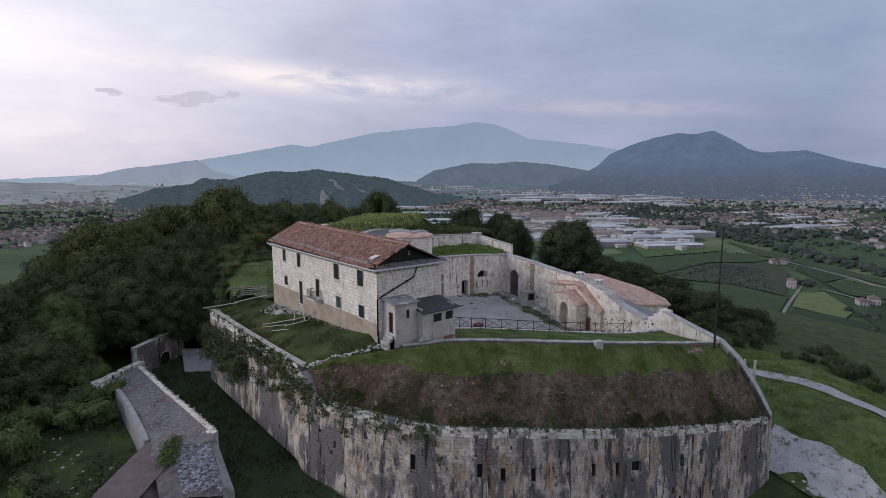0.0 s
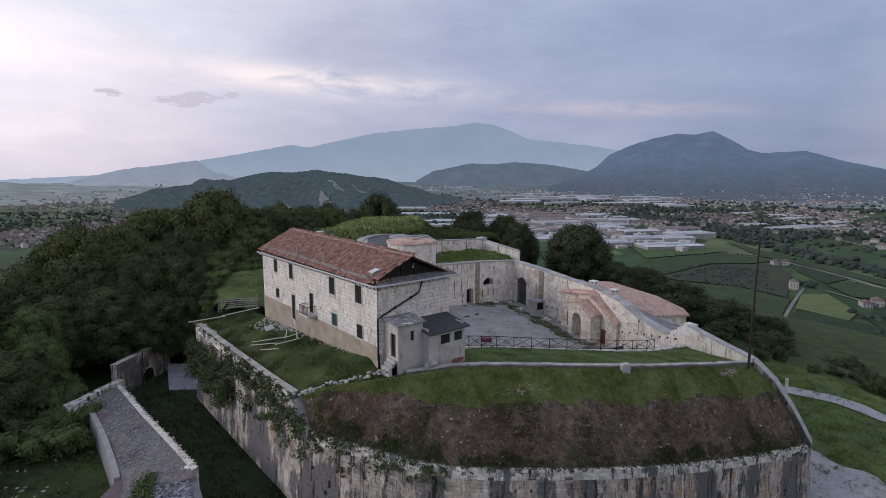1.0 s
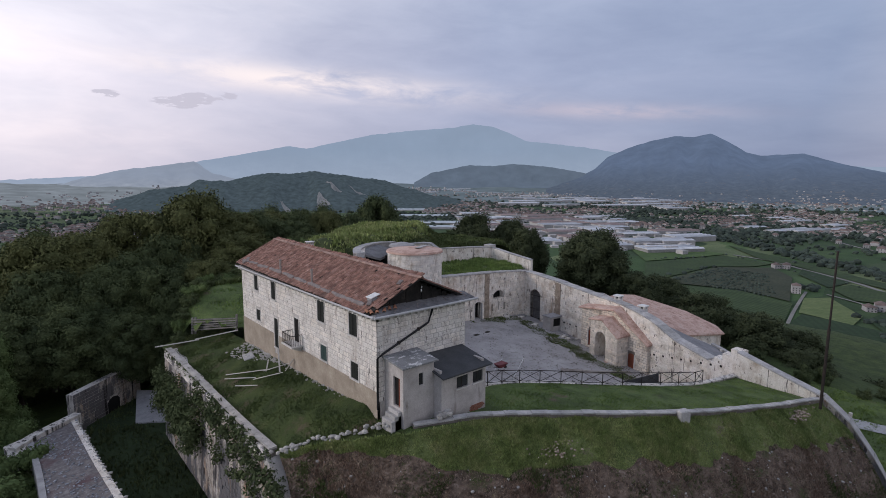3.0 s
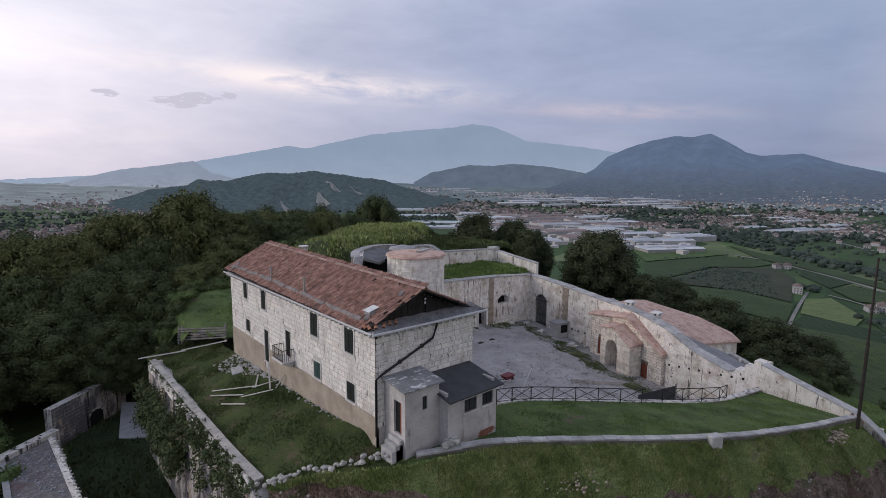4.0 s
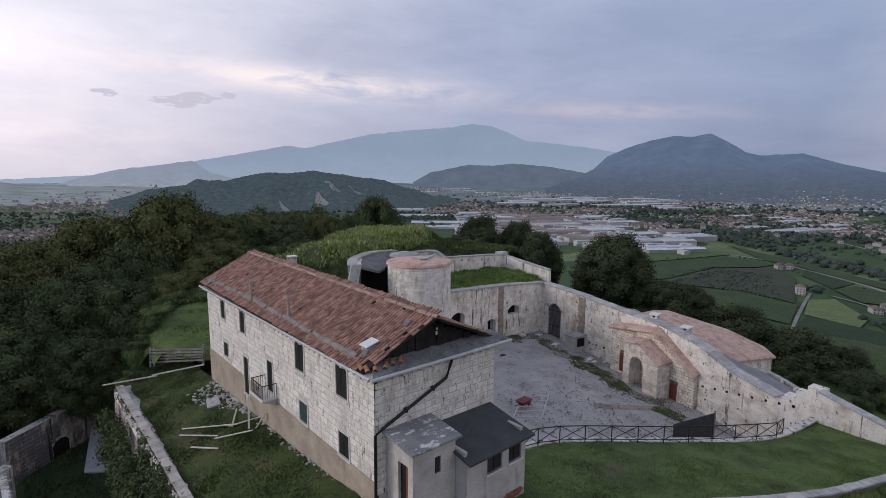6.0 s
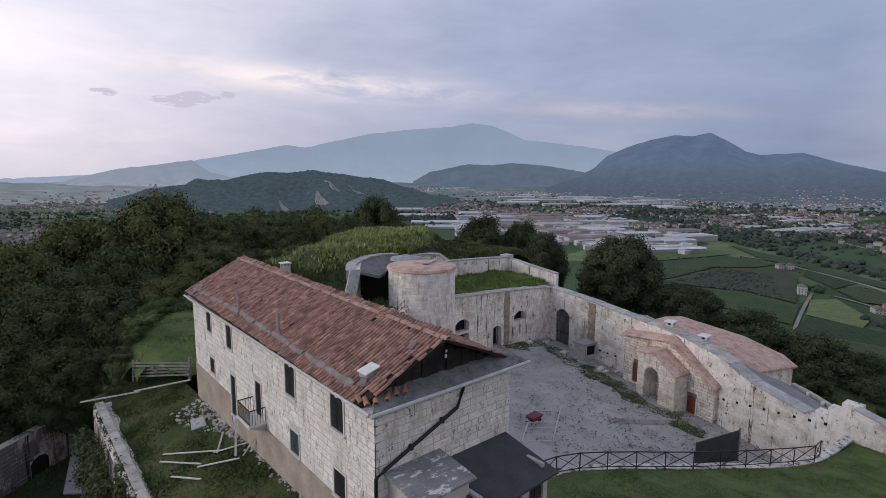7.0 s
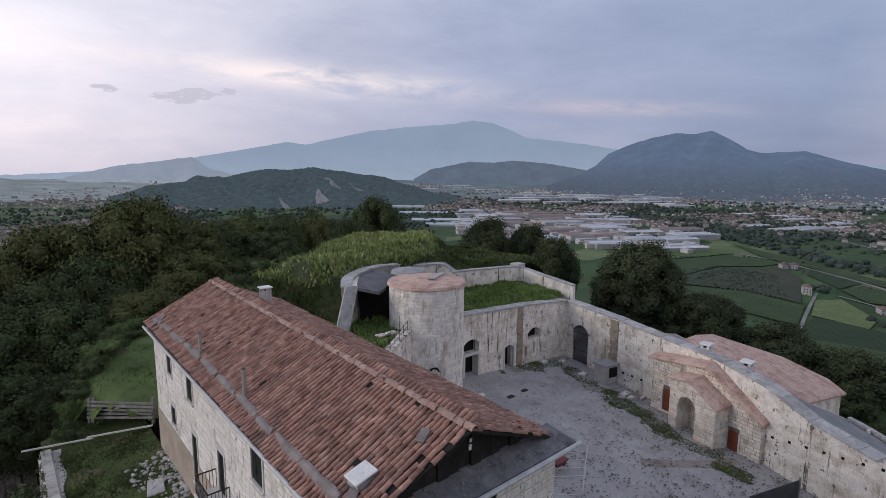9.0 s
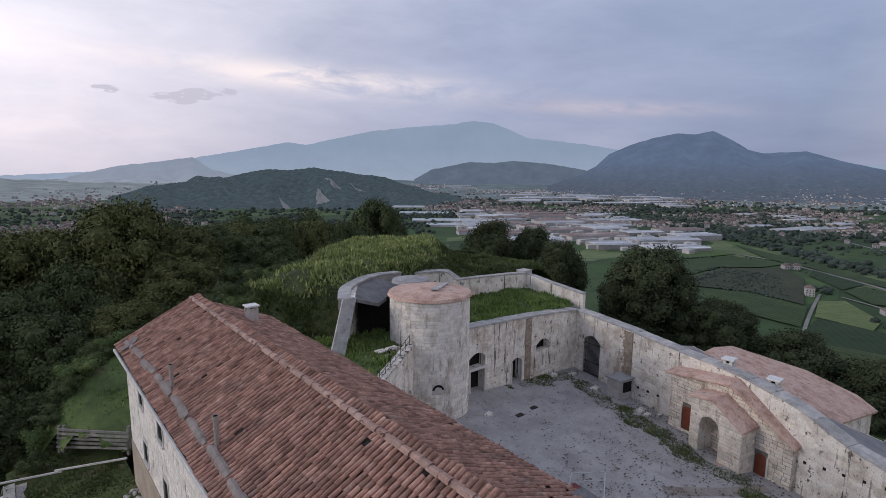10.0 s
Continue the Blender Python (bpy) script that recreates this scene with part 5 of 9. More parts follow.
    tagged(part("stone_heap", bm, ROCK), "small heap of white stones by the sheds", "rubble", kind="stuff")


build_sheds()

# ---- court ----
def court_z(x, y):
    return -6.3 - 0.09 * (x - 31) + 0.09 * (y - 27.6)


def wall_segment(parent, a, b, za, zb, foot, thick, holes=(), material=None, name="wall_panel"):
    """A plastered wall from a to b (plan), its back to the left of a->b; holes as (s0, s1, z0, z1, rise) with an arched head."""
    a, b = Vector(a), Vector(b)
    d = (b - a).normalized()
    n = Vector((-d.y, d.x))
    length = (b - a).length
    bm = bmesh.new()

    def column(s0, s1, lo0, lo1, hi0, hi1):
        p, q = a + d * s0, a + d * s1
        solid(bm, [tuple(p), tuple(q), tuple(q + n * thick), tuple(p + n * thick)], [lo0, lo1, lo1, lo0], [hi0, hi1, hi1, hi0])

    top = lambda s: za + (zb - za) * s / length
    s = 0.0
    for s0, s1, z0, z1, rise in sorted(holes):
        if s0 > s:
            column(s, s0, foot, foot, top(s), top(s0))
        if z0 > foot + 0.01:
            column(s0, s1, foot, foot, z0, z0)
        m = 8
        for k in range(m):
            u0, u1 = s0 + (s1 - s0) * k / m, s0 + (s1 - s0) * (k + 1) / m
            arch = lambda u: z1 - rise * ((2 * (u - s0) / (s1 - s0) - 1) ** 2)
            column(u0, u1, arch(u0), arch(u1), top(u0), top(u1))
        s = s1
    if s < length:
        column(s, length, foot, foot, top(s), top(length))
    bmesh.ops.remove_doubles(bm, verts=bm.verts, dist=0.0005)
    wall = part(name, bm, material or PLASTER, parent)
    # limewashed courses showing through on the face
    side = -1 if thick > 0 else 1
    rng = random.Random(int(abs(a.x * 31 + a.y * 17 + za * 5)))
    rects = course_rects(length, max(foot, -11), max(za, zb), 0.36, 0.7, [(h[0] - 0.02, h[1] + 0.02, h[2], h[3] + 0.02) for h in holes], rng)
    rects = [(s0, s1, u, min(v, top(s0), top(s1))) for s0, s1, u, v in rects if u < min(top(s0), top(s1)) - 0.1 and rng.random() > 0.035]

    def place(s, z, o):
        p = a + d * s + n * side * o
        return (p.x, p.y, z)

    v, f = block_shell(rects, place, 0.010, rng, 0.02, 0.045)
    tagged(raw("masonry_courses", v, f, WASHED, parent), kind="stuff")
    return wall


def at_wall(a, b, s, z, out):
    a, b = Vector(a), Vector(b)
    d = (b - a).normalized()
    p = a + d * s + Vector((d.y, -d.x)) * out
    return (p.x, p.y, z)


def build_court():
    rows = []
    for i in range(30):
        y = -9 + i * 1.3
        rows.append([(x, y, court_z(x, y) + 0.05 * hum(x, y, 0.4)) for x in np.linspace(WID - 1, 48.5, 40)])
    floor = sheet(rows, "court_floor", GRAVEL, 0.03)
    tagged(floor, "grey gravel courtyard with moss and fallen leaves", "courtyard", kind="structure")
    rng = random.Random(14)
    # north wall
    north = empty("north_court_wall", "stained plaster wall with doors and loopholes", "wall", kind="structure")
    A = (28.0, 27.6)
    z0 = 0.62
    # stacked openings go into separate stretches
    wall_segment(north, A, (31.3 + 0.3, 27.6), -3.72, -3.72, -9, 0.9, [(1.1, 3.25, -6.6, -3.9, 0.05)])
    wall_segment(north, A, (31.6, 27.6), z0, 0.5, -3.72, 0.9, [(1.1, 3.35, -3.7, -2.15, 0.5)])
    wall_segment(north, (31.6, 27.6), (39.0 - 0.1, 27.6), 0.5, 0.05, -9, 0.9, [(3.8, 5.35, -9, -4.05, 0.35)])
    wall_segment(north, (38.9, 27.6), (42.3, 27.6), -4.5, -4.5, -9, 0.9, [(0.15, 0.42, -6.0, -4.8, 0), (1.55, 1.85, -6.05, -4.6, 0), (2.9, 3.15, -6.15, -5.0, 0)])
    wall_segment(north, (38.9, 27.6), (42.3, 27.6), 0.05, -0.2, -4.5, 0.9, [(0.5, 2.9, -4.15, -2.85, 0.55)])
    wall_segment(north, (42.3, 27.6), (46.8, 27.6), -0.2, -0.6, -9, 0.9)
    bm = bmesh.new()
    box(bm, 28.0, 28.6, -9, 46.8, 28.7, -0.9)
    # black sheet paints the dark rooms behind the wall's openings
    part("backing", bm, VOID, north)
    bm = bmesh.new()
    for x0, x1, zz0, zz1 in ((29.0, 29.25, -6.4, -3.9), (31.2, 31.45, -6.4, -3.9), (28.9, 31.5, -3.9, -3.62), (35.25, 35.42, -7.0, -4.4), (36.92, 37.08, -7.1, -4.4)):
        box(bm, x0, 27.5, zz0, x1, 27.75, zz1)
    part("door_surround", bm, TRIM, north)
    bm = bmesh.new()
    box(bm, 37.45, 27.535, -7.5, 38.45, 27.6, 0.02)
    part("bare_strip", bm, BARE, north, "strip where the plaster has fallen away")
    bm = bmesh.new()
    coping(bm, [(28.0, 27.6, z0), (38.9, 27.6, 0.05), (46.9, 27.6, -0.6)], 1.2, 0.16, 0.95, 0.03, 0.15, rng)
    part("coping", bm, COPING, north)
    # east wall, slightly bent, falling towards the south
    east = empty("east_court_wall", "long stained plaster wall stepping down southward", "wall", kind="structure")
    pts = [(46.8, 27.6, -0.65), (46.15, 23.4, -0.85), (45.7, 20.3, -1.05), (45.1, 16.5, -1.4), (44.4, 12.0, -1.8), (43.5, 8.4, -1.95), (41.9, 3.5, -2.65), (40.7, -0.1, -4.0), (39.3, -4.5, -4.8)]
    for i, (p, q) in enumerate(zip(pts, pts[1:])):
        holes = [(1.15, 3.75, -9, -3.1, 0.75)] if i == 0 else ()
        wall_segment(east, (q[0], q[1])[:2], (p[0], p[1])[:2], q[2], p[2], -12, -1.1, [(0.45, 3.0, -12, -3.1, 0.75)] if i == 0 else ())
    bm = bmesh.new()
    coping(bm, pts[::-1], -1.3, 0.16, 1.0, 0.028, -0.12, rng)
    part("coping", bm, COPING, east)
    for p, w, zt in (((39.0, -5.6), 0.45, -4.25), ((38.75, -6.5), 0.45, -3.55), ((38.4, -7.5), 0.55, -2.75)):
        bm = bmesh.new()
        solid(bm, [(p[0] - 0.15, p[1] - w), (p[0] + 1.1, p[1] - w - 0.2), (p[0] + 1.3, p[1] + w - 0.1), (p[0] + 0.15, p[1] + w)], -10, zt)
        part("merlon", bm, PLASTER, east)
    bm = bmesh.new()
    ribbon(bm, [(38.3, -8.0, -5.0, -11), (39.3, -4.5, -4.85, -11)], -1.1)
    part("low_stretch", bm, PLASTER, east)
    bm = bmesh.new()
    solid(bm, [(45.55, 19.5), (46.0, 21.3), (45.9, 21.35), (45.45, 19.55)], -8.5, -1.2)
    part("bare_strip", bm, BARE, east, "strip where the plaster has fallen away")
    # small drain holes along the foot, their dark painted on black boxes
    for p, q, s_list, z in (((45.7, 20.3), (44.4, 12.0), (0.6, 1.8, 3.0, 4.2), -6.9), ((42.0, 3.7), (38.4, -7.6), (1.2, 2.6, 3.9, 5.2, 6.5, 7.8, 9.0, 10.2), -6.6)):
        for k, s in enumerate(s_list):
            bm = bmesh.new()
            zz = z if z == -6.9 else -6.9 + 0.19 * s
            c = at_wall(p, q, s, zz, 0.03)
            box(bm, c[0] - 0.12, c[1] - 0.10, zz - 0.10, c[0] + 0.10, c[1] + 0.10, zz + 0.10)
            part("drain_hole", bm, VOID, east)
    # iron gate in the arch
    gate = empty("iron_gate", "tall wrought-iron gate standing in the arch", "gate")
    a, b = (46.62, 26.4), (46.3, 23.9)
    for k in range(2):
        bm = bmesh.new()
        for j in range(8):
            t = (k * 8 + j + 0.5) / 16
            p = Vector(a) + (Vector(b) - Vector(a)) * t
            h = -3.25 - 0.7 * (2 * t - 1) ** 2
            beam(bm, (p.x + 0.25, p.y, -8.1), (p.x + 0.25, p.y, h), 0.035)
        p, q = (Vector(a) + (Vector(b) - Vector(a)) * t for t in (k * 0.5 + 0.01, k * 0.5 + 0.49))
        for z in (-7.8, -6.4, -4.2):
            beam(bm, (p.x + 0.25, p.y, z), (q.x + 0.25, q.y, z), 0.06)
        part("gate_leaf", bm, IRON, gate)
    bm = bmesh.new()
    solid(bm, [(47.2, 23.7), (48.1, 23.7), (48.4, 26.5), (47.5, 26.5)], -8.6, -3.0)
    part("passage", bm, CONCRETE, east)
    # stone kiosk beside the gate
    kiosk = empty("stone_kiosk", "small stone box with a dark opening by the gate", "kiosk")
    bm = bmesh.new()
    solid(bm, [(43.5, 19.6), (45.4, 19.2), (45.7, 20.9), (43.8, 21.3)], -8.3, -6.15)
    part("body", bevelled(bm, 0.04), SHED_WALL, kiosk)
    bm = bmesh.new()
    solid(bm, [(43.38, 19.45), (45.5, 19.05), (45.75, 21.0), (43.65, 21.4)], -6.15, [-6.05, -5.95, -5.95, -6.05])
    part("lid", bm, CONCRETE, kiosk)
    bm = bmesh.new()
    solid(bm, [(44.0, 19.46), (45.2, 19.21), (45.21, 19.26), (44.01, 19.51)], -7.5, -6.35)
    # black strip on the face paints the kiosk's dark inside
    part("opening", bm, VOID, kiosk)
    for c, s in (((43.2, 17.0), 0.55), ((43.0, 16.2), 0.4), ((43.2, 22.4), 0.6), ((41.8, 27.0), 0.5), ((44.2, 15.6), 0.35), ((27.7, 23.6), 0.45), ((44.4, 26.2), 0.5)):
        bm = bmesh.new()
        z = court_z(*c)
        solid(bm, [(c[0] - s, c[1] - s * 0.6), (c[0] + s, c[1] - s * 0.7), (c[0] + s, c[1] + s * 0.6), (c[0] - s, c[1] + s * 0.5)], z - 0.1, z + 0.22 * s / 0.5)
        tagged(part("stone_slab", bevelled(bm, 0.04), RIM_STONE), "pale stone slab lying in the court", "stone", "court stones")
    for c in ((30.5, 22.2), (33.0, 22.6)):
        bm = bmesh.new()
        z = court_z(*c)
        box(bm, c[0] - 0.45, c[1] - 0.25, z, c[0] + 0.45, c[1] + 0.25, z + 0.05)
        tagged(part("drain_grate", bm, IRON), "dark iron drain grate in the gravel", "grate", "court drains")


build_court()


def shelled(parent, a, b, z0, z1, course, block, holes, material, seed, top=None, name="facing"):
    """Coursed blocks on the right-hand face of a->b; top(s) cuts the courses."""
    rng = random.Random(seed)
    d = (Vector(b) - Vector(a)).normalized()
    length = (Vector(b) - Vector(a)).length

    def place(s, z, o):
        p = Vector(a) + d * s + Vector((d.y, -d.x)) * o
        return (p.x, p.y, min(z, top(s)) if top else z)

    rects = course_rects(length, z0, z1, course, block, holes, rng)
    if top:
        rects = [r for r in rects if r[2] < top((r[0] + r[1]) / 2) - 0.05]
    v, f = block_shell(rects, place, 0.012, rng, 0.04, 0.045)
    tagged(raw(name, v, f, material, parent), kind="stuff")


def build_portal():
    portal = empty("gabled_portal", "pale ashlar portal with pinkish sloping caps", "portal")
    # main block: front face x from 43.3 (north) to 41.2 (south)
    a, b = (43.4, 14.2), (41.3, 3.3)
    length = (Vector(b) - Vector(a)).length
    peak = 5.9

    def top(s):
        return -3.45 + 0.9 * s / peak if s < peak else -2.55 - (s - peak) * (3.2 / (length - peak))

    d = (Vector(b) - Vector(a)).normalized()
    n = Vector((-d.y, d.x))
    bm = bmesh.new()
    stations = [0, peak, length]
    for s0, s1 in zip(stations, stations[1:]):
        p, q = Vector(a) + d * s0, Vector(a) + d * s1
        solid(bm, [tuple(p), tuple(q), tuple(q + n * 2.4), tuple(p + n * 2.4)], -11, [top(s0), top(s1), top(s1), top(s0)])
    part("body", bm, JOINT, portal)
    doors = [(1.45, 2.4, -8.35, -6.1), (8.3, 9.2, -9.6, -7.4)]
    shelled(portal, a, b, -10.4, -2.5, 0.33, 0.6, [(s0 - 0.05, s1 + 0.05, z0, z1 + 0.05) for s0, s1, z0, z1 in doors], ASHLAR, 40, top)
    e = Vector(b)
    shelled(portal, tuple(e), tuple(e + n * 2.4), -10.4, -5.8, 0.33, 0.6, [], ASHLAR, 41)
    for s0, s1, z0, z1 in doors:
        bm = bmesh.new()
        m = (s0 + s1) / 2
        pts = [(s0, z0), (s1, z0), (s1, z1 - 0.25), (m + 0.25, z1 - 0.04), (m, z1), (m - 0.25, z1 - 0.04), (s0, z1 - 0.25)]
        face = [bm.verts.new(at_wall(a, b, s, z, 0.02)) for s, z in pts]
        back = [bm.verts.new(at_wall(a, b, s, z, -0.02)) for s, z in pts]
        bm.faces.new(face)
        for k in range(len(pts)):
            j = (k + 1) % len(pts)
            bm.faces.new((back[k], back[j], face[j], face[k]))
        door = part("door", bm, RED_DOOR, portal, "rust-red boarded door")
        bm = bmesh.new()
        for s in np.linspace(s0 + 0.15, s1 - 0.15, 5):
            p, q = at_wall(a, b, s, z0 + 0.05, 0.03), at_wall(a, b, s, z1 - 0.35, 0.03)
            beam(bm, p, q, 0.03)
        part("batten", bm, RED_DOOR, door)
        bm = bmesh.new()
        for s in (s0 - 0.12, s1 + 0.12):
            beam(bm, at_wall(a, b, s, z0, 0.05), at_wall(a, b, s, z1 - 0.1, 0.05), 0.18, 0.14)
        part("door_jamb", bm, TRIM, portal)
    bm = bmesh.new()
    for s0, s1 in ((-0.35, peak), (peak, length + 0.3)):
        p, q = Vector(a) + d * s0 - n * 0.45, Vector(a) + d * s1 - n * 0.45
        t0, t1 = top(s0) + 0.02, top(s1) + 0.02
        if s0 == peak:
            t1 = top(length) - 0.08
        solid(bm, [tuple(p), tuple(q), tuple(q + n * 3.0), tuple(p + n * 3.0)], [t0, t1, t1 + 0.35, t0 + 0.35], [t0 + 0.24, t1 + 0.24, t1 + 0.6, t0 + 0.6])
    part("cap", bevelled(bm, 0.05), PINK_CAP, portal, "pinkish weathered sloping cap")
    # porch in front, with a deep arched niche
    porch = empty("niche_porch", "ashlar porch with a deep arched niche", "porch")
    a2, b2 = (41.0, 11.2), (39.9, 6.6)
    d2 = (Vector(b2) - Vector(a2)).normalized()
    n2 = Vector((-d2.y, d2.x))
    L2 = (Vector(b2) - Vector(a2)).length
    pk = 2.1

    def top2(s):
        return -4.05 + 0.35 * s / pk if s < pk else -3.7 - (s - pk) * (1.6 / (L2 - pk))

    c, r, spring = 1.85, 0.95, -6.2
    bm = bmesh.new()

    def col(s0, s1, lo0, lo1, depth0=0.0, depth1=1.9):
        p, q = Vector(a2) + d2 * s0, Vector(a2) + d2 * s1
        solid(bm, [tuple(p + n2 * depth0), tuple(q + n2 * depth0), tuple(q + n2 * depth1), tuple(p + n2 * depth1)], [lo0, lo1, lo1, lo0], [top2(s0), top2(s1), top2(s1), top2(s0)])

    col(0, c - r, -11, -11)
    m = 10
    for k in range(m):
        u0, u1 = -r + 2 * r * k / m, -r + 2 * r * (k + 1) / m
        col(c + u0, c + u1, spring + math.sqrt(max(r * r - u0 * u0, 0)), spring + math.sqrt(max(r * r - u1 * u1, 0)))
    col(c + r, pk + 1.4, -11, -11)
    col(pk + 1.4, L2, -11, -11)
    pieces("body", bm, PLASTER, porch)
    holes = []
    for z in np.arange(-10.6, spring + r, 0.2):
        w = r if z < spring else math.sqrt(max(r * r - (z + 0.1 - spring) ** 2, 0.0))
        if w > 0.05:
            holes.append((c - w - 0.02, c + w + 0.02, z, z + 0.2))
    shelled(porch, a2, b2, -10.3, -3.7, 0.32, 0.58, holes, ASHLAR, 43, top2)
    e = Vector(b2)
    shelled(porch, tuple(e), tuple(e + n2 * 1.9), -10.3, -5.35, 0.32, 0.58, [], ASHLAR, 44)
    bm = bmesh.new()
    for s0, s1 in ((-0.25, pk), (pk, L2 + 0.22)):
        p, q = Vector(a2) + d2 * s0 - n2 * 0.25, Vector(a2) + d2 * s1 - n2 * 0.25
        t0, t1 = top2(s0) + 0.02, top2(s1) + 0.02
        solid(bm, [tuple(p), tuple(q), tuple(q + n2 * 2.3), tuple(p + n2 * 2.3)], [t0, t1, t1 + 0.15, t0 + 0.15], [t0 + 0.20, t1 + 0.20, t1 + 0.4, t0 + 0.4])
    part("cap", bevelled(bm, 0.04), PINK_CAP, porch, "pinkish gabled cap")
    bm = bmesh.new()
    p, q = Vector(a2) + d2 * 0.6 - n2 * 0.6, Vector(a2) + d2 * 3.4 - n2 * 0.6
    solid(bm, [tuple(p), tuple(q), tuple(q + n2 * 0.7), tuple(p + n2 * 0.7)], -10.5, -8.85)
    part("step", bevelled(bm, 0.05), PINK_CAP, porch, "worn stone step")


build_portal()


def build_casemate():
    case = empty("casemate", "vaulted casemate with a broad pinkish screed roof", "building")
    roof = [(49.6, 13.7), (53.0, 14.0), (56.5, 13.6), (60.8, 7.4), (60.3, 2.8), (58.2, 1.0), (49.0, 2.1), (48.7, 4.5), (49.5, 8.0)]

    def rz(x, y):
        return -2.66 - 0.118 * (x - 49.84) - 0.252 * (13.72 - y)

    bm = bmesh.new()
    inner = [(x + (54.5 - x) * 0.03, y + (7.6 - y) * 0.03) for x, y in roof]
    solid(bm, inner[::-1], -16, [rz(x, y) - 0.1 for x, y in inner[::-1]])
    part("wall", bm, PLASTER, case)
    verts, faces = [], []
    n = len(roof)
    cx, cy = 54.5, 7.6
    rings = [(1.02, -0.30), (1.03, -0.06), (1.0, 0.06), (0.75, 0.12), (0.4, 0.16)]
    for k, lift in rings:
        verts += [(cx + (x - cx) * k, cy + (y - cy) * k, rz(cx + (x - cx) * k, cy + (y - cy) * k) + lift) for x, y in roof]
    verts.append((cx, cy, rz(cx, cy) + 0.17))
    for r in range(len(rings) - 1):
        for k in range(n):
            j = (k + 1) % n
            faces.append((r * n + j, r * n + k, (r + 1) * n + k, (r + 1) * n + j))
    for k in range(n):
        faces.append(((len(rings) - 1) * n + (k + 1) % n, (len(rings) - 1) * n + k, len(verts) - 1))
    raw("roof", verts, faces, PINK_CAP, case, "broad pinkish screed roof with a rounded lip")
    # grey walkway sloping from the court wall to the roof
    near = resample([(46.3, 16.2, -1.75), (45.5, 12.0, -2.0), (44.7, 8.4, -2.2), (43.1, 3.5, -2.95), (41.9, -0.1, -4.3), (40.5, -4.5, -5.1), (39.6, -7.5, -5.6)], 44)
    outer = resample([(50.2, 15.2, -2.5), (49.4, 12.0, rz(49.4, 12.0)), (49.4, 8.4, rz(49.4, 8.4)), (48.6, 3.5, rz(48.6, 3.5) - 0.05), (49.6, -0.9, -6.35), (46.6, -5.0, -6.5), (41.6, -8.4, -6.2)], 44)
    walk_top = sheet([between(near, outer, k / 6) for k in range(7)][::-1], "walkway", WALKWAY, 0.03)
    walk_top.parent = case
    bm = bmesh.new()
    ribbon(bm, [(x, y, z + 0.02, -16) for x, y, z in outer], -0.5)
    part("walkway_wall", bm, PLASTER, case)
    bm = bmesh.new()
    coping(bm, [(x, y, z + 0.22) for x, y, z in outer[26:]], -0.5, 0.25, 1.3, 0.01)
    part("kerb", bm, COPING, case, "pale outer kerb")
    for x, y, z in ((45.4, 9.93, -1.85), (44.85, 6.03, -2.4)):
        bm = bmesh.new()
        box(bm, x - 0.42, y - 0.42, z - 0.4, x + 0.42, y + 0.42, z + 0.25)
        vent = part("vent", bm, TRIM, case, "squat white roof vent")
        bm = bmesh.new()
        for dx in (-0.28, 0.28):
            for dy in (-0.28, 0.28):
                box(bm, x + dx - 0.12, y + dy - 0.12, z + 0.25, x + dx + 0.12, y + dy + 0.12, z + 0.52)
        part("post", bm, TRIM, vent)
        bm = bmesh.new()
        box(bm, x - 0.2, y - 0.2, z + 0.25, x + 0.2, y + 0.2, z + 0.5)
        # black block paints the dark between the vent's posts
        part("opening", bm, VOID, vent)
        bm = bmesh.new()
        box(bm, x - 0.55, y - 0.55, z + 0.52, x + 0.55, y + 0.55, z + 0.70)
        part("cap", bevelled(bm, 0.04), WHITE_PAINT, vent)
    # low white posts with a bar on the outer edge
    for k in range(6):
        bm = bmesh.new()
        x, y = 49.4 - 1.5 * k, -1.2 - 1.5 * k
        z = -6.6 + 0.03 * k
        tube(bm, [(x, y, z - 2.5), (x, y, z + 0.55)], 0.17, 10)
        post = part("guard_post", bm, RIM_STONE)
        tagged(post, "stubby pale stone guard post on the outer edge", "post", "guard posts")
    for k in range(3):
        bm = bmesh.new()
        x, y = 43.5 + 2.1 * k, -14.6 - 0.5 * k
        tube(bm, [(x, y, ground_z(x, y) - 0.3), (x, y, -8.35 - 0.5 * k)], 0.17, 10)
        tagged(part("guard_post", bm, RIM_STONE), "stubby pale stone guard post on the outer edge", "post", "guard posts")


build_casemate()

# ---- tower, battery and terraces ----
TC, TR, TTOP = (24.4, 28.0), 3.62, 4.75


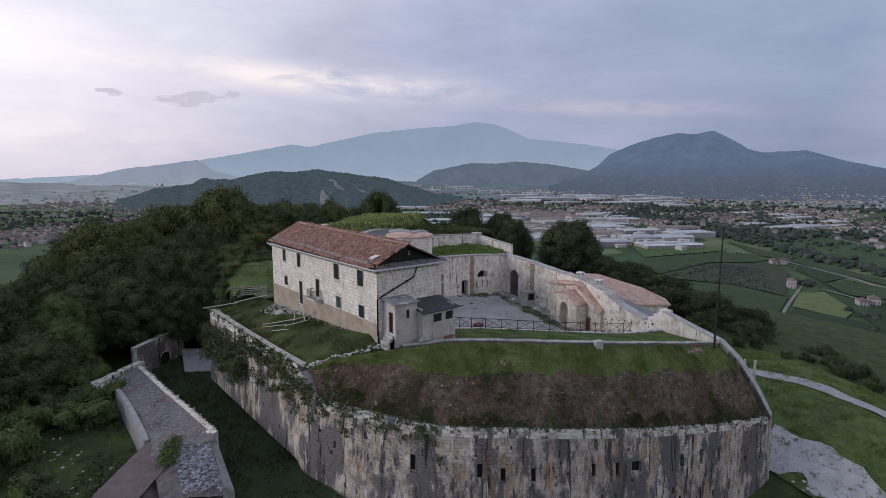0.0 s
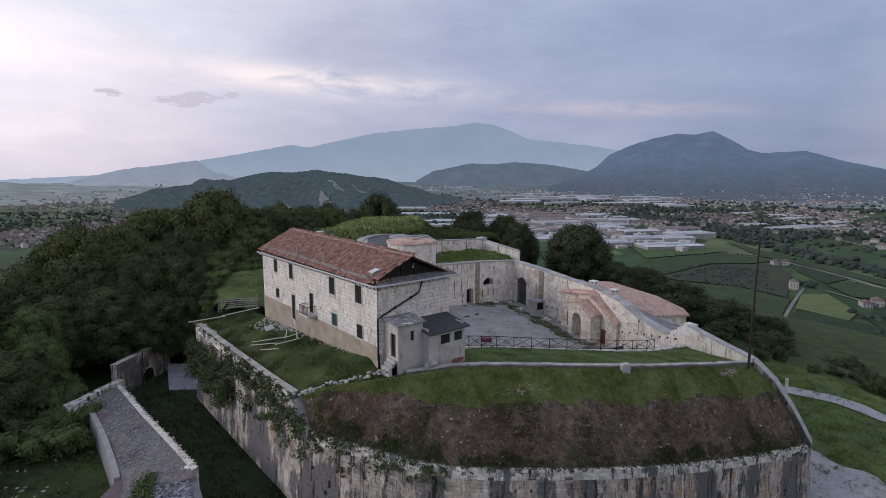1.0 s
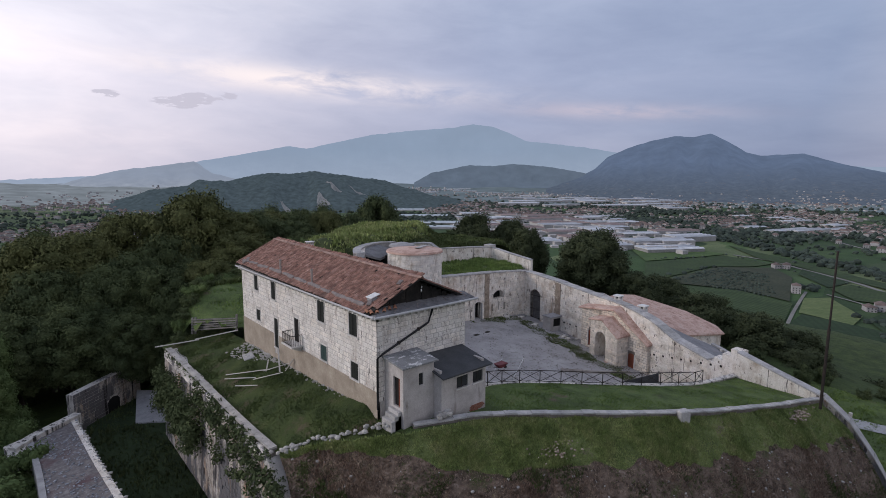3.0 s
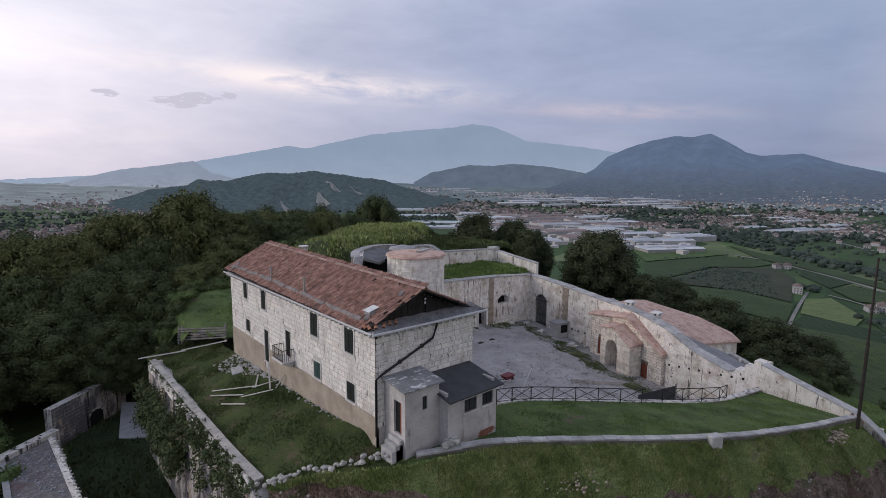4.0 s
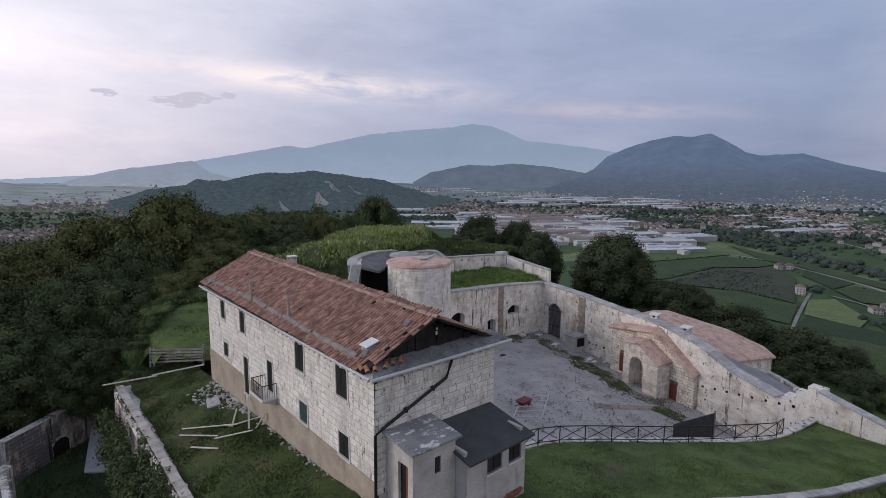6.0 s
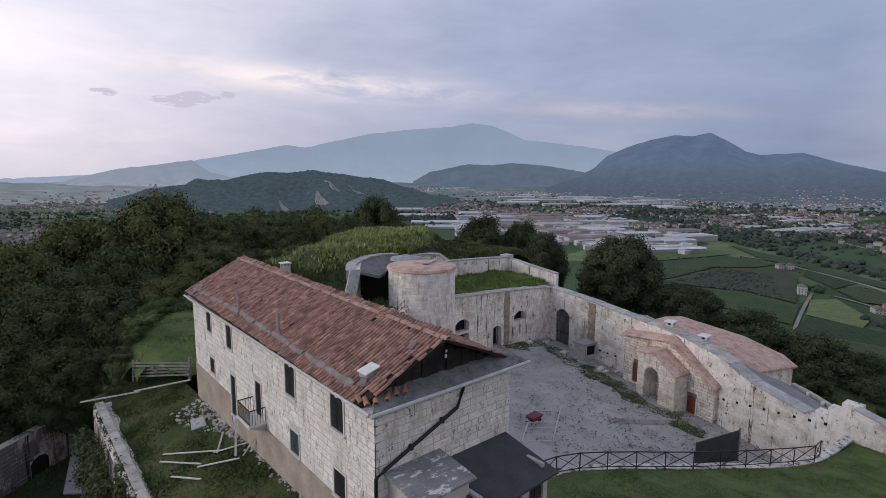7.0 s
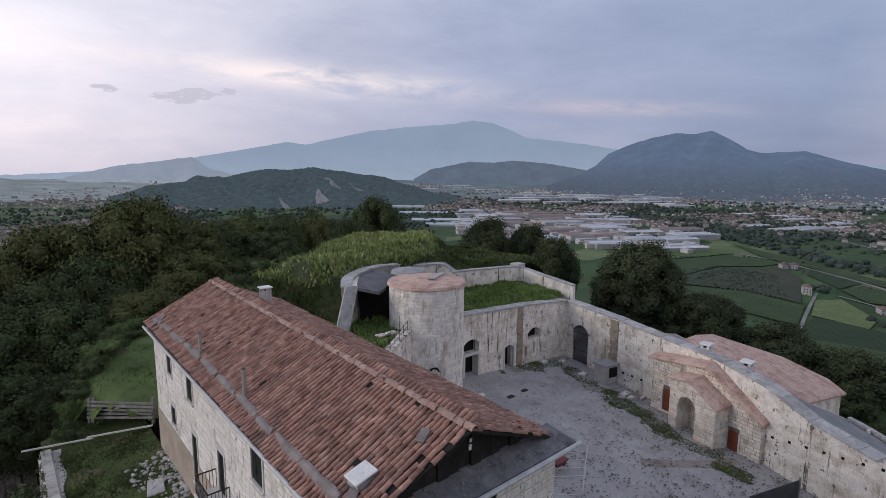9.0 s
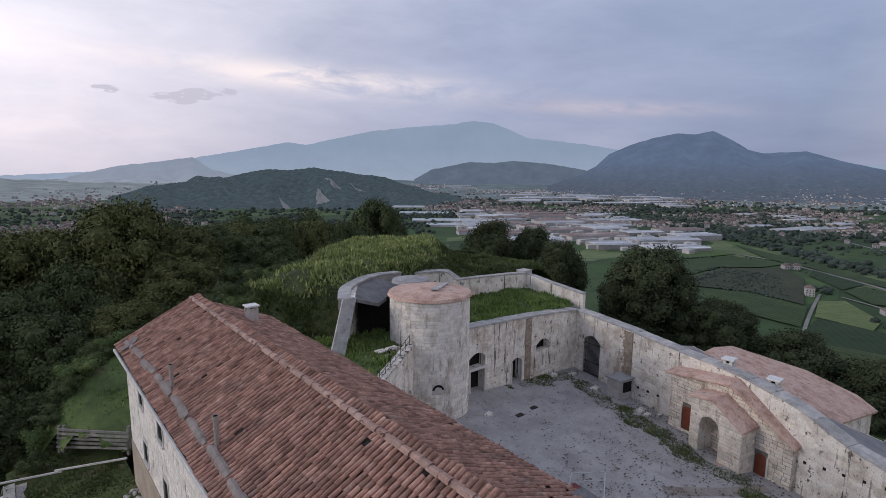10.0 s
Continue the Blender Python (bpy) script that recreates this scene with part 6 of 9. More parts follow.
def build_tower():
    tower = empty("round_tower", "round tower of pale coursed limestone with a flat cap", "tower")
    bm = bmesh.new()
    bmesh.ops.create_cone(bm, cap_ends=True, segments=64, radius1=TR - 0.04, radius2=TR - 0.04, depth=TTOP + 9, matrix=Matrix.Translation((*TC, (TTOP - 9) / 2)))
    part("core", bm, JOINT_PALE, tower)
    rng = random.Random(50)
    # the arc that faces the court and the south
    a0 = radians(150)

    def place(s, z, d):
        a = a0 + s / TR
        return (TC[0] + (TR + d) * math.cos(a), TC[1] + (TR + d) * math.sin(a), z)

    span = radians(230) * TR
    wa = radians(243) - a0
    holes = [(wa * TR - 0.58, wa * TR + 0.58, -3.2, -2.5)]
    rects = course_rects(span, -7.5, TTOP - 0.1, 0.31, 0.62, holes, rng)
    facing(rects, place, tower, TOWER_ONE, TOWER_REST, 0.004, 0.05, 0.035, lambda s, z: -z, "stone_block", 51)
    bm = bmesh.new()
    pts = [(0.52 * math.cos(q), -3.02 + 0.5 * math.sin(q)) for q in np.linspace(0, math.pi, 13)]
    bm.faces.new([bm.verts.new(place(wa * TR + s, z, -0.02)) for s, z in pts])
    # flat black face painted as the window's dark inside
    part("arched_window", bm, VOID, tower)
    bm = bmesh.new()
    bmesh.ops.create_cone(bm, cap_ends=True, segments=64, radius1=TR + 0.22, radius2=TR + 0.10, depth=0.24, matrix=Matrix.Translation((*TC, TTOP + 0.10)))
    bmesh.ops.create_cone(bm, cap_ends=True, segments=64, radius1=TR + 0.06, radius2=0.4, depth=0.38, matrix=Matrix.Translation((*TC, TTOP + 0.41)))
    part("cap", bm, PINK_CAP, tower, "round pinkish screed cap")
    bm = bmesh.new()
    for k in range(3):
        o = 0.22 * k
        beam(bm, (TC[0] - 0.8 + o, TC[1] - 1.2 - o * 0.5, TTOP + 0.62), (TC[0] + 2.4 + o, TC[1] + 0.9 - o * 0.5, TTOP + 0.50), 0.2, 0.1)
    part("loose_board", bm, COPING, tower, "grey boards lying on the cap")


build_tower()


def build_battery():
    bat = empty("battery_head", "pale stone gun battery set into the mound", "battery")
    # battered wing wall
    bm = bmesh.new()
    lo = [(13.7, 28.4), (14.7, 28.0), (20.0, 33.8), (18.6, 34.6)]
    hi = [(16.8, 30.3), (17.9, 30.2), (21.5, 35.6), (20.4, 36.2)]
    v0 = [bm.verts.new((x, y, -2.0)) for x, y in lo]
    v1 = [bm.verts.new((x, y, 4.85)) for x, y in hi]
    bm.faces.new(v0[::-1])
    bm.faces.new(v1)
    for k in range(4):
        bm.faces.new((v0[k], v0[(k + 1) % 4], v1[(k + 1) % 4], v1[k]))
    part("wing_wall", bm, PLASTER, bat)
    bm = bmesh.new()
    strip = [((13.6, 28.2, -2.0), (14.75, 27.8, -2.0)), ((16.75, 30.15, 4.95), (17.95, 30.0, 4.95))]
    a, b = strip
    q = [bm.verts.new(p) for p in (a[0], a[1], b[1], b[0])]
    w = [bm.verts.new(Vector(p) + Vector((0.05, 0.25, 0))) for p in (a[0], a[1], b[1], b[0])]
    bm.faces.new(q)
    bm.faces.new(w[::-1])
    for k in range(4):
        bm.faces.new((q[k], w[k], w[(k + 1) % 4], q[(k + 1) % 4]))
    part("batter_coping", bm, COPING, bat, "sloping coping of the wing wall")
    # solid black block painted as the vault's shade between wing wall and tower
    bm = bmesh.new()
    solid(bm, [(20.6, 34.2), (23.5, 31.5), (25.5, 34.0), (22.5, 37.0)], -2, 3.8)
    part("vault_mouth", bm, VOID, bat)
    # curved cornice over the mouth, a sloping soffit below it, a flat hood beside the tower
    curve = smoothed([(17.5, 30.4, 4.80, 3.9), (19.1, 33.0, 4.92, 3.9), (21.4, 35.0, 4.98, 3.9), (24.5, 36.8, 4.92, 3.9), (28.4, 37.9, 4.6, 0)], 0.9)
    bm = bmesh.new()
    ribbon(bm, curve, 0.95)
    part("head_wall", bm, HEAD_CEMENT, bat, "grey cement head over the battery mouth")
    bm = bmesh.new()
    coping(bm, [(x, y, z) for x, y, z, _ in curve], 1.0, 0.12, 1.2, 0.012, 0.10)
    part("head_coping", bm, COPING, bat, "pale curved coping of the battery head")
    bm = bmesh.new()
    for a, b, c, d in (((17.6, 31.4), (20.4, 34.5), (23.4, 32.9), (21.0, 31.2)), ((20.4, 34.5), (24.3, 36.9), (26.4, 34.4), (23.4, 32.9))):
        solid(bm, [a, d, c, b], [4.5, 3.4, 3.5, 4.5], [4.78, 3.7, 3.8, 4.8])
    part("soffit", bm, DULL_CEMENT, bat, "dark sloping cement soffit")
    bm = bmesh.new()
    bmesh.ops.create_cone(bm, cap_ends=True, segments=32, radius1=1.9, radius2=1.75, depth=0.28, matrix=Matrix.Translation((25.9, 32.9, 4.95)))
    bmesh.ops.create_cone(bm, cap_ends=True, segments=32, radius1=1.7, radius2=0.5, depth=0.3, matrix=Matrix.Translation((25.9, 32.9, 5.2)))
    part("hood", bm, CONCRETE, bat, "domed cement hood")
    line = smoothed([(24.0, 38.6, 4.15, 0), (28.0, 39.5, 4.0, 0), (32.0, 39.4, 3.85, 0), (35.3, 38.0, 3.75, 0), (36.3, 36.3, 2.4, -1)], 1.0)
    bm = bmesh.new()
    ribbon(bm, line, 1.2)
    part("rear_wall", bm, PLASTER, bat)
    bm = bmesh.new()
    coping(bm, [(x, y, z) for x, y, z, _ in line], 1.3, 0.16, 1.4, 0.01, 0.12)
    part("coping", bm, COPING, bat)
    # terrace over the north court rooms
    rows = []
    for i in range(14):
        y = 28.7 + i * 0.65
        rows.append([(x, y, 0.15 - 0.03 * (x - 28) + 0.11 * (y - 28.7) + 0.1 * hum(x, y, 0.6)) for x in np.linspace(27.2, 48.2, 36)])
    tagged(sheet(rows, "roof_terrace", GRASS, 0.05), "overgrown grass terrace above the court rooms", "grass", kind="structure")
    rp = empty("rear_parapet", "whitish parapet round the grass terrace", "wall", kind="structure")
    line = [(49.3, 28.1, 0.95, -9), (48.9, 32.5, 1.6, -9), (48.3, 37.0, 2.25, -9), (42, 37.3, 2.7, -5), (35.5, 37.2, 3.0, -5)]
    bm = bmesh.new()
    ribbon(bm, line, 0.6)
    part("wall_body", bm, PLASTER, rp)
    bm = bmesh.new()
    coping(bm, [(x, y, z) for x, y, z, _ in line], 0.7, 0.16, 1.5, 0.01, 0.1)
    part("coping", bm, COPING, rp)
    bm = bmesh.new()
    box(bm, 47.6, 36.5, 2.2, 49.2, 38.0, 2.75)
    part("corner_block", bevelled(bm, 0.05), COPING, rp)
    bm = bmesh.new()
    solid(bm, [(28.6, 28.9), (29.2, 28.9), (29.2, 33.5), (28.6, 33.5)], -1, [0.4, 0.4, 3.6, 3.6])
    part("sloping_fin", bm, PLASTER, rp, "sloping buttress beside the tower")
    # small terrace between house and tower, with an arched wall and stair rail
    small = empty("terrace_wall", "low arched terrace wall with an iron handrail", "wall", kind="structure")
    a, b = (12.2, 19.6), (21.2, 26.3)
    ln = (Vector(b) - Vector(a)).length
    wall_segment(small, a, b, 0.75, 0.95, -8, 0.7, [(ln - 1.9, ln - 0.35, -8, -2.6, 0.6)])
    bm = bmesh.new()
    coping(bm, [(a[0], a[1], 0.75), (b[0], b[1], 0.95)], 0.75, 0.12, 1.1)
    part("coping", bm, RIM_STONE, small)
    bm = bmesh.new()
    d = (Vector(b) - Vector(a)).normalized()
    for s in np.arange(3.5, ln + 0.1, 1.25):
        p = Vector(a) + d * s
        beam(bm, (p.x - 0.15, p.y + 0.2, 0.8), (p.x - 0.15, p.y + 0.2, 1.9), 0.035)
    p, q = Vector(a) + d * 3.5, Vector(a) + d * ln
    beam(bm, (p.x - 0.15, p.y + 0.2, 1.3), (q.x - 0.15, q.y + 0.2, 1.9), 0.03)
    beam(bm, (p.x - 0.15, p.y + 0.2, 1.0), (q.x - 0.15, q.y + 0.2, 1.4), 0.025)
    part("handrail", bm, IRON, small)
    rows = []
    for i in range(10):
        t = i / 9
        p, q = Vector((11.5, 20.2)).lerp(Vector((14.2, 33)), t), Vector((21.3, 26.6)).lerp(Vector((24, 33)), t)
        rows.append([(*p.lerp(q, u), 0.35 + 0.5 * t * (1 - u) + 0.08 * hum(u * 9, t * 9, 0.9)) for u in np.linspace(0, 1, 14)])
    tagged(sheet(rows, "small_terrace", GRASS, 0.05), "grass terrace between house and tower", "grass", kind="structure")
    for k, (x, y, w) in enumerate(((19.2, 26.4, 0.8), (19.9, 27.0, 0.6), (18.7, 27.1, 0.7), (19.4, 26.8, 0.5))):
        bm = bmesh.new()
        z = 0.55 + 0.13 * k
        solid(bm, [(x - w, y - 0.35), (x + w, y - 0.25), (x + w * 0.9, y + 0.35), (x - w, y + 0.3)], z, z + 0.13)
        tagged(part("stone_slab", bevelled(bm, 0.02), RIM_STONE), "pale stone slab stacked on the grass", "stone", "stacked slabs")


build_battery()

# ---- the great mound ----
BATTERY = ([14.0, 16.6, 18.6, 21.2, 24.5, 28.5, 32.0, 35.5, 36.6, 48.0], [27.6, 30.4, 33.2, 35.6, 37.6, 38.8, 39.4, 38.6, 37.8, 37.5])
BATTERY_TOP = (BATTERY[0], [3.6, 4.4, 4.6, 4.7, 4.65, 4.2, 3.8, 3.6, 2.9, 2.3])


def mound_z(x, y):
    z = -2.2 + 3.6 * math.exp(-(((x - 3) / 14) ** 2) - (((y - 37) / 11) ** 2))
    u, v = (x - 34) * 0.758 - (y - 49.5) * 0.652, (x - 34) * 0.652 + (y - 49.5) * 0.758
    # a flat-topped earthwork: steep to the battery, easy to the west, a step lower to the east
    crown = smooth(-21, -5.5, u) * (1 - 0.36 * smooth(5.0, 10, u)) * smooth(-25.5, -18.5, v) * smooth(26, 13, v)
    z += (7.3 + 0.5 * math.exp(-((v / 9) ** 2)) + 0.05 * max(-8, min(u, 6))) * crown
    z += 1.6 * math.exp(-(((x - 16) / 6) ** 2) - (((y - 39) / 7) ** 2)) * (1 - crown)
    if x > 14:
        z = min(z, float(np.interp(x, *BATTERY_TOP)) + 0.4 * max(0.0, y - float(np.interp(x, *BATTERY)) - 0.6))
    z -= 9 * smooth(66, 80, y) + 9 * smooth(52, 64, x) + 2.5 * smooth(-1.5, -4.5, x) * smooth(46, 38, y) + 14 * smooth(-5, -10, x)
    return z + 0.28 * hum(x, y, 0.35) + 0.14 * hum(x, y, 1.1)


def bank_edge(y):
    """The foot of the bank along the moat."""
    return -5.3 + 0.74 * (min(y, 36.8) - 30.6) + 0.36 * max(0, y - 36.8)


def build_mound():
    verts, faces, index = [], [], {}
    xs, ys = np.arange(-11, 62, 0.9), np.arange(24.5, 80, 0.9)

    def keep(x, y):
        if x < bank_edge(y):
            return False
        if x > 7.6 and y < 27.5 + 0.6 * max(0, 14 - x):
            return x < 15 and y > 24.6
        if x > 14.5 and y < float(np.interp(x, *BATTERY)) + 0.1:
            return False
        return True

    for i, x in enumerate(xs):
        for j, y in enumerate(ys):
            index[i, j] = len(verts)
            verts.append((x, y, mound_z(x, y)))
    for i in range(len(xs) - 1):
        for j in range(len(ys) - 1):
            x, y = xs[i] + 0.45, ys[j] + 0.45
            if keep(x, y) and x > -5.6 + 0.35 * max(0, y - 34) and not (x < 0.5 and y < 26.6 - x * 1.45) and not (0 < x < 7.6 and y < 24.8):
                faces.append((index[i, j], index[i + 1, j], index[i + 1, j + 1], index[i, j + 1]))
    ob = raw("mound", verts, faces, MOUND_SOIL)
    ob.data.materials.append(GRASS)
    for p in ob.data.polygons:
        x, y, _ = p.center
        p.material_index = int(x < 8.0 and y < 40 + 3 * hum(x, y, 0.4, 2.0))
    for p in ob.data.polygons:
        p.use_smooth = True
    tagged(ob, "tall grassy earthwork mound behind the house", "mound", kind="structure")


build_mound()

# ---- fence, mast and clutter ----
def build_fence():
    line = resample([(8.6, 0.3, -0.95), (14.2, 0.4, -2.2), (21.9, -4.0, -3.05), (28.7, -7.4, -3.7), (30.8, -7.4, -4.05)], 14)
    kerb = empty("fence_kerb", "pale stone kerb under the fence", "kerb", kind="structure")
    bm = bmesh.new()
    coping(bm, [tuple(p + np.array([0, 0, -0.05])) for p in resample([(7.6, 0.4, -0.9), (14.2, 0.5, -2.3), (21.9, -3.9, -3.15), (28.7, -7.3, -3.9), (38.2, -8.0, -5.2)], 26)], 0.5, 0.14, 1.3, 0.015)
    part("kerb_stone", bm, RIM_STONE, kerb)
    bm = bmesh.new()
    ribbon(bm, [(x, y + 0.25, z, -11) for x, y, z in resample([(7.6, 0.4, -1.0), (14.2, 0.5, -2.4), (21.9, -3.9, -3.25), (28.7, -7.3, -4.0), (38.2, -8.0, -5.3)], 26)], 0.4)
    part("retaining_wall", bm, PLASTER, kerb)
    fence = empty("court_fence", "black iron fence with crossed braces", "fence")
    for p in line:
        bm = bmesh.new()
        beam(bm, (p[0], p[1], p[2] - 0.1), (p[0], p[1], p[2] + 1.12), 0.05)
        part("post", bm, IRON, fence)
    for p, q in zip(line, line[1:]):
        bm = bmesh.new()
        up = np.array([0, 0, 1.08])
        lo = np.array([0, 0, 0.15])
        beam(bm, p + up, q + up, 0.05)
        beam(bm, p + lo, q + lo, 0.04)
        part("rail", bm, IRON, fence)
        bm = bmesh.new()
        beam(bm, p + lo, q + up, 0.035)
        beam(bm, p + up, q + lo, 0.035)
        part("cross_brace", bm, IRON, fence)
    mast = empty("antenna_mast", "thin dark mast standing on the kerb wall", "mast")
    bm = bmesh.new()
    tube(bm, [(33.3, -15.9, -4.4), (33.3, -15.9, 2.5)], 0.12, 8)
    part("pole", bm, IRON, mast)
    bm = bmesh.new()
    tube(bm, [(33.3, -15.9, 2.5), (33.3, -15.9, 8.9)], 0.085, 6)
    part("upper_rod", bm, IRON, mast)
    # dark panel leaning at the portal side
    panel = empty("sheet_panel", "black sheet panel standing at the fence end", "panel")
    bm = bmesh.new()
    solid(bm, [(31.7, 0.9), (35.7, -0.9), (35.7, -0.83), (31.7, 0.97)], -9.2, [-6.95, -6.5, -6.5, -6.95])
    part("sheet", bm, FELT, panel)
    bm = bmesh.new()
    beam(bm, (35.75, -0.9, -9.3), (35.75, -0.9, -6.3), 0.14)
    part("post", bm, WOOD_GREY, panel)
    # scaffold frame and a red barrow in the court
    fr = empty("scaffold_frame", "pale tubular scaffold frame lying in the court", "frame")
    o = Vector((20.3, 9.9, court_z(22.5, 11)))
    ux, uy = Vector((0.805, -0.59, 0)), Vector((0.86, 0.51, 0))

    def P(u, v, z):
        return o + ux * u + uy * v + Vector((0, 0, z))

    for u in (0, 2.6):
        bm = bmesh.new()
        tube(bm, [P(u, 0, 0.45), P(u, 6.8, 0.45)], 0.05, 6)
        part("side_tube", bm, ZINC, fr)
    for v in (0, 1.1, 2.3, 3.4, 4.5, 5.7, 6.8):
        bm = bmesh.new()
        tube(bm, [P(0, v, 0.45), P(2.6, v, 0.45)], 0.04, 6)
        part("cross_bar", bm, ZINC, fr)
    for u, v in ((0, 0), (2.6, 0), (0, 6.8), (2.6, 6.8)):
        bm = bmesh.new()
        tube(bm, [P(u, v, -0.1), P(u, v, 0.75)], 0.045, 6)
        part("leg", bm, ZINC, fr)
    bar = empty("wheelbarrow", "dark red wheelbarrow tipped beside the frame", "wheelbarrow")
    bm = bmesh.new()
    c = P(0.4, 4.0, 0)
    lo = [(c.x - 0.35, c.y - 0.25), (c.x + 0.4, c.y - 0.3), (c.x + 0.4, c.y + 0.3), (c.x - 0.35, c.y + 0.25)]
    v0 = [bm.verts.new((x, y, c.z + 0.4)) for x, y in lo]
    v1 = [bm.verts.new((c.x + (x - c.x) * 1.9, c.y + (y - c.y) * 1.7, c.z + 0.85)) for x, y in lo]
    bm.faces.new(v0[::-1])
    bm.faces.new(v1)
    for k in range(4):
        bm.faces.new((v0[k], v0[(k + 1) % 4], v1[(k + 1) % 4], v1[k]))
    part("tray", bm, RED_CLOTH, bar)
    bm = bmesh.new()
    tube(bm, [(c.x - 1.2, c.y, c.z + 0.6), (c.x, c.y, c.z + 0.4), (c.x + 0.8, c.y, c.z + 0.2)], 0.03, 6)
    tube(bm, [(c.x - 0.3, c.y, c.z), (c.x - 0.3, c.y, c.z + 0.4)], 0.03, 6)
    part("frame", bm, IRON, bar)
    bm = bmesh.new()
    bmesh.ops.create_cone(bm, cap_ends=True, segments=16, radius1=0.2, radius2=0.2, depth=0.08, matrix=Matrix.Translation((c.x + 0.85, c.y, c.z + 0.2)) @ Matrix.Rotation(radians(90), 4, "X"))
    part("wheel", bm, IRON, bar)


build_fence()


def lawn_w(x, y):
    """Height of the west lawn at a place."""
    t = min(max((x + 5.4) / 5.4, 0), 1)
    e = np.interp(y, [3.8, 9, 20, 33], [-2.9, -3.1, -3.3, -3.3])
    i = np.interp(y, [4, 9, 20, 33], [-0.5, -0.85, -1.3, -2.0])
    return float(e + (i - e) * t)


def build_west_clutter():
    rng = random.Random(17)
    for a, b in (((-3.6, 18.3), (-1.2, 14.4)), ((-3.9, 17.7), (-2.4, 14.6)), ((-2.6, 14.6), (-0.9, 12.6)), ((-3.8, 15.4), (-2.8, 13.2)), ((-1.5, 14.6), (-0.6, 16.3)), ((-1.6, 14.9), (0.0, 13.4))):
        bm = bmesh.new()
        za, zb = lawn_w(*a) + 0.14, lawn_w(*b) + 0.18
        beam(bm, (*a, za), (*b, zb), 0.10, 0.05)
        tagged(part("plank", bm, PALE_WOOD), "bleached timber plank lying on the grass", "plank", "fallen planks")
    for a, b, c in (((-0.9, 13.2), (-0.15, 15.2), 1.1), ((-0.6, 12.8), (-0.15, 12.2), 0.9)):
        bm = bmesh.new()
        beam(bm, (*a, lawn_w(*a) + 0.05), (*b, lawn_w(*b) + c), 0.12, 0.06)
        tagged(part("plank", bm, PALE_WOOD), "bleached timber plank leaning on the house", "plank", "fallen planks")
    # long pale barrier poles from the parapet to the house
    for a, b in (((-6.6, 30.5, -2.5), (-3.0, 28.4, -1.95)), ((-3.3, 28.7, -1.93), (-0.15, 25.2, -0.75))):
        bm = bmesh.new()
        beam(bm, a, b, 0.09)
        tagged(part("barrier_pole", bm, PALE_WOOD), "long pale timber pole laid as a barrier", "pole", "barrier poles")
    # ladder-like timber fence holding back the bank
    fence = empty("timber_retaining_fence", "silvered timber rails holding back the bank", "fence")
    a, b = Vector((-2.9, 31.2, -1.75)), Vector((0.2, 26.4, -0.9))
    for t in (0.0, 0.07, 0.98):
        p = a.lerp(b, t)
        bm = bmesh.new()
        beam(bm, (p.x, p.y, p.z - 0.3), (p.x + 0.12, p.y + 0.08, p.z + 1.45), 0.16)
        part("post", bm, WOOD_GREY, fence)
    for k in range(5):
        bm = bmesh.new()
        z = 0.18 + 0.27 * k
        lean = Vector((0.03 * k - 0.12, 0.02 * k - 0.10, z))
        beam(bm, a + lean + Vector((0, 0, 0.05 * math.sin(3.1 * k))), b + lean + Vector((0, 0, -0.05 * k)), 0.09, 0.13)
        part("rail", bm, WOOD_GREY, fence)
    # rubble along the foot of the west wall
    bm = bmesh.new()
    for _ in range(300):
        y = rng.uniform(1, 23.0) if rng.random() < 0.45 else rng.uniform(15.5, 23.0)
        wide = 0.32 + 1.6 * smooth(15, 21, y)
        x = -rng.random() ** 1.6 * wide - 0.05
        rock(bm, (x, y, lawn_w(x, y) + 0.03), rng.uniform(0.04, 0.13 if y < 15 else 0.17), rng)
    tagged(part("wall_foot_rubble", bm, ROCK), "white rubble along the foot of the house", "rubble", kind="stuff")
    bm = bmesh.new()
    solid(bm, [(-1.7, 19.2), (-0.9, 18.6), (-0.7, 20.0), (-1.4, 20.6)], [lawn_w(-1.7, 19.2) - 0.2, -1.9, -2.0, -2.3], [lawn_w(-1.7, 19.2) + 0.05, lawn_w(-0.9, 18.6) + 0.07, lawn_w(-0.7, 20.0) + 0.09, lawn_w(-1.4, 20.6) + 0.05])
    tagged(part("broken_slab", bevelled(bm, 0.04), CONCRETE), "broken grey slab by the house wall", "slab")


build_west_clutter()


def build_court_path():
    """A worn tan way from the south door across the gravel."""
    line = smoothed([(40.2, 4.9, 0), (39.0, 5.5, 0), (37.2, 6.2, 0), (35.6, 7.1, 0), (33.8, 8.1, 0), (32.0, 9.3, 0)], 0.5)
    side = offset_line(line, 1.0)
    rows = [[(p[0] + (q[0] - p[0]) * u, p[1] + (q[1] - p[1]) * u, court_z(p[0] + (q[0] - p[0]) * u, p[1] + (q[1] - p[1]) * u) + 0.03) for p, q in zip(line, side)] for u in (0, 0.33, 0.67, 1.0)]
    rows = [[(x, y, z + 0.05 * hum(x, y, 0.4) + 0.03 * (hum(x, y, 0.5) + 0.6 * hum(x, y, 1.7))) for x, y, z in row] for row in rows]
    tagged(sheet(rows, "court_path", COURT_PATH, 0.0), "worn tan path across the gravel", "path", kind="structure")


build_court_path()

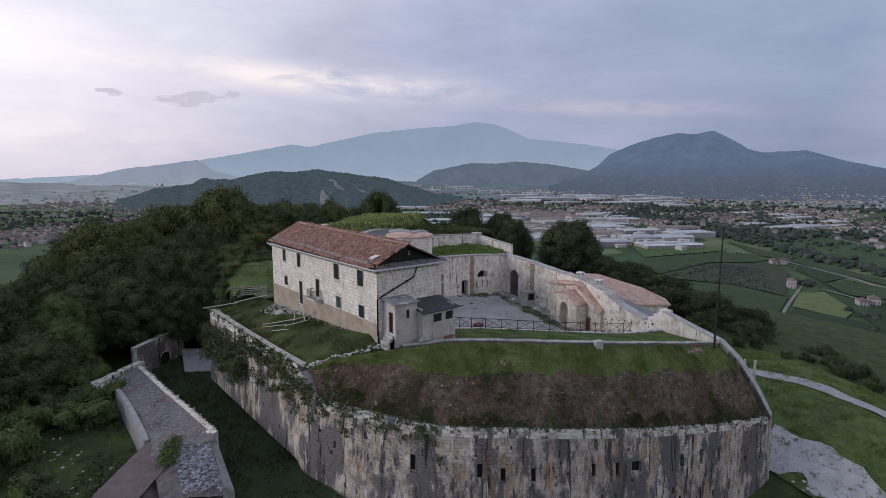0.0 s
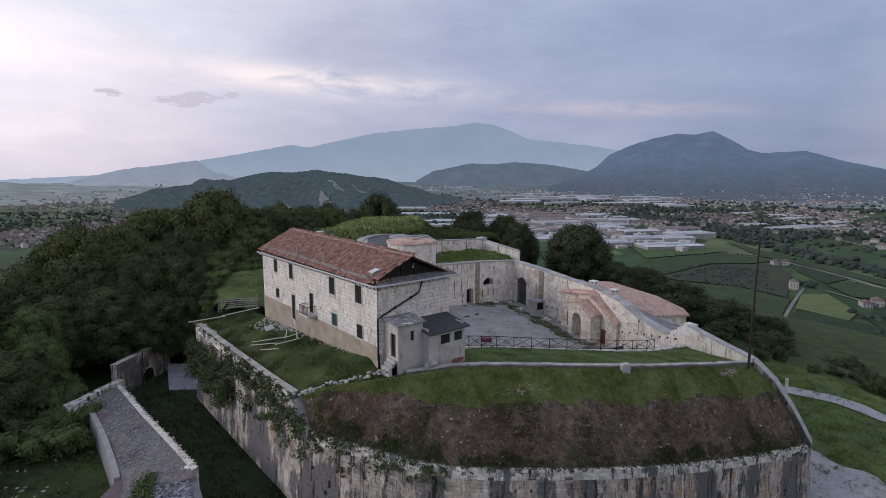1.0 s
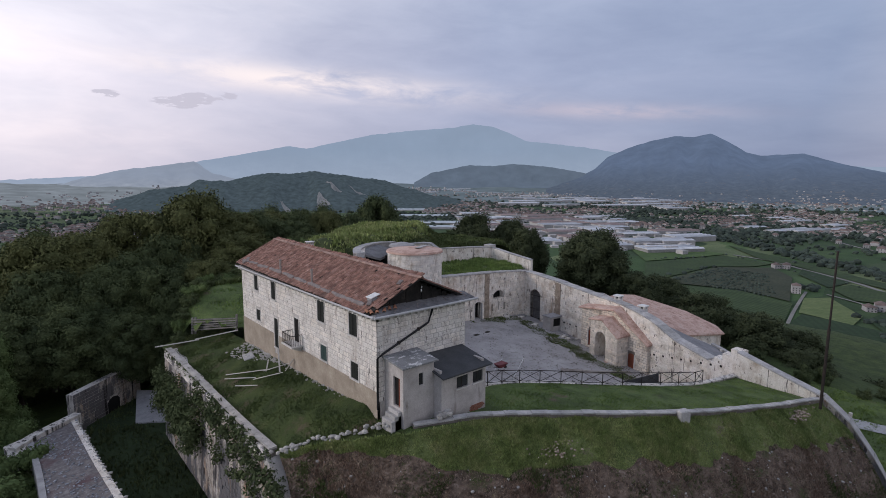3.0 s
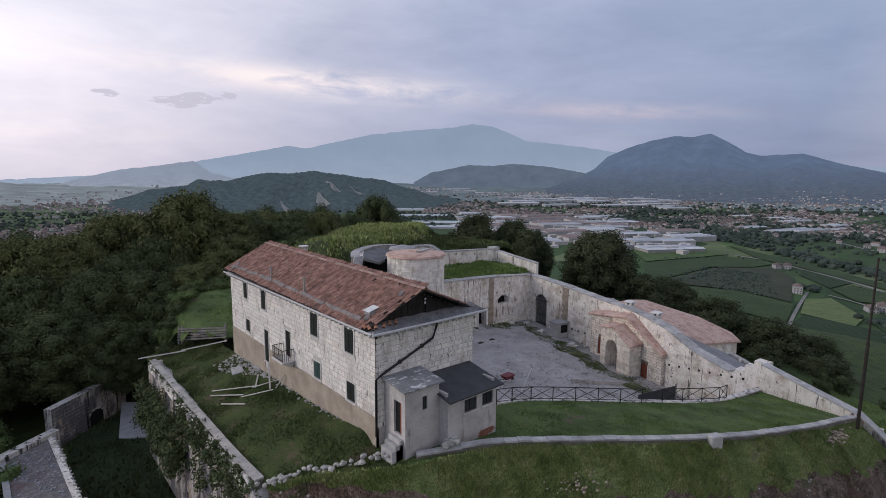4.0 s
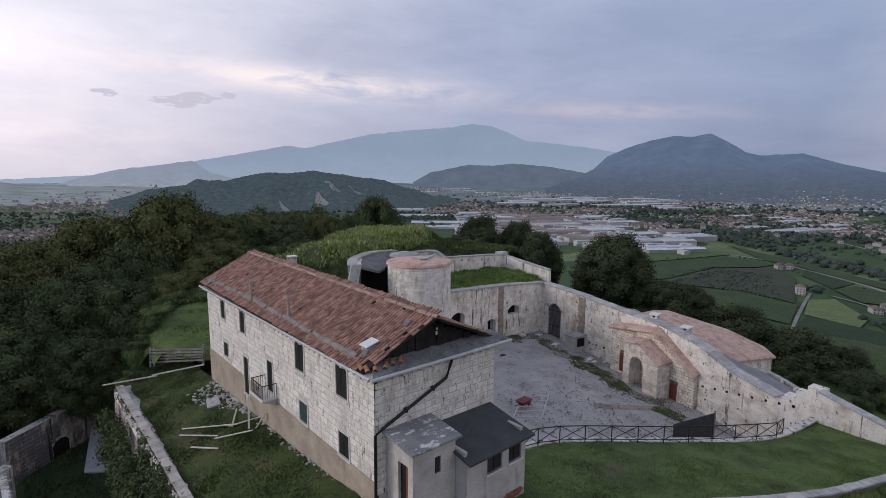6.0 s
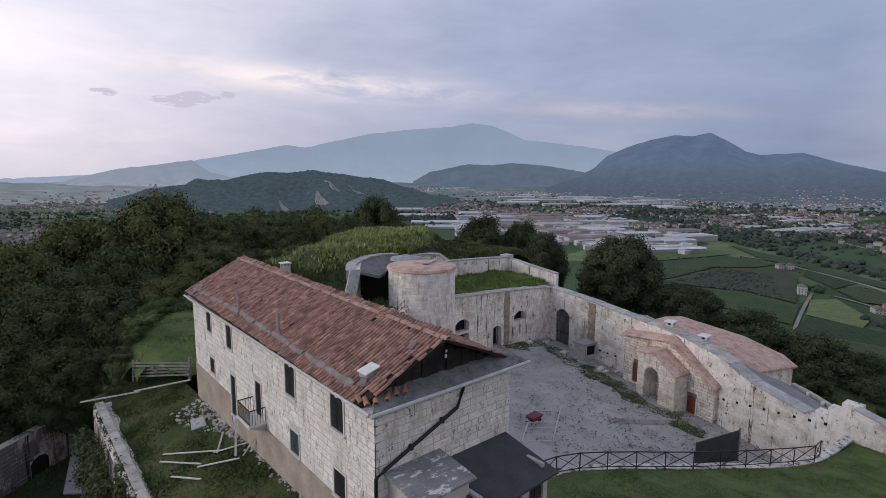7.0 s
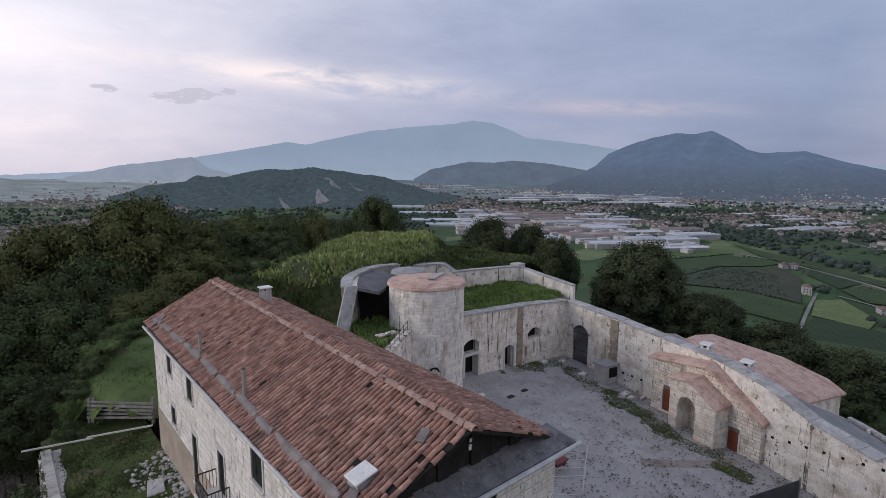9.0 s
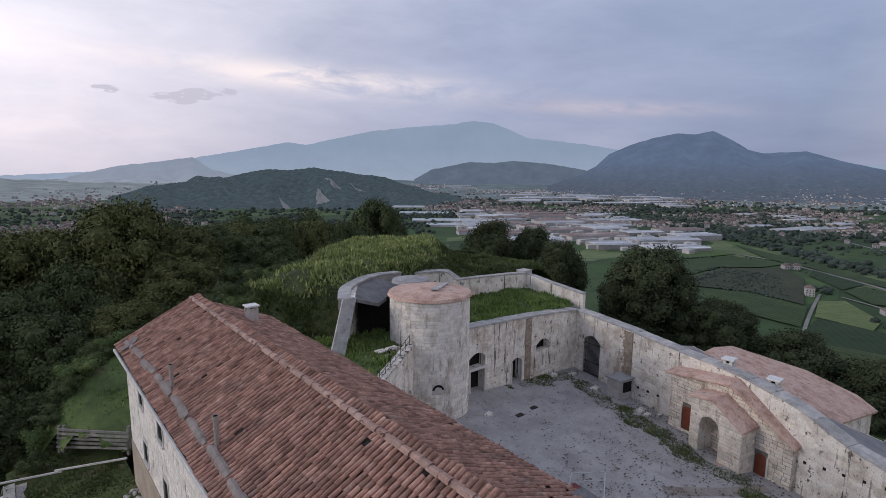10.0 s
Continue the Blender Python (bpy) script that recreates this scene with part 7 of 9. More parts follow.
# ---- grass, stones and leaves ----
def tufts(name, sources, count, low, high, material, label, seed, accept=None, blades=3, lean=0.5, floor=0.08):
    """Grass tufts of a few narrow blades on the faces of the given sheets."""
    rng = np.random.default_rng(seed)
    tri, area = [], []
    for ob in sources:
        co = np.array([v.co for v in ob.data.vertices])
        for p in ob.data.polygons:
            v = list(p.vertices)
            for k in range(1, len(v) - 1):
                t = co[[v[0], v[k], v[k + 1]]]
                tri.append(t)
                area.append(np.linalg.norm(np.cross(t[1] - t[0], t[2] - t[0])))
    tri, area = np.array(tri), np.array(area)
    pick = rng.choice(len(tri), count, p=area / area.sum())
    u, v = rng.random(count), rng.random(count)
    flip = u + v > 1
    u[flip], v[flip] = 1 - u[flip], 1 - v[flip]
    T = tri[pick]
    P = T[:, 0] + (T[:, 1] - T[:, 0]) * u[:, None] + (T[:, 2] - T[:, 0]) * v[:, None]
    patch = np.array([hum(p[0], p[1], 0.55, 2.0) + 0.6 * hum(p[0], p[1], 0.17, 4.0) for p in P])
    keep = rng.random(count) < np.clip(0.55 + 0.9 * patch, floor, 1)
    if accept:
        keep &= np.array([accept(*p) for p in P])
    P, patch = P[keep], patch[keep]
    n = len(P)
    verts, faces = [], []
    H = low + (high - low) * rng.random(n) * np.clip(0.8 + patch, 0.4, 1.4)
    for b in range(blades):
        ang = rng.random(n) * 2 * np.pi
        off = np.stack([np.cos(ang), np.sin(ang), np.zeros(n)], 1)
        side = np.stack([-np.sin(ang), np.cos(ang), np.zeros(n)], 1)
        base = P + off * (H * 0.25)[:, None]
        w = (H * (0.16 + 0.16 * rng.random(n)))[:, None]
        tip = base + off * (H * lean * rng.random(n))[:, None] + np.stack([np.zeros(n), np.zeros(n), H], 1)
        block = np.stack([base - side * w, base + side * w, tip], 1).reshape(-1, 3)
        faces.append(np.arange(len(block)).reshape(-1, 3) + sum(len(x) for x in verts))
        verts.append(block)
    ob = raw(name, np.concatenate(verts).tolist(), np.concatenate(faces).tolist(), material)
    return tagged(ob, label, "grass", kind="stuff")


def named(*names):
    return [o for o in scene.objects if o.name in names]


tufts("lawn_grass", named("lawn_terrace"), 26000, 0.04, 0.09, BLADE, "short mown grass of the lawn terrace", 1, lambda x, y, z: x > 0.3)
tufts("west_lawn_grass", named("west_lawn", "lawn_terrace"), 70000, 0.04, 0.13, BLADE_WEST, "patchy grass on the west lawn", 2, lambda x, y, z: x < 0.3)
tufts("berm_grass", named("grass_berm"), 80000, 0.06, 0.20, BLADE_BERM, "tufted grass on the berm", 3, None, 3, 0.8, 0.25)
tufts("slope_grass", named("dry_slope"), 52000, 0.05, 0.16, BLADE_DRY, "withered tufts on the brown slope", 4, None, 3, 0.9, 0.3)
tufts("slope_weeds", named("dry_slope"), 34000, 0.06, 0.20, BLADE_SLOPE, "green weeds on the brown slope", 5, lambda x, y, z: hum(x, y, 0.33, 9.0) + 0.5 * hum(x, y, 1.1, 3.0) > 0.08 - 0.35 * smooth(22, 34, x), 3, 0.9)
RIM_XY = np.array([np.array(p[:2]) + (np.array(q[:2]) - np.array(p[:2])) * k / 12 for p, q in zip(RIM_N, RIM_N[1:]) for k in range(12)])
tufts("rim_fringe", named("dry_slope"), 60000, 0.06, 0.22, BLADE_SLOPE, "green fringe of weeds along the rim", 45, lambda x, y, z: np.hypot(*(RIM_XY - (x, y)).T).min() < 0.45 + 0.7 * hum(x, y, 0.9, 3.0), 3, 0.9, 0.3)
tufts("mound_grass", named("mound"), 60000, 0.25, 0.80, BLADE_BERM, "tall yellowing grass on top of the mound", 6, lambda x, y, z: z > 4.1 + 0.8 * hum(x, y, 0.3, 7.0) and x > 13, 3, 0.7)
tufts("slope_mound_grass", named("mound"), 110000, 0.16, 0.60, BLADE_SLOPE, "rank dark grass on the mound's slopes", 26, lambda x, y, z: z < 4.6 and (x > 7 or y > 38), 3, 0.9, 0.4)
tufts("bank_grass", named("mound"), 60000, 0.06, 0.20, BLADE, "short bright grass on the bank behind the house", 16, lambda x, y, z: x < 8.5 and y < 40 + 3 * hum(x, y, 0.4, 2.0))
tufts("meadow_grass", named("outer_meadow"), 50000, 0.08, 0.25, BLADE, "rough meadow grass outside the flank", 36, lambda x, y, z: abs(x - (38.5 + (y + 19.5) * 0.32 + 2.5)) > 3.0 or y > -19)
tufts("terrace_grass", named("roof_terrace", "small_terrace"), 12000, 0.18, 0.55, BLADE, "tall grass on the roof terraces", 7)
tufts("moat_weeds", named("moat_floor"), 6000, 0.10, 0.35, LEAF_A, "dark weeds on the moat floor", 8)


MOSS = surface("trodden_moss", [(0.3, (0.070, 0.096, 0.030)), (0.7, (0.145, 0.180, 0.060))], 0.8, 3, 0.9, None, 1, 0.4, 0.0)


MOSSY = resample([(43.2, 24.0, 0), (42.0, 20.8, 0), (40.9, 17.3, 0), (40.7, 14.4, 0), (39.6, 11.7, 0), (38.7, 8.8, 0), (39.1, 6.6, 0)], 40)


def court_green(x, y, z):
    """A ragged strip along the portal, patches at the north wall and by the south door."""
    strip = np.hypot(MOSSY[:, 0] - x, MOSSY[:, 1] - y).min()
    strip = min(strip, math.hypot((x - 37.9), (y - 4.4) * 0.7), math.hypot((x - 39.5) * 0.28, (y - 26.6)))
    return strip < 1.25 + 1.0 * hum(x, y, 0.7, 1.0) + 0.5 * hum(x, y, 2.1, 3.0)


tufts("court_weeds", named("court_floor"), 190000, 0.05, 0.13, MOSS, "weeds along the court walls", 9, court_green, 4, 2.2, 0.4)


def litter():
    rng = np.random.default_rng(12)
    verts, faces = [], []
    for _ in range(19000):
        x, y = rng.uniform(22, 45), rng.uniform(-6, 26)
        dense = 0.42 * smooth(19, 12, y - 0.25 * (x - 33)) + 0.10
        if rng.random() > dense * (0.65 + 1.3 * hum(x, y, 0.55, 6.0)) + 0.12 * smooth(37, 41, x):
            continue
        r, a, z = 0.035 + 0.10 * rng.random() ** 1.6, rng.uniform(0, 6.3), court_z(x, y) + 0.09
        n = len(verts)
        for k in range(4):
            b = a + k * math.pi / 2
            verts.append((x + r * math.cos(b), y + r * math.sin(b) * 0.7, z + rng.uniform(-0.01, 0.05)))
        faces.append((n, n + 1, n + 2, n + 3))
    tagged(raw("leaf_litter", verts, faces, LITTER), "fallen brown leaves scattered on the gravel", "leaves", kind="stuff")
    rng2 = random.Random(19)
    bm = bmesh.new()
    for _ in range(330):
        i = rng2.randrange(2, 108)
        t = rng2.random()
        p = np.array(RIM_N[i]) * (1 - t) + np.array(BERM_N[i]) * t
        rock(bm, (p[0], p[1], p[2] + 0.35 * math.sin(math.pi * t)), 0.03 + 0.12 * rng2.random() ** 3, rng2)
    tagged(part("slope_stones", bm, ROCK), "small white stones on the brown slope", "stones", kind="stuff")
    bm = bmesh.new()
    for _ in range(1500):
        i = rng2.randrange(2, 108)
        t = rng2.random()
        p = np.array(RIM_N[i]) * (1 - t) + np.array(BERM_N[i]) * t
        if hum(p[0], p[1], 0.6, 4.0) > -0.1:
            rock(bm, (p[0] + rng2.uniform(-0.3, 0.3), p[1] + rng2.uniform(-0.3, 0.3), p[2] + 0.37 * math.sin(math.pi * t)), rng2.uniform(0.04, 0.13), rng2)
    tagged(part("slope_clods", bm, DRY), "crumbled brown clods on the slope", "earth", kind="stuff")
    bm = bmesh.new()
    for _ in range(55):
        rock(bm, (rng2.gauss(29.5, 1.0), rng2.gauss(-15.4, 0.3), -3.95 + rng2.uniform(-0.1, 0.1)), rng2.uniform(0.06, 0.16), rng2)
    tagged(part("berm_rubble", bm, BARE), "scatter of pale rubble on the berm", "stones", kind="stuff")
    bm = bmesh.new()
    for _ in range(60):
        rock(bm, (rng2.gauss(7.5, 0.9), rng2.gauss(-8.3, 0.6), -1.75 + rng2.uniform(-0.15, 0.1)), rng2.uniform(0.04, 0.1), rng2)
    tagged(part("berm_pebbles", bm, BARE), "pale pebbles in a worn patch of the berm", "stones", kind="stuff")
    bm = bmesh.new()
    for _ in range(420):
        x, y = rng2.uniform(31, 43), rng2.uniform(-42, -19)
        if abs(x - (38.5 + (y + 19.5) * 0.32 + 2.5)) < 2.9:
            rock(bm, (x, y, ground_z(x, y) + 0.33), rng2.uniform(0.06, 0.2), rng2)
    tagged(part("loose_gravel", bm, ROCK), "loose white stones on the gravel patch", "stones", kind="stuff")


def outer_bank():
    """Low weeds and stones on the bank outside the counterscarp."""
    rng = np.random.default_rng(41)
    lobes = []
    for _ in range(1300):
        x, y = rng.uniform(-36, -17.2), rng.uniform(0, 31)
        if hum(x, y, 0.3, 5.0) > -0.3:
            lobes.append((x, y, ground_z(x, y) + 0.02, rng.uniform(0.2, 0.6)))
    v, f = leaf_cloud(rng, lobes, 110, 0.12, 0.5)
    tagged(raw("bank_weeds", v, f, LEAF_A), "low weeds on the outer bank", "weeds", kind="stuff")
    rng2, bm = random.Random(42), bmesh.new()
    for _ in range(60):
        x, y = rng2.gauss(-21.5, 1.8), rng2.uniform(6, 26)
        rock(bm, (x, y, ground_z(x, y) + 0.05), rng2.uniform(0.05, 0.2), rng2)
    tagged(part("bank_stones", bm, ROCK), "pale stones strewn on the outer bank", "stones", kind="stuff")


LITTER = surface("fallen_leaf", [(0.3, (0.075, 0.066, 0.055)), (0.7, (0.17, 0.15, 0.125))], 1.5, 5, 0.9, None, 1, 0.4, 0.0)
litter()


# ---- trees ----
def leaf_cloud(rng, centres, per, size, squash=0.85, inner=0.72):
    """Leaf sprays over lobes (x, y, z, r): small leaves lying shingled over each bough, loose at the rim."""
    verts, faces, k = [], [], 0
    for cx, cy, cz, r in centres:
        n = int(per * r * r)
        d = rng.normal(size=(n, 3))
        d /= np.linalg.norm(d, axis=1)[:, None]
        rad = r * (inner + (1.28 - inner) * rng.random(n) ** 1.5)
        bump = np.array([1 + 0.42 * noise.noise((q[0] * 1.5 + cx, q[1] * 1.5 + cy, q[2] * 1.5 + cz)) + 0.26 * noise.noise((q[0] * 4 + cy, q[1] * 4 + cz, q[2] * 4 + cx)) for q in d])
        p = d * (rad * bump)[:, None] * np.array([1, 1, squash]) + np.array([cx, cy, cz])
        out = d * 0.9 + np.array([0, 0, 0.25]) + rng.normal(size=(n, 3)) * 0.40
        a = np.cross(out, rng.normal(size=(n, 3)))
        a /= np.linalg.norm(a, axis=1)[:, None]
        b = np.cross(out, a)
        b /= np.linalg.norm(b, axis=1)[:, None]
        s = (size * (0.6 + 0.8 * rng.random(n)))[:, None]
        leaf = np.stack([p - a * s, p + b * s * 1.1, p + a * s], 1)
        verts.append(leaf.reshape(-1, 3))
        faces.append(np.arange(n * 3).reshape(-1, 3) + k)
        k += n * 3
    return np.concatenate(verts).tolist(), np.concatenate(faces).tolist()


BALL = bmesh.new()
bmesh.ops.create_icosphere(BALL, subdivisions=2, radius=1)
BALL_V, BALL_F = [tuple(p.co) for p in BALL.verts], [[p.index for p in q.verts] for q in BALL.faces]
BALL.free()


def tree_model(seed, leaf, height=18.0, radius=6.0, trunk=True, label="broad-leaved tree with a dense dark green crown", leaf_size=0.18, per=260):
    rng = np.random.default_rng(seed)
    tree = empty("tree" if trunk else "bush", label, "tree" if trunk else "bush")
    lobes = []
    n = 58 if trunk else 16
    for k in range(n):
        a = 2.4 * k + rng.uniform(-0.4, 0.4)
        if trunk:
            c = 1 - 1.75 * (k + 0.5) / n
            side = math.sqrt(1 - c * c) if abs(c) < 1 else 0.1
            z = height * (0.575 + 0.345 * c) + rng.uniform(-0.5, 0.5)
            q = radius * 0.82 * side * rng.uniform(0.80, 1.10)
            r = radius * rng.uniform(0.17, 0.31)
        else:
            z, q, r = height * rng.uniform(0.2, 0.78), radius * rng.uniform(0.1, 0.75), radius * rng.uniform(0.2, 0.34)
        lobes.append((q * math.cos(a), q * math.sin(a), z, r))
    if trunk:
        lobes.append((0, 0, height * 0.62, radius * 0.68))
        lobes.append((0, 0, height * 0.42, radius * 0.58))
        bm = bmesh.new()
        rows = []
        for k in range(7):
            t = k / 6
            rr = 0.42 * (1 - 0.8 * t) + (0.25 if k == 0 else 0)
            c = Vector((0.4 * math.sin(2 * t + seed), 0.3 * math.sin(3 * t), height * 0.75 * t))
            rows.append([bm.verts.new(c + Vector((rr * math.cos(x), rr * math.sin(x), 0))) for x in np.linspace(0, 2 * math.pi, 9)[:-1]])
        for a, b in zip(rows, rows[1:]):
            for k in range(8):
                bm.faces.new((a[k], a[(k + 1) % 8], b[(k + 1) % 8], b[k]))
        for x, y, z, r in lobes[:10]:
            p = Vector((0, 0, max(z - 0.35 * math.hypot(x, y) - 1.5, height * 0.15)))
            tube(bm, [p, p.lerp(Vector((x, y, z)), 0.5) + Vector((0, 0, 0.3)), Vector((x, y, z))], 0.10, 5)
        part("trunk", bm, BARK, tree)
    v, f = leaf_cloud(rng, lobes, per, leaf_size)
    # the leafy inside of each bough, uneven and well within the outer leaves
    for x, y, z, r in lobes:
        k = len(v)
        for p in BALL_V:
            s = r * 0.66 * (1 + 0.42 * noise.noise((p[0] * 1.5 + x, p[1] * 1.5 + y, p[2] * 1.5 + z)))
            v.append((x + p[0] * s, y + p[1] * s, z + p[2] * s * 0.85))
        f.extend([tuple(k + i for i in q) for q in BALL_F])
    raw("crown", v, f, leaf, tree)
    return tree


MODELS = {
    "deep": tree_model(1, LEAF_A), "deep2": tree_model(2, LEAF_A, 18, 6), "olive": tree_model(3, LEAF_B, label="broad-leaved tree turning olive and brown"),
    "olive2": tree_model(4, LEAF_B, label="broad-leaved tree turning olive and brown"), "dusk": tree_model(5, LEAF_D, label="dark dense tree on the east slope"), "dusk2": tree_model(6, LEAF_D, label="dark dense tree on the east slope"),
    "fresh": tree_model(7, LEAF_C, 18, 6, label="young tree with fresh green leaves"),
    "bush": tree_model(8, LEAF_A, 4.0, 3.0, False, "dense dark green bush on the bank", 0.13, 420), "bush2": tree_model(9, LEAF_C, 4.0, 3.0, False, "leafy light green bush on the bank", 0.13, 400),
}
SIZE = {k: (4.0, 3.0) if "bush" in k else (18.0, 6.0) for k in MODELS}
USED = set()
TREE_RNG = random.Random(77)


def land_z(x, y):
    if bank_edge(y) < x < 61 and 25 < y < 79 and mound_z(x, y) > ground_z(x, y):
        return mound_z(x, y)
    return ground_z(x, y)


def plant(kind, x, y, top, r):
    base = land_z(x, y) - 0.3
    if "bush" not in kind:
        base = min(base, top - 2.5 * r)
    h, w = SIZE[kind]
    m = Matrix.Translation((x, y, base)) @ Matrix.Rotation(TREE_RNG.uniform(0, 6.28), 4, "Z") @ Matrix.Diagonal((r / w, r / w * TREE_RNG.uniform(0.9, 1.1), max(top - base, 1.5) / h, 1))
    if kind not in USED:
        USED.add(kind)
        MODELS[kind].matrix_basis = m
        FIRST[kind] = MODELS[kind]
        return
    ob = FIRST[kind]
    keep = ob.matrix_basis.copy()
    ob.matrix_basis = Matrix.Identity(4)
    copy_thing(ob, m)
    ob.matrix_basis = keep


FIRST = {}
outer_bank()
# woods along the west and north-west
for kind, x, y, top, r in [
    ("olive", 5.3, 61, 12.9, 7.0), ("olive2", -2, 66, 9.7, 6.0), ("deep", 12, 66, 8.9, 5.5), ("olive2", -9, 60, 7.6, 5.5), ("deep", -14, 66, 6.8, 6.0), ("olive", -19, 60, 2.8, 5.6), ("olive2", -26, 62, -1.5, 6.0),
    ("deep", -25, 52, -2.8, 5.0), ("deep2", -31, 54, -1.5, 6.0), ("deep2", -14, 53, 3.6, 5.0), ("deep", -5, 54, 4.0, 5.0), ("deep", 3, 53, 3.0, 4.5), ("fresh", -20.5, 44, -1.0, 3.4), ("deep2", -28, 44, 0.5, 5.0), ("deep", -33, 46, 2.0, 5.5),
    ("deep2", -17.5, 48, -0.6, 4.2), ("deep", -10, 48.5, -0.5, 4.2), ("deep", -24, 37, -4.0, 4.2), ("fresh", -20.5, 39, -3.2, 3.0), ("deep2", -30, 36, -3.4, 5.0), ("deep2", -36, 38, -2.0, 5.5), ("deep", -38, 48, 2.5, 6),
    ("olive", -40, 58, 4.7, 6.5), ("olive2", -34, 66, 0.0, 6.5), ("deep", -46, 50, 1.5, 6.5), ("deep2", -44, 40, -2.0, 6), ("deep", -35, 29, -6.0, 4.5), ("deep2", -43, 30, -4.5, 6), ("olive2", 18, 76, 8.0, 5.5), ("deep", 26, 82, 8.0, 6.0),
    ("deep2", 35, 86, 8.0, 6.0), ("deep", 44, 90, 7.4, 6.0), ("deep2", 52, 88, 5.4, 5.5), ("deep2", 60.6, 93, 10.6, 6.6), ("deep", 68, 96, 5.0, 5.0), ("olive", -48, 62, 4.2, 7), ("deep", -4, 78, 5.8, 6.5), ("deep2", 8, 80, 7.9, 6.5), ("deep", -18, 78, 1.5, 6.0), ("olive", -54, 44, 0.0, 7),
    ("deep", 0.5, 46.5, 0.2, 3.6), ("deep2", 6.5, 51, 2.4, 3.8), ("deep", 13, 57, 3.6, 4.2), ("deep2", -3.5, 44.0, -2.2, 3.0),
    ("deep2", -2, 50, 3.2, 4.6), ("olive2", 4, 48.8, 3.4, 4.0), ("deep", -8, 51.5, 3.0, 4.6), ("deep2", 1, 57, 6.8, 5.2), ("olive", 10, 54.5, 6.2, 4.8), ("deep", -12.5, 46, -0.4, 4.4), ("deep2", -7, 44.6, -1.6, 3.6), ("olive2", -14, 58, 7.4, 5.6), ("deep", -21, 56, 0.6, 5.4), ("deep2", -30, 59, -1.0, 6.0),
    ("deep", 13, 49, 3.6, 3.6), ("deep2", 17, 54, 4.8, 4.2), ("deep2", 22, 60, 7.3, 4.6), ("olive2", 12, 61, 9.0, 5.2), ("deep2", 9, 46, 2.0, 3.0), ("deep", 16, 64, 8.4, 5.4),
    ("olive", 20, 70, 8.4, 5.6), ("deep2", 27, 74, 7.8, 5.5), ("olive2", 38, 79, 7.6, 5.5), ("deep", 47, 82, 5.6, 5.5),
]:
    plant(kind, x, y, top, r)
# trees on the east side
for kind, x, y, top, r in [
    ("dusk", 83, 77.5, 5.0, 7.4), ("dusk2", 92, 72, 3.6, 5.8), ("dusk", 76, 51.5, 3.3, 5.0), ("dusk2", 72.8, 32, 4.7, 7.2), ("dusk", 75, 23.5, -3.2, 5.4), ("dusk2", 84, 42, -3.0, 5.4), ("dusk", 79, 14, -6.4, 6.0), ("dusk2", 83, 5, -8.6, 6.2),
    ("dusk", 92, 16, -9.5, 6.0), ("dusk2", 80, -4, -12.4, 5.0), ("dusk", 66, 60, -1.5, 4.6), ("dusk2", 68, 69, 0.5, 5.0), ("dusk", 62, 50, -4.0, 4.0), ("dusk2", 70, 12, -10.0, 3.8), ("dusk2", 100, 30, -8, 6), ("dusk", 66, 20, -8.5, 3.8), ("dusk2", 88, -14, -17, 5.5), ("dusk", 97, 2, -14, 6),
]:
    plant(kind, x, y, top, r)
# undergrowth on the banks
for _ in range(110):
    x, y = TREE_RNG.uniform(-34, -17.6), TREE_RNG.uniform(8, 58)
    if x > -25 and y < 27:
        continue
    plant(TREE_RNG.choice(("bush", "bush", "bush2")), x, y, land_z(x, y) + TREE_RNG.uniform(1.4, 4.5), TREE_RNG.uniform(1.4, 3.2))
for _ in range(34):
    x, y = TREE_RNG.uniform(-12, 6), TREE_RNG.uniform(46, 60)
    plant(TREE_RNG.choice(("bush", "bush", "bush2")), x, y, land_z(x, y) + TREE_RNG.uniform(2.0, 5.0), TREE_RNG.uniform(1.8, 3.4))
for x, y, top, r in [(0.2, 38.0, -0.4, 1.6), (-0.4, 36.9, -1.0, 1.3), (1.4, 41.0, 0.2, 1.9), (2.6, 44.0, 0.8, 2.2), (-1.8, 35.2, -1.8, 1.1), (-3.4, 33.4, -2.4, 0.8), (4.0, 46.6, 1.4, 2.4), (36, 66, 5.2, 2.2), (44, 60, 3.6, 2.0), (52, 52, 1.6, 2.2), (47, 66, 2.0, 2.5), (11, 46, 3.2, 2.6), (7.5, 44, 2.4, 2.2)]:
    plant("bush", x, y, top, r)
for _ in range(26):
    x, y = TREE_RNG.uniform(9, 21), TREE_RNG.uniform(39, 56)
    plant(TREE_RNG.choice(("bush", "bush2")), x, y, land_z(x, y) + TREE_RNG.uniform(0.5, 1.6), TREE_RNG.uniform(0.7, 1.7))
for k in range(14):
    y = 31.0 + 1.15 * k
    x = bank_edge(y) + TREE_RNG.uniform(0.2, 0.9)
    plant(TREE_RNG.choice(("bush", "bush2")), x, y, land_z(x, y) + TREE_RNG.uniform(0.8, 1.8), TREE_RNG.uniform(0.9, 1.5))
for _ in range(16):
    x, y = TREE_RNG.uniform(66, 90), TREE_RNG.uniform(-36, 6)
    plant("bush", x, y, land_z(x, y) + TREE_RNG.uniform(1.6, 3.2), TREE_RNG.uniform(1.2, 2.2))
for kind in MODELS:
    tagged(FIRST[kind], group="trees" if "bush" not in kind else "bushes")


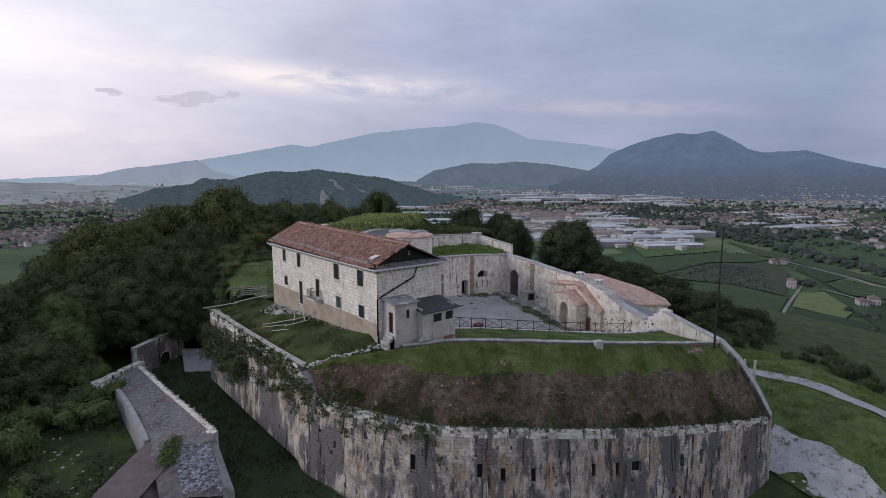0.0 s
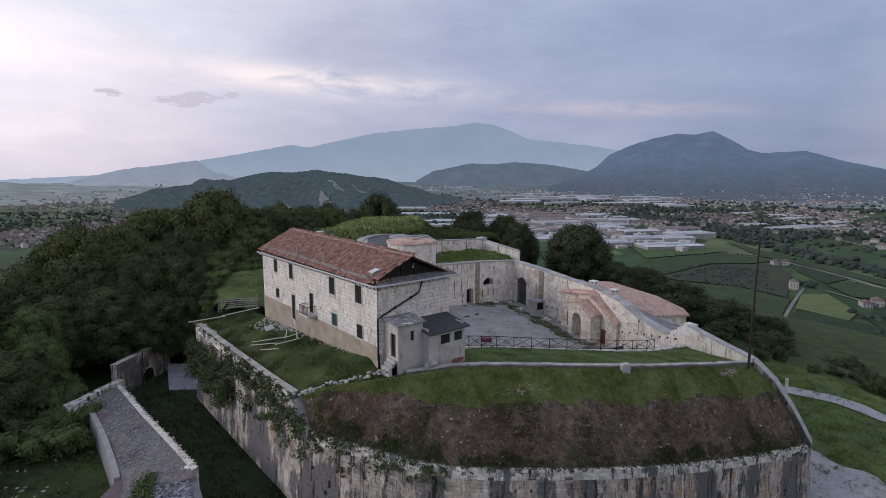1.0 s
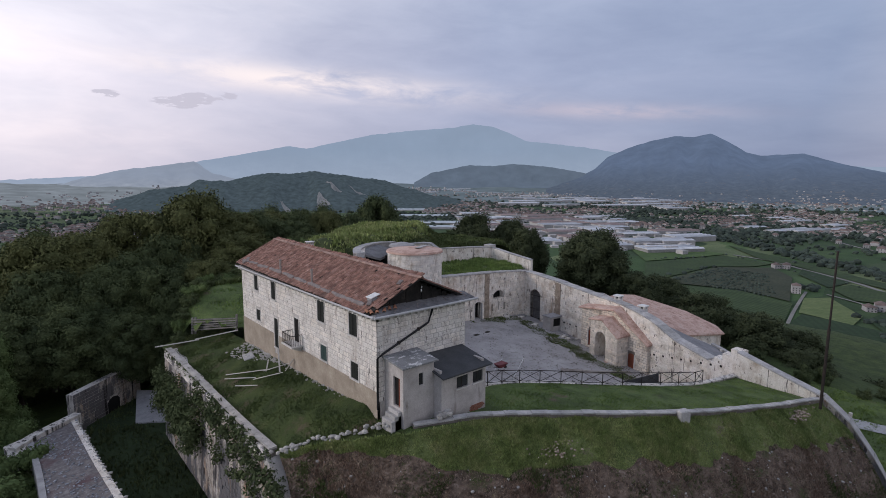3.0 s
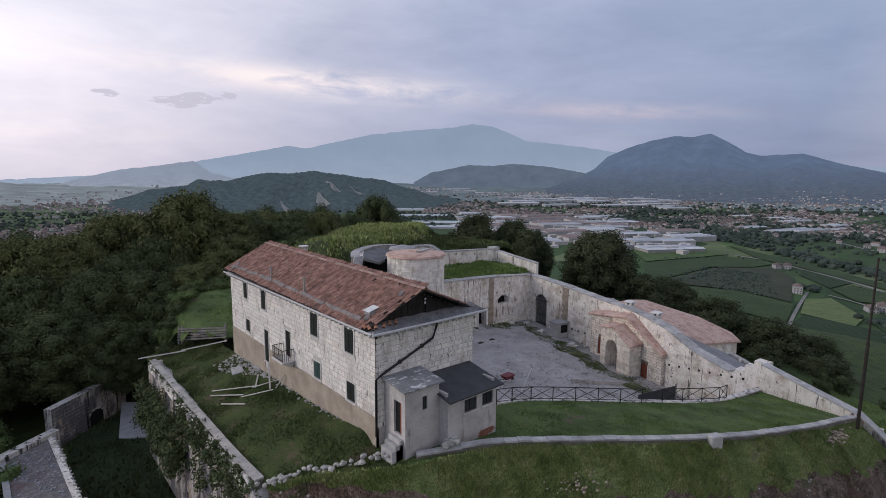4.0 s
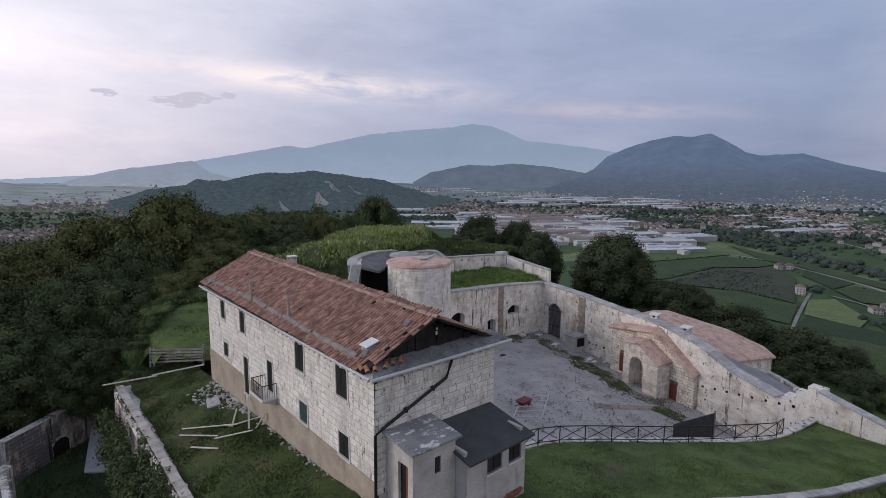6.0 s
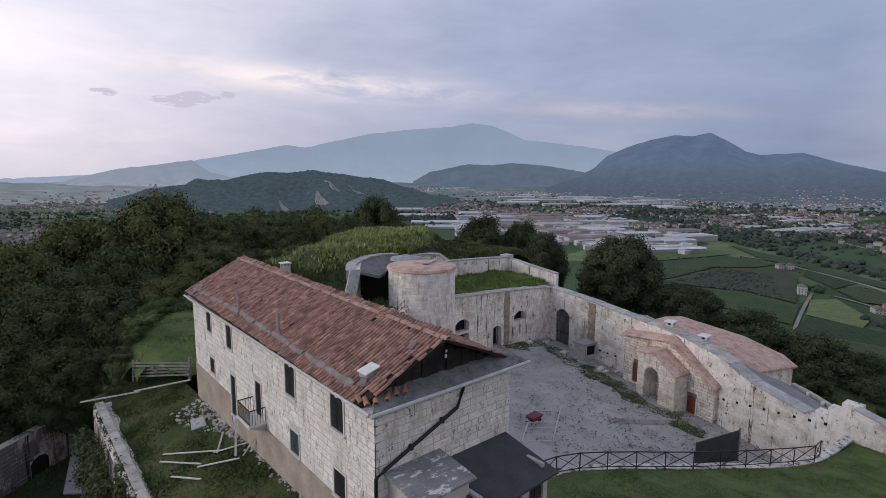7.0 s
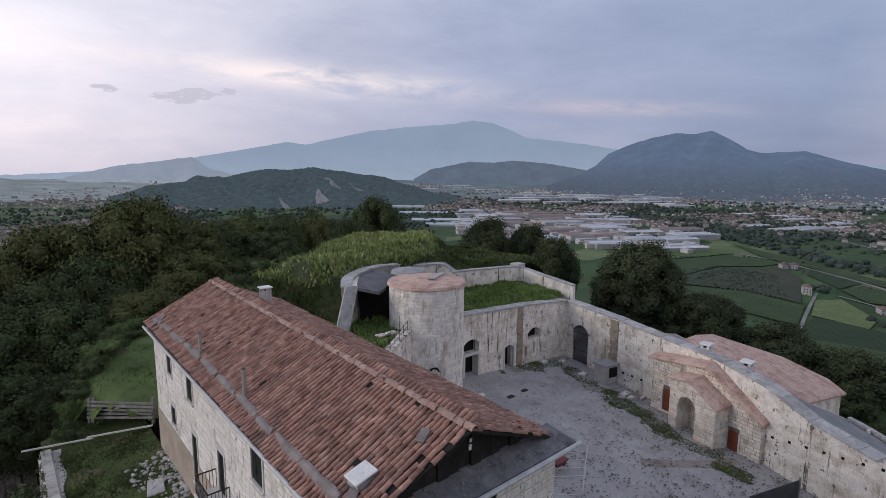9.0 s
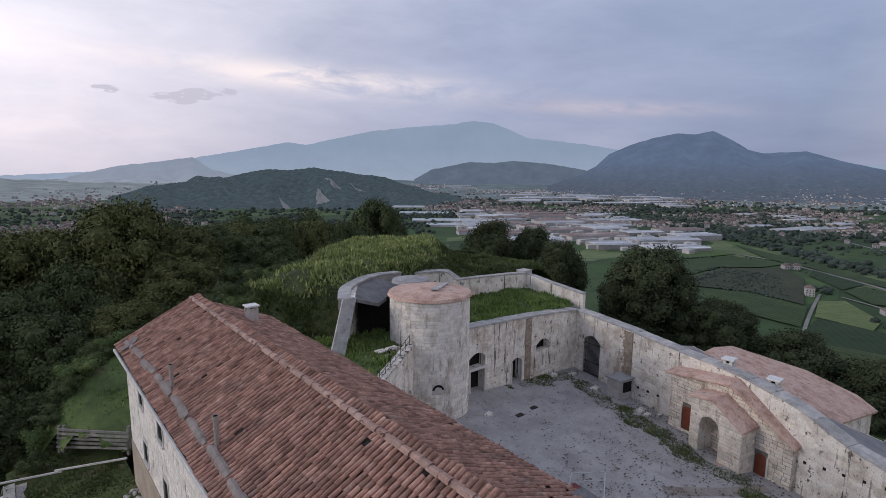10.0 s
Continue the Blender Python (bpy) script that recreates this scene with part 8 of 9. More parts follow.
def build_ivy():
    rng = np.random.default_rng(33)
    lobes = []
    for _ in range(110):
        y = rng.uniform(17.5, 31)
        z = rng.uniform(-8.2, -3.7) + 0.8 * abs(y - 26) * -0.1
        lobes.append((-6.45 - 0.04 * (-4 - z) - rng.uniform(0, 0.25), y, z, rng.uniform(0.35, 0.8)))
    for _ in range(130):
        y = rng.uniform(1.5, 19)
        z = -4.0 - rng.random() ** 2 * 3.0
        lobes.append((-5.95 + 0.05 * (z + 4) - rng.uniform(0, 0.15), y, z, rng.uniform(0.2, 0.45)))
    for _ in range(190):
        q = rng.uniform(10.5, 41)
        deep = rng.random() ** 1.6 * (1.4 + 2.6 * max(0.0, hum(q, 2, 0.45)) * 2)
        lobes.append((*rim_place(q, 0.1 - deep, 0.12), rng.uniform(0.16, 0.40)))
    v, f = leaf_cloud(rng, lobes, 260, 0.12)
    tagged(raw("ivy", v, f, LEAF_A), "ivy and shrubs hanging over the scarp wall", "ivy", kind="stuff")
    lobes = []
    for i in range(0, len(RIM) - 1):
        if rng.random() < 0.9:
            for _ in range(3):
                s = RIM_S[i] + rng.random()
                p = rim_place(min(s, RIM_S[-1]), 0.05 - rng.random() ** 3 * 0.35, -0.15)
                lobes.append((*p, rng.uniform(0.14, 0.32)))
    v, f = leaf_cloud(rng, lobes, 420, 0.09, 0.6)
    tagged(raw("rim_weeds", v, f, LEAF_A), "weeds overhanging the rim of the scarp", "weeds", kind="stuff")
    lobes = [(-14.9 - 1.3 * k + rng.uniform(-0.5, 0.5), 10.9 - 3.4 * k + rng.uniform(-0.6, 0.6), -9.4 + rng.uniform(-0.2, 0.25), rng.uniform(0.2, 0.55)) for k in np.linspace(-0.2, 1, 44)]
    v, f = leaf_cloud(rng, lobes, 220, 0.12, 0.6)
    tagged(raw("wall_weeds", v, f, LEAF_C), "weeds growing on the broken outer wall", "weeds", kind="stuff")


build_ivy()

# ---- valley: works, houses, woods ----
# clay tone greyed for distance in the base colour
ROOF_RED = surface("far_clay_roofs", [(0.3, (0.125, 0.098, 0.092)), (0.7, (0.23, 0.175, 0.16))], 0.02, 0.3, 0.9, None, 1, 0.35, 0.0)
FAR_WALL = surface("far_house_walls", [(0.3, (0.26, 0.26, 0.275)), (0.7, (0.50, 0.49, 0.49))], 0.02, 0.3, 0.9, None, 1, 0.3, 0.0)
SHED_METAL = surface("pale_metal_roof", [(0.3, (0.32, 0.35, 0.39)), (0.7, (0.58, 0.61, 0.65))], 0.03, 0.2, 0.6, None, 2, 0.3, 0.0)
SHED_BRICKY = surface("reddish_works_roof", [(0.3, (0.20, 0.15, 0.145)), (0.7, (0.32, 0.26, 0.25))], 0.03, 0.2, 0.8, None, 2, 0.25, 0.0)
SHED_SIDE = surface("works_wall", [(0.3, (0.30, 0.30, 0.31)), (0.7, (0.48, 0.47, 0.47))], 0.05, 0.3, 0.8, None, 2, 0.3, 0.0)
GREENHOUSE = surface("greenhouse_sheet", [(0.3, (0.40, 0.47, 0.52)), (0.7, (0.52, 0.58, 0.62))], 0.05, 0.3, 0.5, None, 2, 0.15, 0.0)
# bluish tint puts aerial haze into the foliage colour
FAR_WOOD = surface("haze_tinted_wood", [(0.3, (0.034, 0.050, 0.042)), (0.7, (0.058, 0.080, 0.064))], 0.01, 0.12, 0.95, None, 1, 0.4, 0.0)
FAR_TRACK = surface("valley_lane", [(0.3, (0.18, 0.18, 0.165)), (0.7, (0.26, 0.26, 0.24))], 0.05, 0.5, 0.95)
VRNG = random.Random(101)


def polar(az, d):
    a = radians(az)
    return -13 + d * math.sin(a), -20 + d * math.cos(a)


def works_hall(x, y, l, w, h, turn, roof, bays=3):
    hall = empty("works_hall", "long flat-roofed works hall with pale cladding", "hall", "works halls in the valley")
    z = min(ground_z(x, y), ground_z(x + 20, y)) - 1
    m = pose(x, y, z, 0, 0, turn)
    bm = bmesh.new()
    box(bm, -l / 2, -w / 2, 0, l / 2, w / 2, h)
    bm.transform(m)
    part("wall", bm, SHED_SIDE, hall)
    for k in range(bays):
        bm = bmesh.new()
        y0, y1 = -w / 2 + w * k / bays, -w / 2 + w * (k + 1) / bays
        ym = (y0 + y1) / 2
        for a, b, za, zb in ((y0, ym, h, h + 2.2), (ym, y1, h + 2.2, h)):
            solid(bm, [(-l / 2 - 0.5, a), (l / 2 + 0.5, a), (l / 2 + 0.5, b), (-l / 2 - 0.5, b)], h - 0.2, [za + 0.3, za + 0.3, zb + 0.3, zb + 0.3])
        bm.transform(m)
        part("roof_bay", bm, roof, hall)
    bm = bmesh.new()
    n = max(3, int(l / 12))
    for k in range(n):
        x0 = -l / 2 + l * (k + 0.25) / n
        box(bm, x0, -w / 2 - 0.2, h * 0.45, x0 + l / n * 0.5, -w / 2 + 0.1, h * 0.7)
    bm.transform(m)
    part("window_band", bm, GLASS_DARK, hall)


def cottage(x, y, l, w, h, turn, name="farmhouse", label="pale valley house with a tiled hip roof"):
    ob = empty(name, label, "house", "houses in the valley")
    m = pose(x, y, ground_z(x, y) - 0.5, 0, 0, turn)
    bm = bmesh.new()
    box(bm, -l / 2, -w / 2, 0, l / 2, w / 2, h)
    bm.transform(m)
    part("wall", bm, FAR_WALL, ob)
    bm = bmesh.new()
    v = [bm.verts.new(p) for p in [(-l / 2 - 0.5, -w / 2 - 0.5, h), (l / 2 + 0.5, -w / 2 - 0.5, h), (l / 2 + 0.5, w / 2 + 0.5, h), (-l / 2 - 0.5, w / 2 + 0.5, h), (-l / 4, 0, h + w * 0.3), (l / 4, 0, h + w * 0.3)]]
    for f in ((0, 1, 5, 4), (1, 2, 5), (2, 3, 4, 5), (3, 0, 4), (3, 2, 1, 0)):
        bm.faces.new([v[i] for i in f])
    bm.transform(m)
    part("roof", bm, ROOF_RED, ob)
    for k in range(3):
        for r in range(max(1, int(h / 3))):
            bm = bmesh.new()
            x0 = -l / 2 + l * (k + 0.3) / 3
            box(bm, x0, -w / 2 - 0.06, 1 + r * 3, x0 + 1.1, -w / 2 + 0.1, 2.5 + r * 3)
            bm.transform(m)
            part("window", bm, GLASS_DARK, ob)
            bm = bmesh.new()
            box(bm, -l / 2 - 0.06, -w / 2 + w * (k + 0.3) / 3, 1 + r * 3, -l / 2 + 0.1, -w / 2 + w * (k + 0.3) / 3 + 1.1, 2.5 + r * 3)
            bm.transform(m)
            part("window", bm, GLASS_DARK, ob)


def build_works():
    spots = []
    for _ in range(900):
        az, d = VRNG.uniform(43, 67), VRNG.uniform(1080, 1950)
        if d < 1080 + (az - 43) * 0 + max(0, 52 - az) * 25:
            continue
        if az > 60 and d > 1450:
            continue
        x, y = polar(az, d)
        l, w = VRNG.uniform(55, 150), VRNG.uniform(35, 70)
        if all(math.hypot(x - u, y - v) > (l + q) * 0.47 for u, v, q in spots):
            spots.append((x, y, l))
            works_hall(x, y, l, w, VRNG.uniform(8, 13), 152 + VRNG.uniform(-5, 5), SHED_BRICKY if VRNG.random() < 0.36 else SHED_METAL, VRNG.choice((2, 3, 4)))
        if len(spots) > 44:
            break
    for az, d, l, w in ((38.5, 1900, 180, 70), (40.5, 1650, 190, 60), (42.0, 1500, 170, 50), (37.0, 2200, 150, 70)):
        works_hall(*polar(az, d), l, w, 6, 140, GREENHOUSE, 5)
    for _ in range(30):
        az, d = VRNG.uniform(48, 66), VRNG.uniform(2500, 3300)
        works_hall(*polar(az, d), VRNG.uniform(90, 220), VRNG.uniform(40, 90), VRNG.uniform(9, 14), 150 + VRNG.uniform(-8, 8), SHED_METAL, 2)
    for _ in range(12):
        az, d = VRNG.uniform(70, 80), VRNG.uniform(1500, 2300)
        works_hall(*polar(az, d), VRNG.uniform(60, 130), VRNG.uniform(30, 50), VRNG.uniform(8, 11), 165, SHED_METAL, 2)
    for _ in range(14):
        az, d = VRNG.uniform(33, 46), VRNG.uniform(3300, 4300)
        works_hall(*polar(az, d), VRNG.uniform(90, 200), VRNG.uniform(40, 80), VRNG.uniform(9, 14), 140, SHED_METAL, 2)


build_works()


def build_town():
    verts, roofs, wf, rf = [], [], [], []
    groups = [(3, 1500, 200, 9, 170), (8, 1750, 240, 6, 140), (12, 2300, 260, 5, 110), (5, 2700, 400, 8, 150), (48, 2100, 200, 5, 190), (53, 1950, 160, 4, 150), (44, 2500, 300, 4, 130), (57, 2300, 230, 4, 130), (70, 2000, 260, 5, 170), (76, 2300, 300, 5, 190),
              (80, 1900, 260, 4, 130), (66, 2900, 420, 9, 200), (50, 3400, 420, 14, 220), (77, 3300, 500, 6, 180), (36, 3000, 400, 8, 110), (22, 3300, 450, 14, 90), (41, 2150, 160, 3, 80), (63, 1700, 120, 3, 50)]
    for az, d, depth, spread, count in groups:
        for _ in range(int(count * 1.25)):
            x, y = polar(VRNG.gauss(az, spread * 0.5), VRNG.gauss(d, depth * 0.5))
            l, w, h, a = VRNG.uniform(9, 18), VRNG.uniform(8, 12), VRNG.uniform(5, 10), VRNG.uniform(0, math.pi)
            z = ground_z(x, y) - 1
            ca, sa = math.cos(a), math.sin(a)
            q = [(x + u * ca - v * sa, y + u * sa + v * ca) for u, v in ((-l / 2, -w / 2), (l / 2, -w / 2), (l / 2, w / 2), (-l / 2, w / 2), (-l / 3, 0), (l / 3, 0))]
            n = len(verts)
            verts += [(*p, z) for p in q[:4]] + [(*p, z + h) for p in q[:4]]
            wf += [(n + k, n + (k + 1) % 4, n + 4 + (k + 1) % 4, n + 4 + k) for k in range(4)]
            n = len(roofs)
            roofs += [(*p, z + h) for p in q[:4]] + [(*p, z + h + w * 0.3) for p in q[4:]]
            rf += [(n, n + 1, n + 5, n + 4), (n + 1, n + 2, n + 5), (n + 2, n + 3, n + 4, n + 5), (n + 3, n, n + 4)]
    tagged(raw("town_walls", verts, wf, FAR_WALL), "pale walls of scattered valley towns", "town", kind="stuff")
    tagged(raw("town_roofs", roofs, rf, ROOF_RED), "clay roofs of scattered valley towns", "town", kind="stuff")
    for x, y, l, w, h, t in ((760, 169, 12, 10, 11, 20), (975, 240, 18, 11, 8, 10), (965, 252, 14, 10, 7, 40), (728, 78, 16, 11, 8, 15), (716, 86, 13, 10, 6, 30), (1440, 266, 14, 11, 8, 10), (1482, 501, 24, 14, 9, 25), (1482, 589, 18, 14, 16, 20), (1445, 396, 26, 14, 9, 15), (1358, 176, 34, 16, 9, 5), (1410, 210, 20, 12, 7, 12)):
        cottage(x, y, l, w, h, t)
    # an old tower with its farmhouse on the near plain
    cottage(*polar(16.4, 1240), 11, 11, 34, 20, "bell_tower", "tall pale stone tower standing in the fields")
    cottage(*polar(15.6, 1235), 22, 12, 9, 20)
    cottage(*polar(17.2, 1260), 14, 10, 7, 40)


build_town()


def build_woods():
    base = bmesh.new()
    bmesh.ops.create_icosphere(base, subdivisions=1, radius=1)
    bv = np.array([v.co for v in base.verts])
    bf = np.array([[v.index for v in f.verts] for f in base.faces])
    base.free()
    rng = np.random.default_rng(55)
    spots = []

    def clump(x, y, r, flat=0.8):
        spots.append((x, y, r, flat))

    def line(a, b, step, wide, r):
        (x0, y0), (x1, y1) = a, b
        n = max(2, int(math.hypot(x1 - x0, y1 - y0) / step))
        for k in range(n):
            t = (k + rng.random()) / n
            clump(x0 + (x1 - x0) * t + rng.normal(0, wide), y0 + (y1 - y0) * t + rng.normal(0, wide), r * rng.uniform(0.6, 1.3))

    # the river belt, a wood above it, hedges and the orchard's rows
    line((1330, 520), (1232, 373), 3.2, 17, 6)
    line((1232, 373), (1074, 194), 2.2, 17, 6.5)
    line((1074, 194), (900, -20), 2.2, 20, 6.5)
    line((1697, 962), (1494, 491), 1.6, 45, 7)
    line((1494, 491), (1528, 346), 2.0, 30, 7)
    line((1600, 900), (1900, 620), 2.5, 60, 7)
    line((2240, 1500), (1966, 483), 3, 80, 9)
    line((1966, 483), (1900, 100), 4, 60, 8)
    line((876, 422), (984, 375), 9, 4, 3)
    line((1300, 560), (1150, 640), 6, 10, 4)
    line((1051, 356), (850, 99), 16, 3, 2.2)
    line((790, 158), (818, 168), 3.5, 8, 5.5)
    line((712, 300), (880, 325), 7, 8, 4)
    line((672, 90), (640, 62), 7, 5, 4)
    line((610, 60), (540, 40), 12, 4, 3)
    for k in range(17):
        a, b = k / 16, rng.uniform(0, 0.1)
        x0, y0, x1, y1 = 712 + 168 * a, 296 + 14 * a, 705 + 165 * a, 172 + 62 * a
        for n in range(22):
            if rng.random() < 0.86:
                t = (n + b + rng.uniform(-0.2, 0.2)) / 22
                clump(x0 + (x1 - x0) * t, y0 + (y1 - y0) * t, rng.uniform(1.6, 2.9), 0.85)
    for _ in range(2600):
        az, d = rng.uniform(-6, 88), rng.uniform(1250, 3400)
        x, y = polar(az, d)
        if az < 32 and d > 2300:
            continue
        if noise.noise((x * 0.0035, y * 0.0035, 3)) > 0.06:
            clump(x, y, rng.uniform(4, 8) if d < 1800 else rng.uniform(6, 11))
    # woods at the spur's foot and trees among the houses
    for _ in range(1500):
        az, d = rng.uniform(8, 40), rng.normal(1750, 170)
        x, y = polar(az, d)
        if noise.noise((x * 0.005, y * 0.005, 1)) > -0.1:
            clump(x, y, rng.uniform(5, 9))
    for _ in range(5200):
        az, d = rng.uniform(40, 88), rng.uniform(1350, 2750)
        x, y = polar(az, d)
        if noise.noise((x * 0.004, y * 0.004, 6)) > -0.12 and not (42 < az < 66 and d < 1800):
            clump(x, y, rng.uniform(4, 8.5), 0.9)
    for _ in range(900):
        x, y = polar(rng.uniform(-6, 14), rng.uniform(1300, 2400))
        clump(x, y, rng.uniform(3, 6), 0.9)
    # hillside below the fort
    for _ in range(700):
        az, d = rng.uniform(-60, 60), rng.uniform(120, 330)
        x, y = polar(az, d)
        if noise.noise((x * 0.02, y * 0.02, 8)) > -0.05:
            clump(x, y, rng.uniform(2.5, 5))
    nv = len(bv)
    verts, faces = [], []
    for x, y, r, flat in spots:
        k = bv * (r * rng.uniform(0.75, 1.2, (nv, 1))) * np.array([1, 1, flat])
        faces.append(bf + len(verts) * nv)
        verts.append(k + np.array([x, y, ground_z(x, y) + r * 0.45]))
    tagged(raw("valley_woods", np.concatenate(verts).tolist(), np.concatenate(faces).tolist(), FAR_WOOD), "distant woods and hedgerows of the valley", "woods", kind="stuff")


build_woods()


def field_mat(name, low, high, turn, depth):
    """Crop cover with drilled rows at the given turn."""
    m, nt, b = mat(name, 0.95)
    col = ramp_of(nt, noise_of(nt, 0.03, 6, 0.7), [(0.3, low), (0.7, high)])
    if depth:
        mp = nt.nodes.new("ShaderNodeMapping")
        mp.inputs["Rotation"].default_value = (0, 0, radians(turn))
        nt.links.new(tex_coords(nt), mp.inputs[0])
        wave = nt.nodes.new("ShaderNodeTexWave")
        wave.inputs["Scale"].default_value, wave.inputs["Distortion"].default_value = 0.045, 0.6
        nt.links.new(mp.outputs[0], wave.inputs["Vector"])
        col = mixed(nt, depth, col, ramp_of(nt, wave.outputs["Fac"], [(0.3, (0.55, 0.6, 0.55)), (0.7, (1.35, 1.3, 1.3))]), "MULTIPLY")
    col = mixed(nt, 0.7, col, ramp_of(nt, noise_of(nt, 0.25, 4, 0.7), [(0.3, (0.7, 0.72, 0.7)), (0.7, (1.25, 1.22, 1.2))]), "MULTIPLY")
    nt.links.new(col, b.inputs["Base Color"])
    return m


def field(corners, material, label):
    bm = bmesh.new()
    f = bm.faces.new([bm.verts.new((x, y, 0)) for x, y in corners])
    bmesh.ops.triangulate(bm, faces=[f])
    bmesh.ops.subdivide_edges(bm, edges=bm.edges[:], cuts=5, use_grid_fill=True)
    for v in bm.verts:
        v.co.z = ground_z(v.co.x, v.co.y) + 1.5
    bmesh.ops.recalc_face_normals(bm, faces=bm.faces[:])
    tagged(part("field", bm, material), label, "field", kind="structure")


def lane(line, width, name="lane"):
    pts = smoothed(line, 25)
    side = offset_line(pts, width)
    rows = [[(x, y, ground_z(x, y) + 0.9) for x, y in row] for row in ([p[:2] for p in pts], side)]
    tagged(sheet(rows, name, FAR_TRACK, 0), "pale lane through the valley fields", "road", kind="structure")


lane([(1051, 352), (1035, 282), (992, 233), (914, 145), (850, 95), (813, 60), (760, 10)], 7)
lane([(775, 163), (749, 159), (646, 142), (567, 127), (500, 110)], 3.5)
lane([(775, 140), (752, 107), (733, 85), (700, 50)], 4.5)
lane([(1500, 300), (1380, 215), (1300, 120), (1220, 20)], 8)


FIELD_ROWS = [field_mat(*q) for q in (
    ("vine_rows", (0.026, 0.050, 0.019), (0.050, 0.084, 0.030), 24, 0.5), ("lush_meadow", (0.050, 0.095, 0.030), (0.085, 0.135, 0.046), 0, 0), ("dark_crop", (0.017, 0.038, 0.017), (0.027, 0.055, 0.022), 60, 0.25),
    ("orchard_soil", (0.034, 0.046, 0.028), (0.056, 0.066, 0.040), 30, 0.2), ("mown_strip", (0.085, 0.130, 0.046), (0.160, 0.200, 0.085), -40, 0.15))]
for k, corners in (
        (1, [(970, 522), (1068, 459), (1050, 362), (845, 421)]), (0, [(833, 415), (1027, 358), (1006, 267), (944, 279), (880, 324), (726, 324), (680, 336)]),
        (3, [(699, 316), (882, 316), (957, 255), (879, 205), (692, 157), (720, 223), (693, 289)]), (0, [(677, 291), (710, 219), (681, 151), (583, 132), (592, 165), (605, 215)]),
        (2, [(635, 130), (620, 60), (603, 18), (475, 7), (411, 85), (556, 125)]), (4, [(725, 151), (753, 131), (672, 84), (625, 83), (639, 134)]),
        (2, [(982, 219), (903, 139), (829, 149), (919, 208)]), (0, [(822, 146), (880, 134), (839, 75), (766, 66), (760, 107)]),
        (0, [(1184, 411), (1054, 229), (914, 85), (863, 79), (924, 147), (1012, 238), (1044, 303)]), (2, [(600, 16), (618, 58), (660, 78), (740, 70), (700, -60), (600, -60)])):
    field(corners, FIELD_ROWS[k], "field of crops in the valley" if k != 3 else "bare soil under orchard rows")


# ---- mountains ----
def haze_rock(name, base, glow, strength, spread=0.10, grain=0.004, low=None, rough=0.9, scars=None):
    """Rock and woods with kilometres of air painted in as bluish emission; low tints the foot with another tone, scars
    bares rock on it.
    """
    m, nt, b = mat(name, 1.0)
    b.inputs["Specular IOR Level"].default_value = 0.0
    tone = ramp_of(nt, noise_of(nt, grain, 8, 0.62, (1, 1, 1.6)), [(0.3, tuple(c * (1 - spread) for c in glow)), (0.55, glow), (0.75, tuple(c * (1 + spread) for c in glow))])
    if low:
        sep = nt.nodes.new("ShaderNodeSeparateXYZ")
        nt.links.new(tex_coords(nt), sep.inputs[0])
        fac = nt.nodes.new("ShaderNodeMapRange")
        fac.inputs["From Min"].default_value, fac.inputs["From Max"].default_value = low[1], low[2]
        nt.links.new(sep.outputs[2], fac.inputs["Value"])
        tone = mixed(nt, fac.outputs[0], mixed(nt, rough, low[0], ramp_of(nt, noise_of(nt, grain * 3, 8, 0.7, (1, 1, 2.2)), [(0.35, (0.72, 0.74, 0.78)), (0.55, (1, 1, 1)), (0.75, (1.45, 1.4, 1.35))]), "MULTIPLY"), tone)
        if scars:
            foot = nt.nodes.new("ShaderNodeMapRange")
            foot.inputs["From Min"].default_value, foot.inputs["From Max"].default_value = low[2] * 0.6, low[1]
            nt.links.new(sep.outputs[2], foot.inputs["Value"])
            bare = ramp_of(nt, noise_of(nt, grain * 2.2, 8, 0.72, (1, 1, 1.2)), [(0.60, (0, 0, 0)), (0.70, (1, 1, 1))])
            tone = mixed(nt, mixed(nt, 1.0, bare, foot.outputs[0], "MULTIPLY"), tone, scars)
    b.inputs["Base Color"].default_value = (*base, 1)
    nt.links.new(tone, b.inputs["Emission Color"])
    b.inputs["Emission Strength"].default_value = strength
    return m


# emission colours carry the air haze; the ranges are no light sources
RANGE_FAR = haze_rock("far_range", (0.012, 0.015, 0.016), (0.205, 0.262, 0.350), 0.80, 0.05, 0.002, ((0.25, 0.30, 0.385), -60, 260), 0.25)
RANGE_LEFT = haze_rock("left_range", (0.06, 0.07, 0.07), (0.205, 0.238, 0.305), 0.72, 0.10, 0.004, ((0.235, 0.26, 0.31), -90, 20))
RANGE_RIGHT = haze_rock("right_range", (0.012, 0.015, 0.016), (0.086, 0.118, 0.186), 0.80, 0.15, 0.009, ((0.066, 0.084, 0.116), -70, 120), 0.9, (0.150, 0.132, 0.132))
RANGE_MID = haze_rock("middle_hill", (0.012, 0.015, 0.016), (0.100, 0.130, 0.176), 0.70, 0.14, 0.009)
# plains, spur and quarry glow blue-grey as painted haze, palest towards the sunset
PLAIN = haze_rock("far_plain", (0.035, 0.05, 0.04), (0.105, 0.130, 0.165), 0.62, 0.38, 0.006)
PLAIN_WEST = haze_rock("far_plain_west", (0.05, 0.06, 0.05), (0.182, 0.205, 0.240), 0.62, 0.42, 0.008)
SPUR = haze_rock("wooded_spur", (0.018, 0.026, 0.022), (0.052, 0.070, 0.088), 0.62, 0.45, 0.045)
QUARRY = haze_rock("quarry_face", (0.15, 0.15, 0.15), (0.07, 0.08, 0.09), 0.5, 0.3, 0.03)


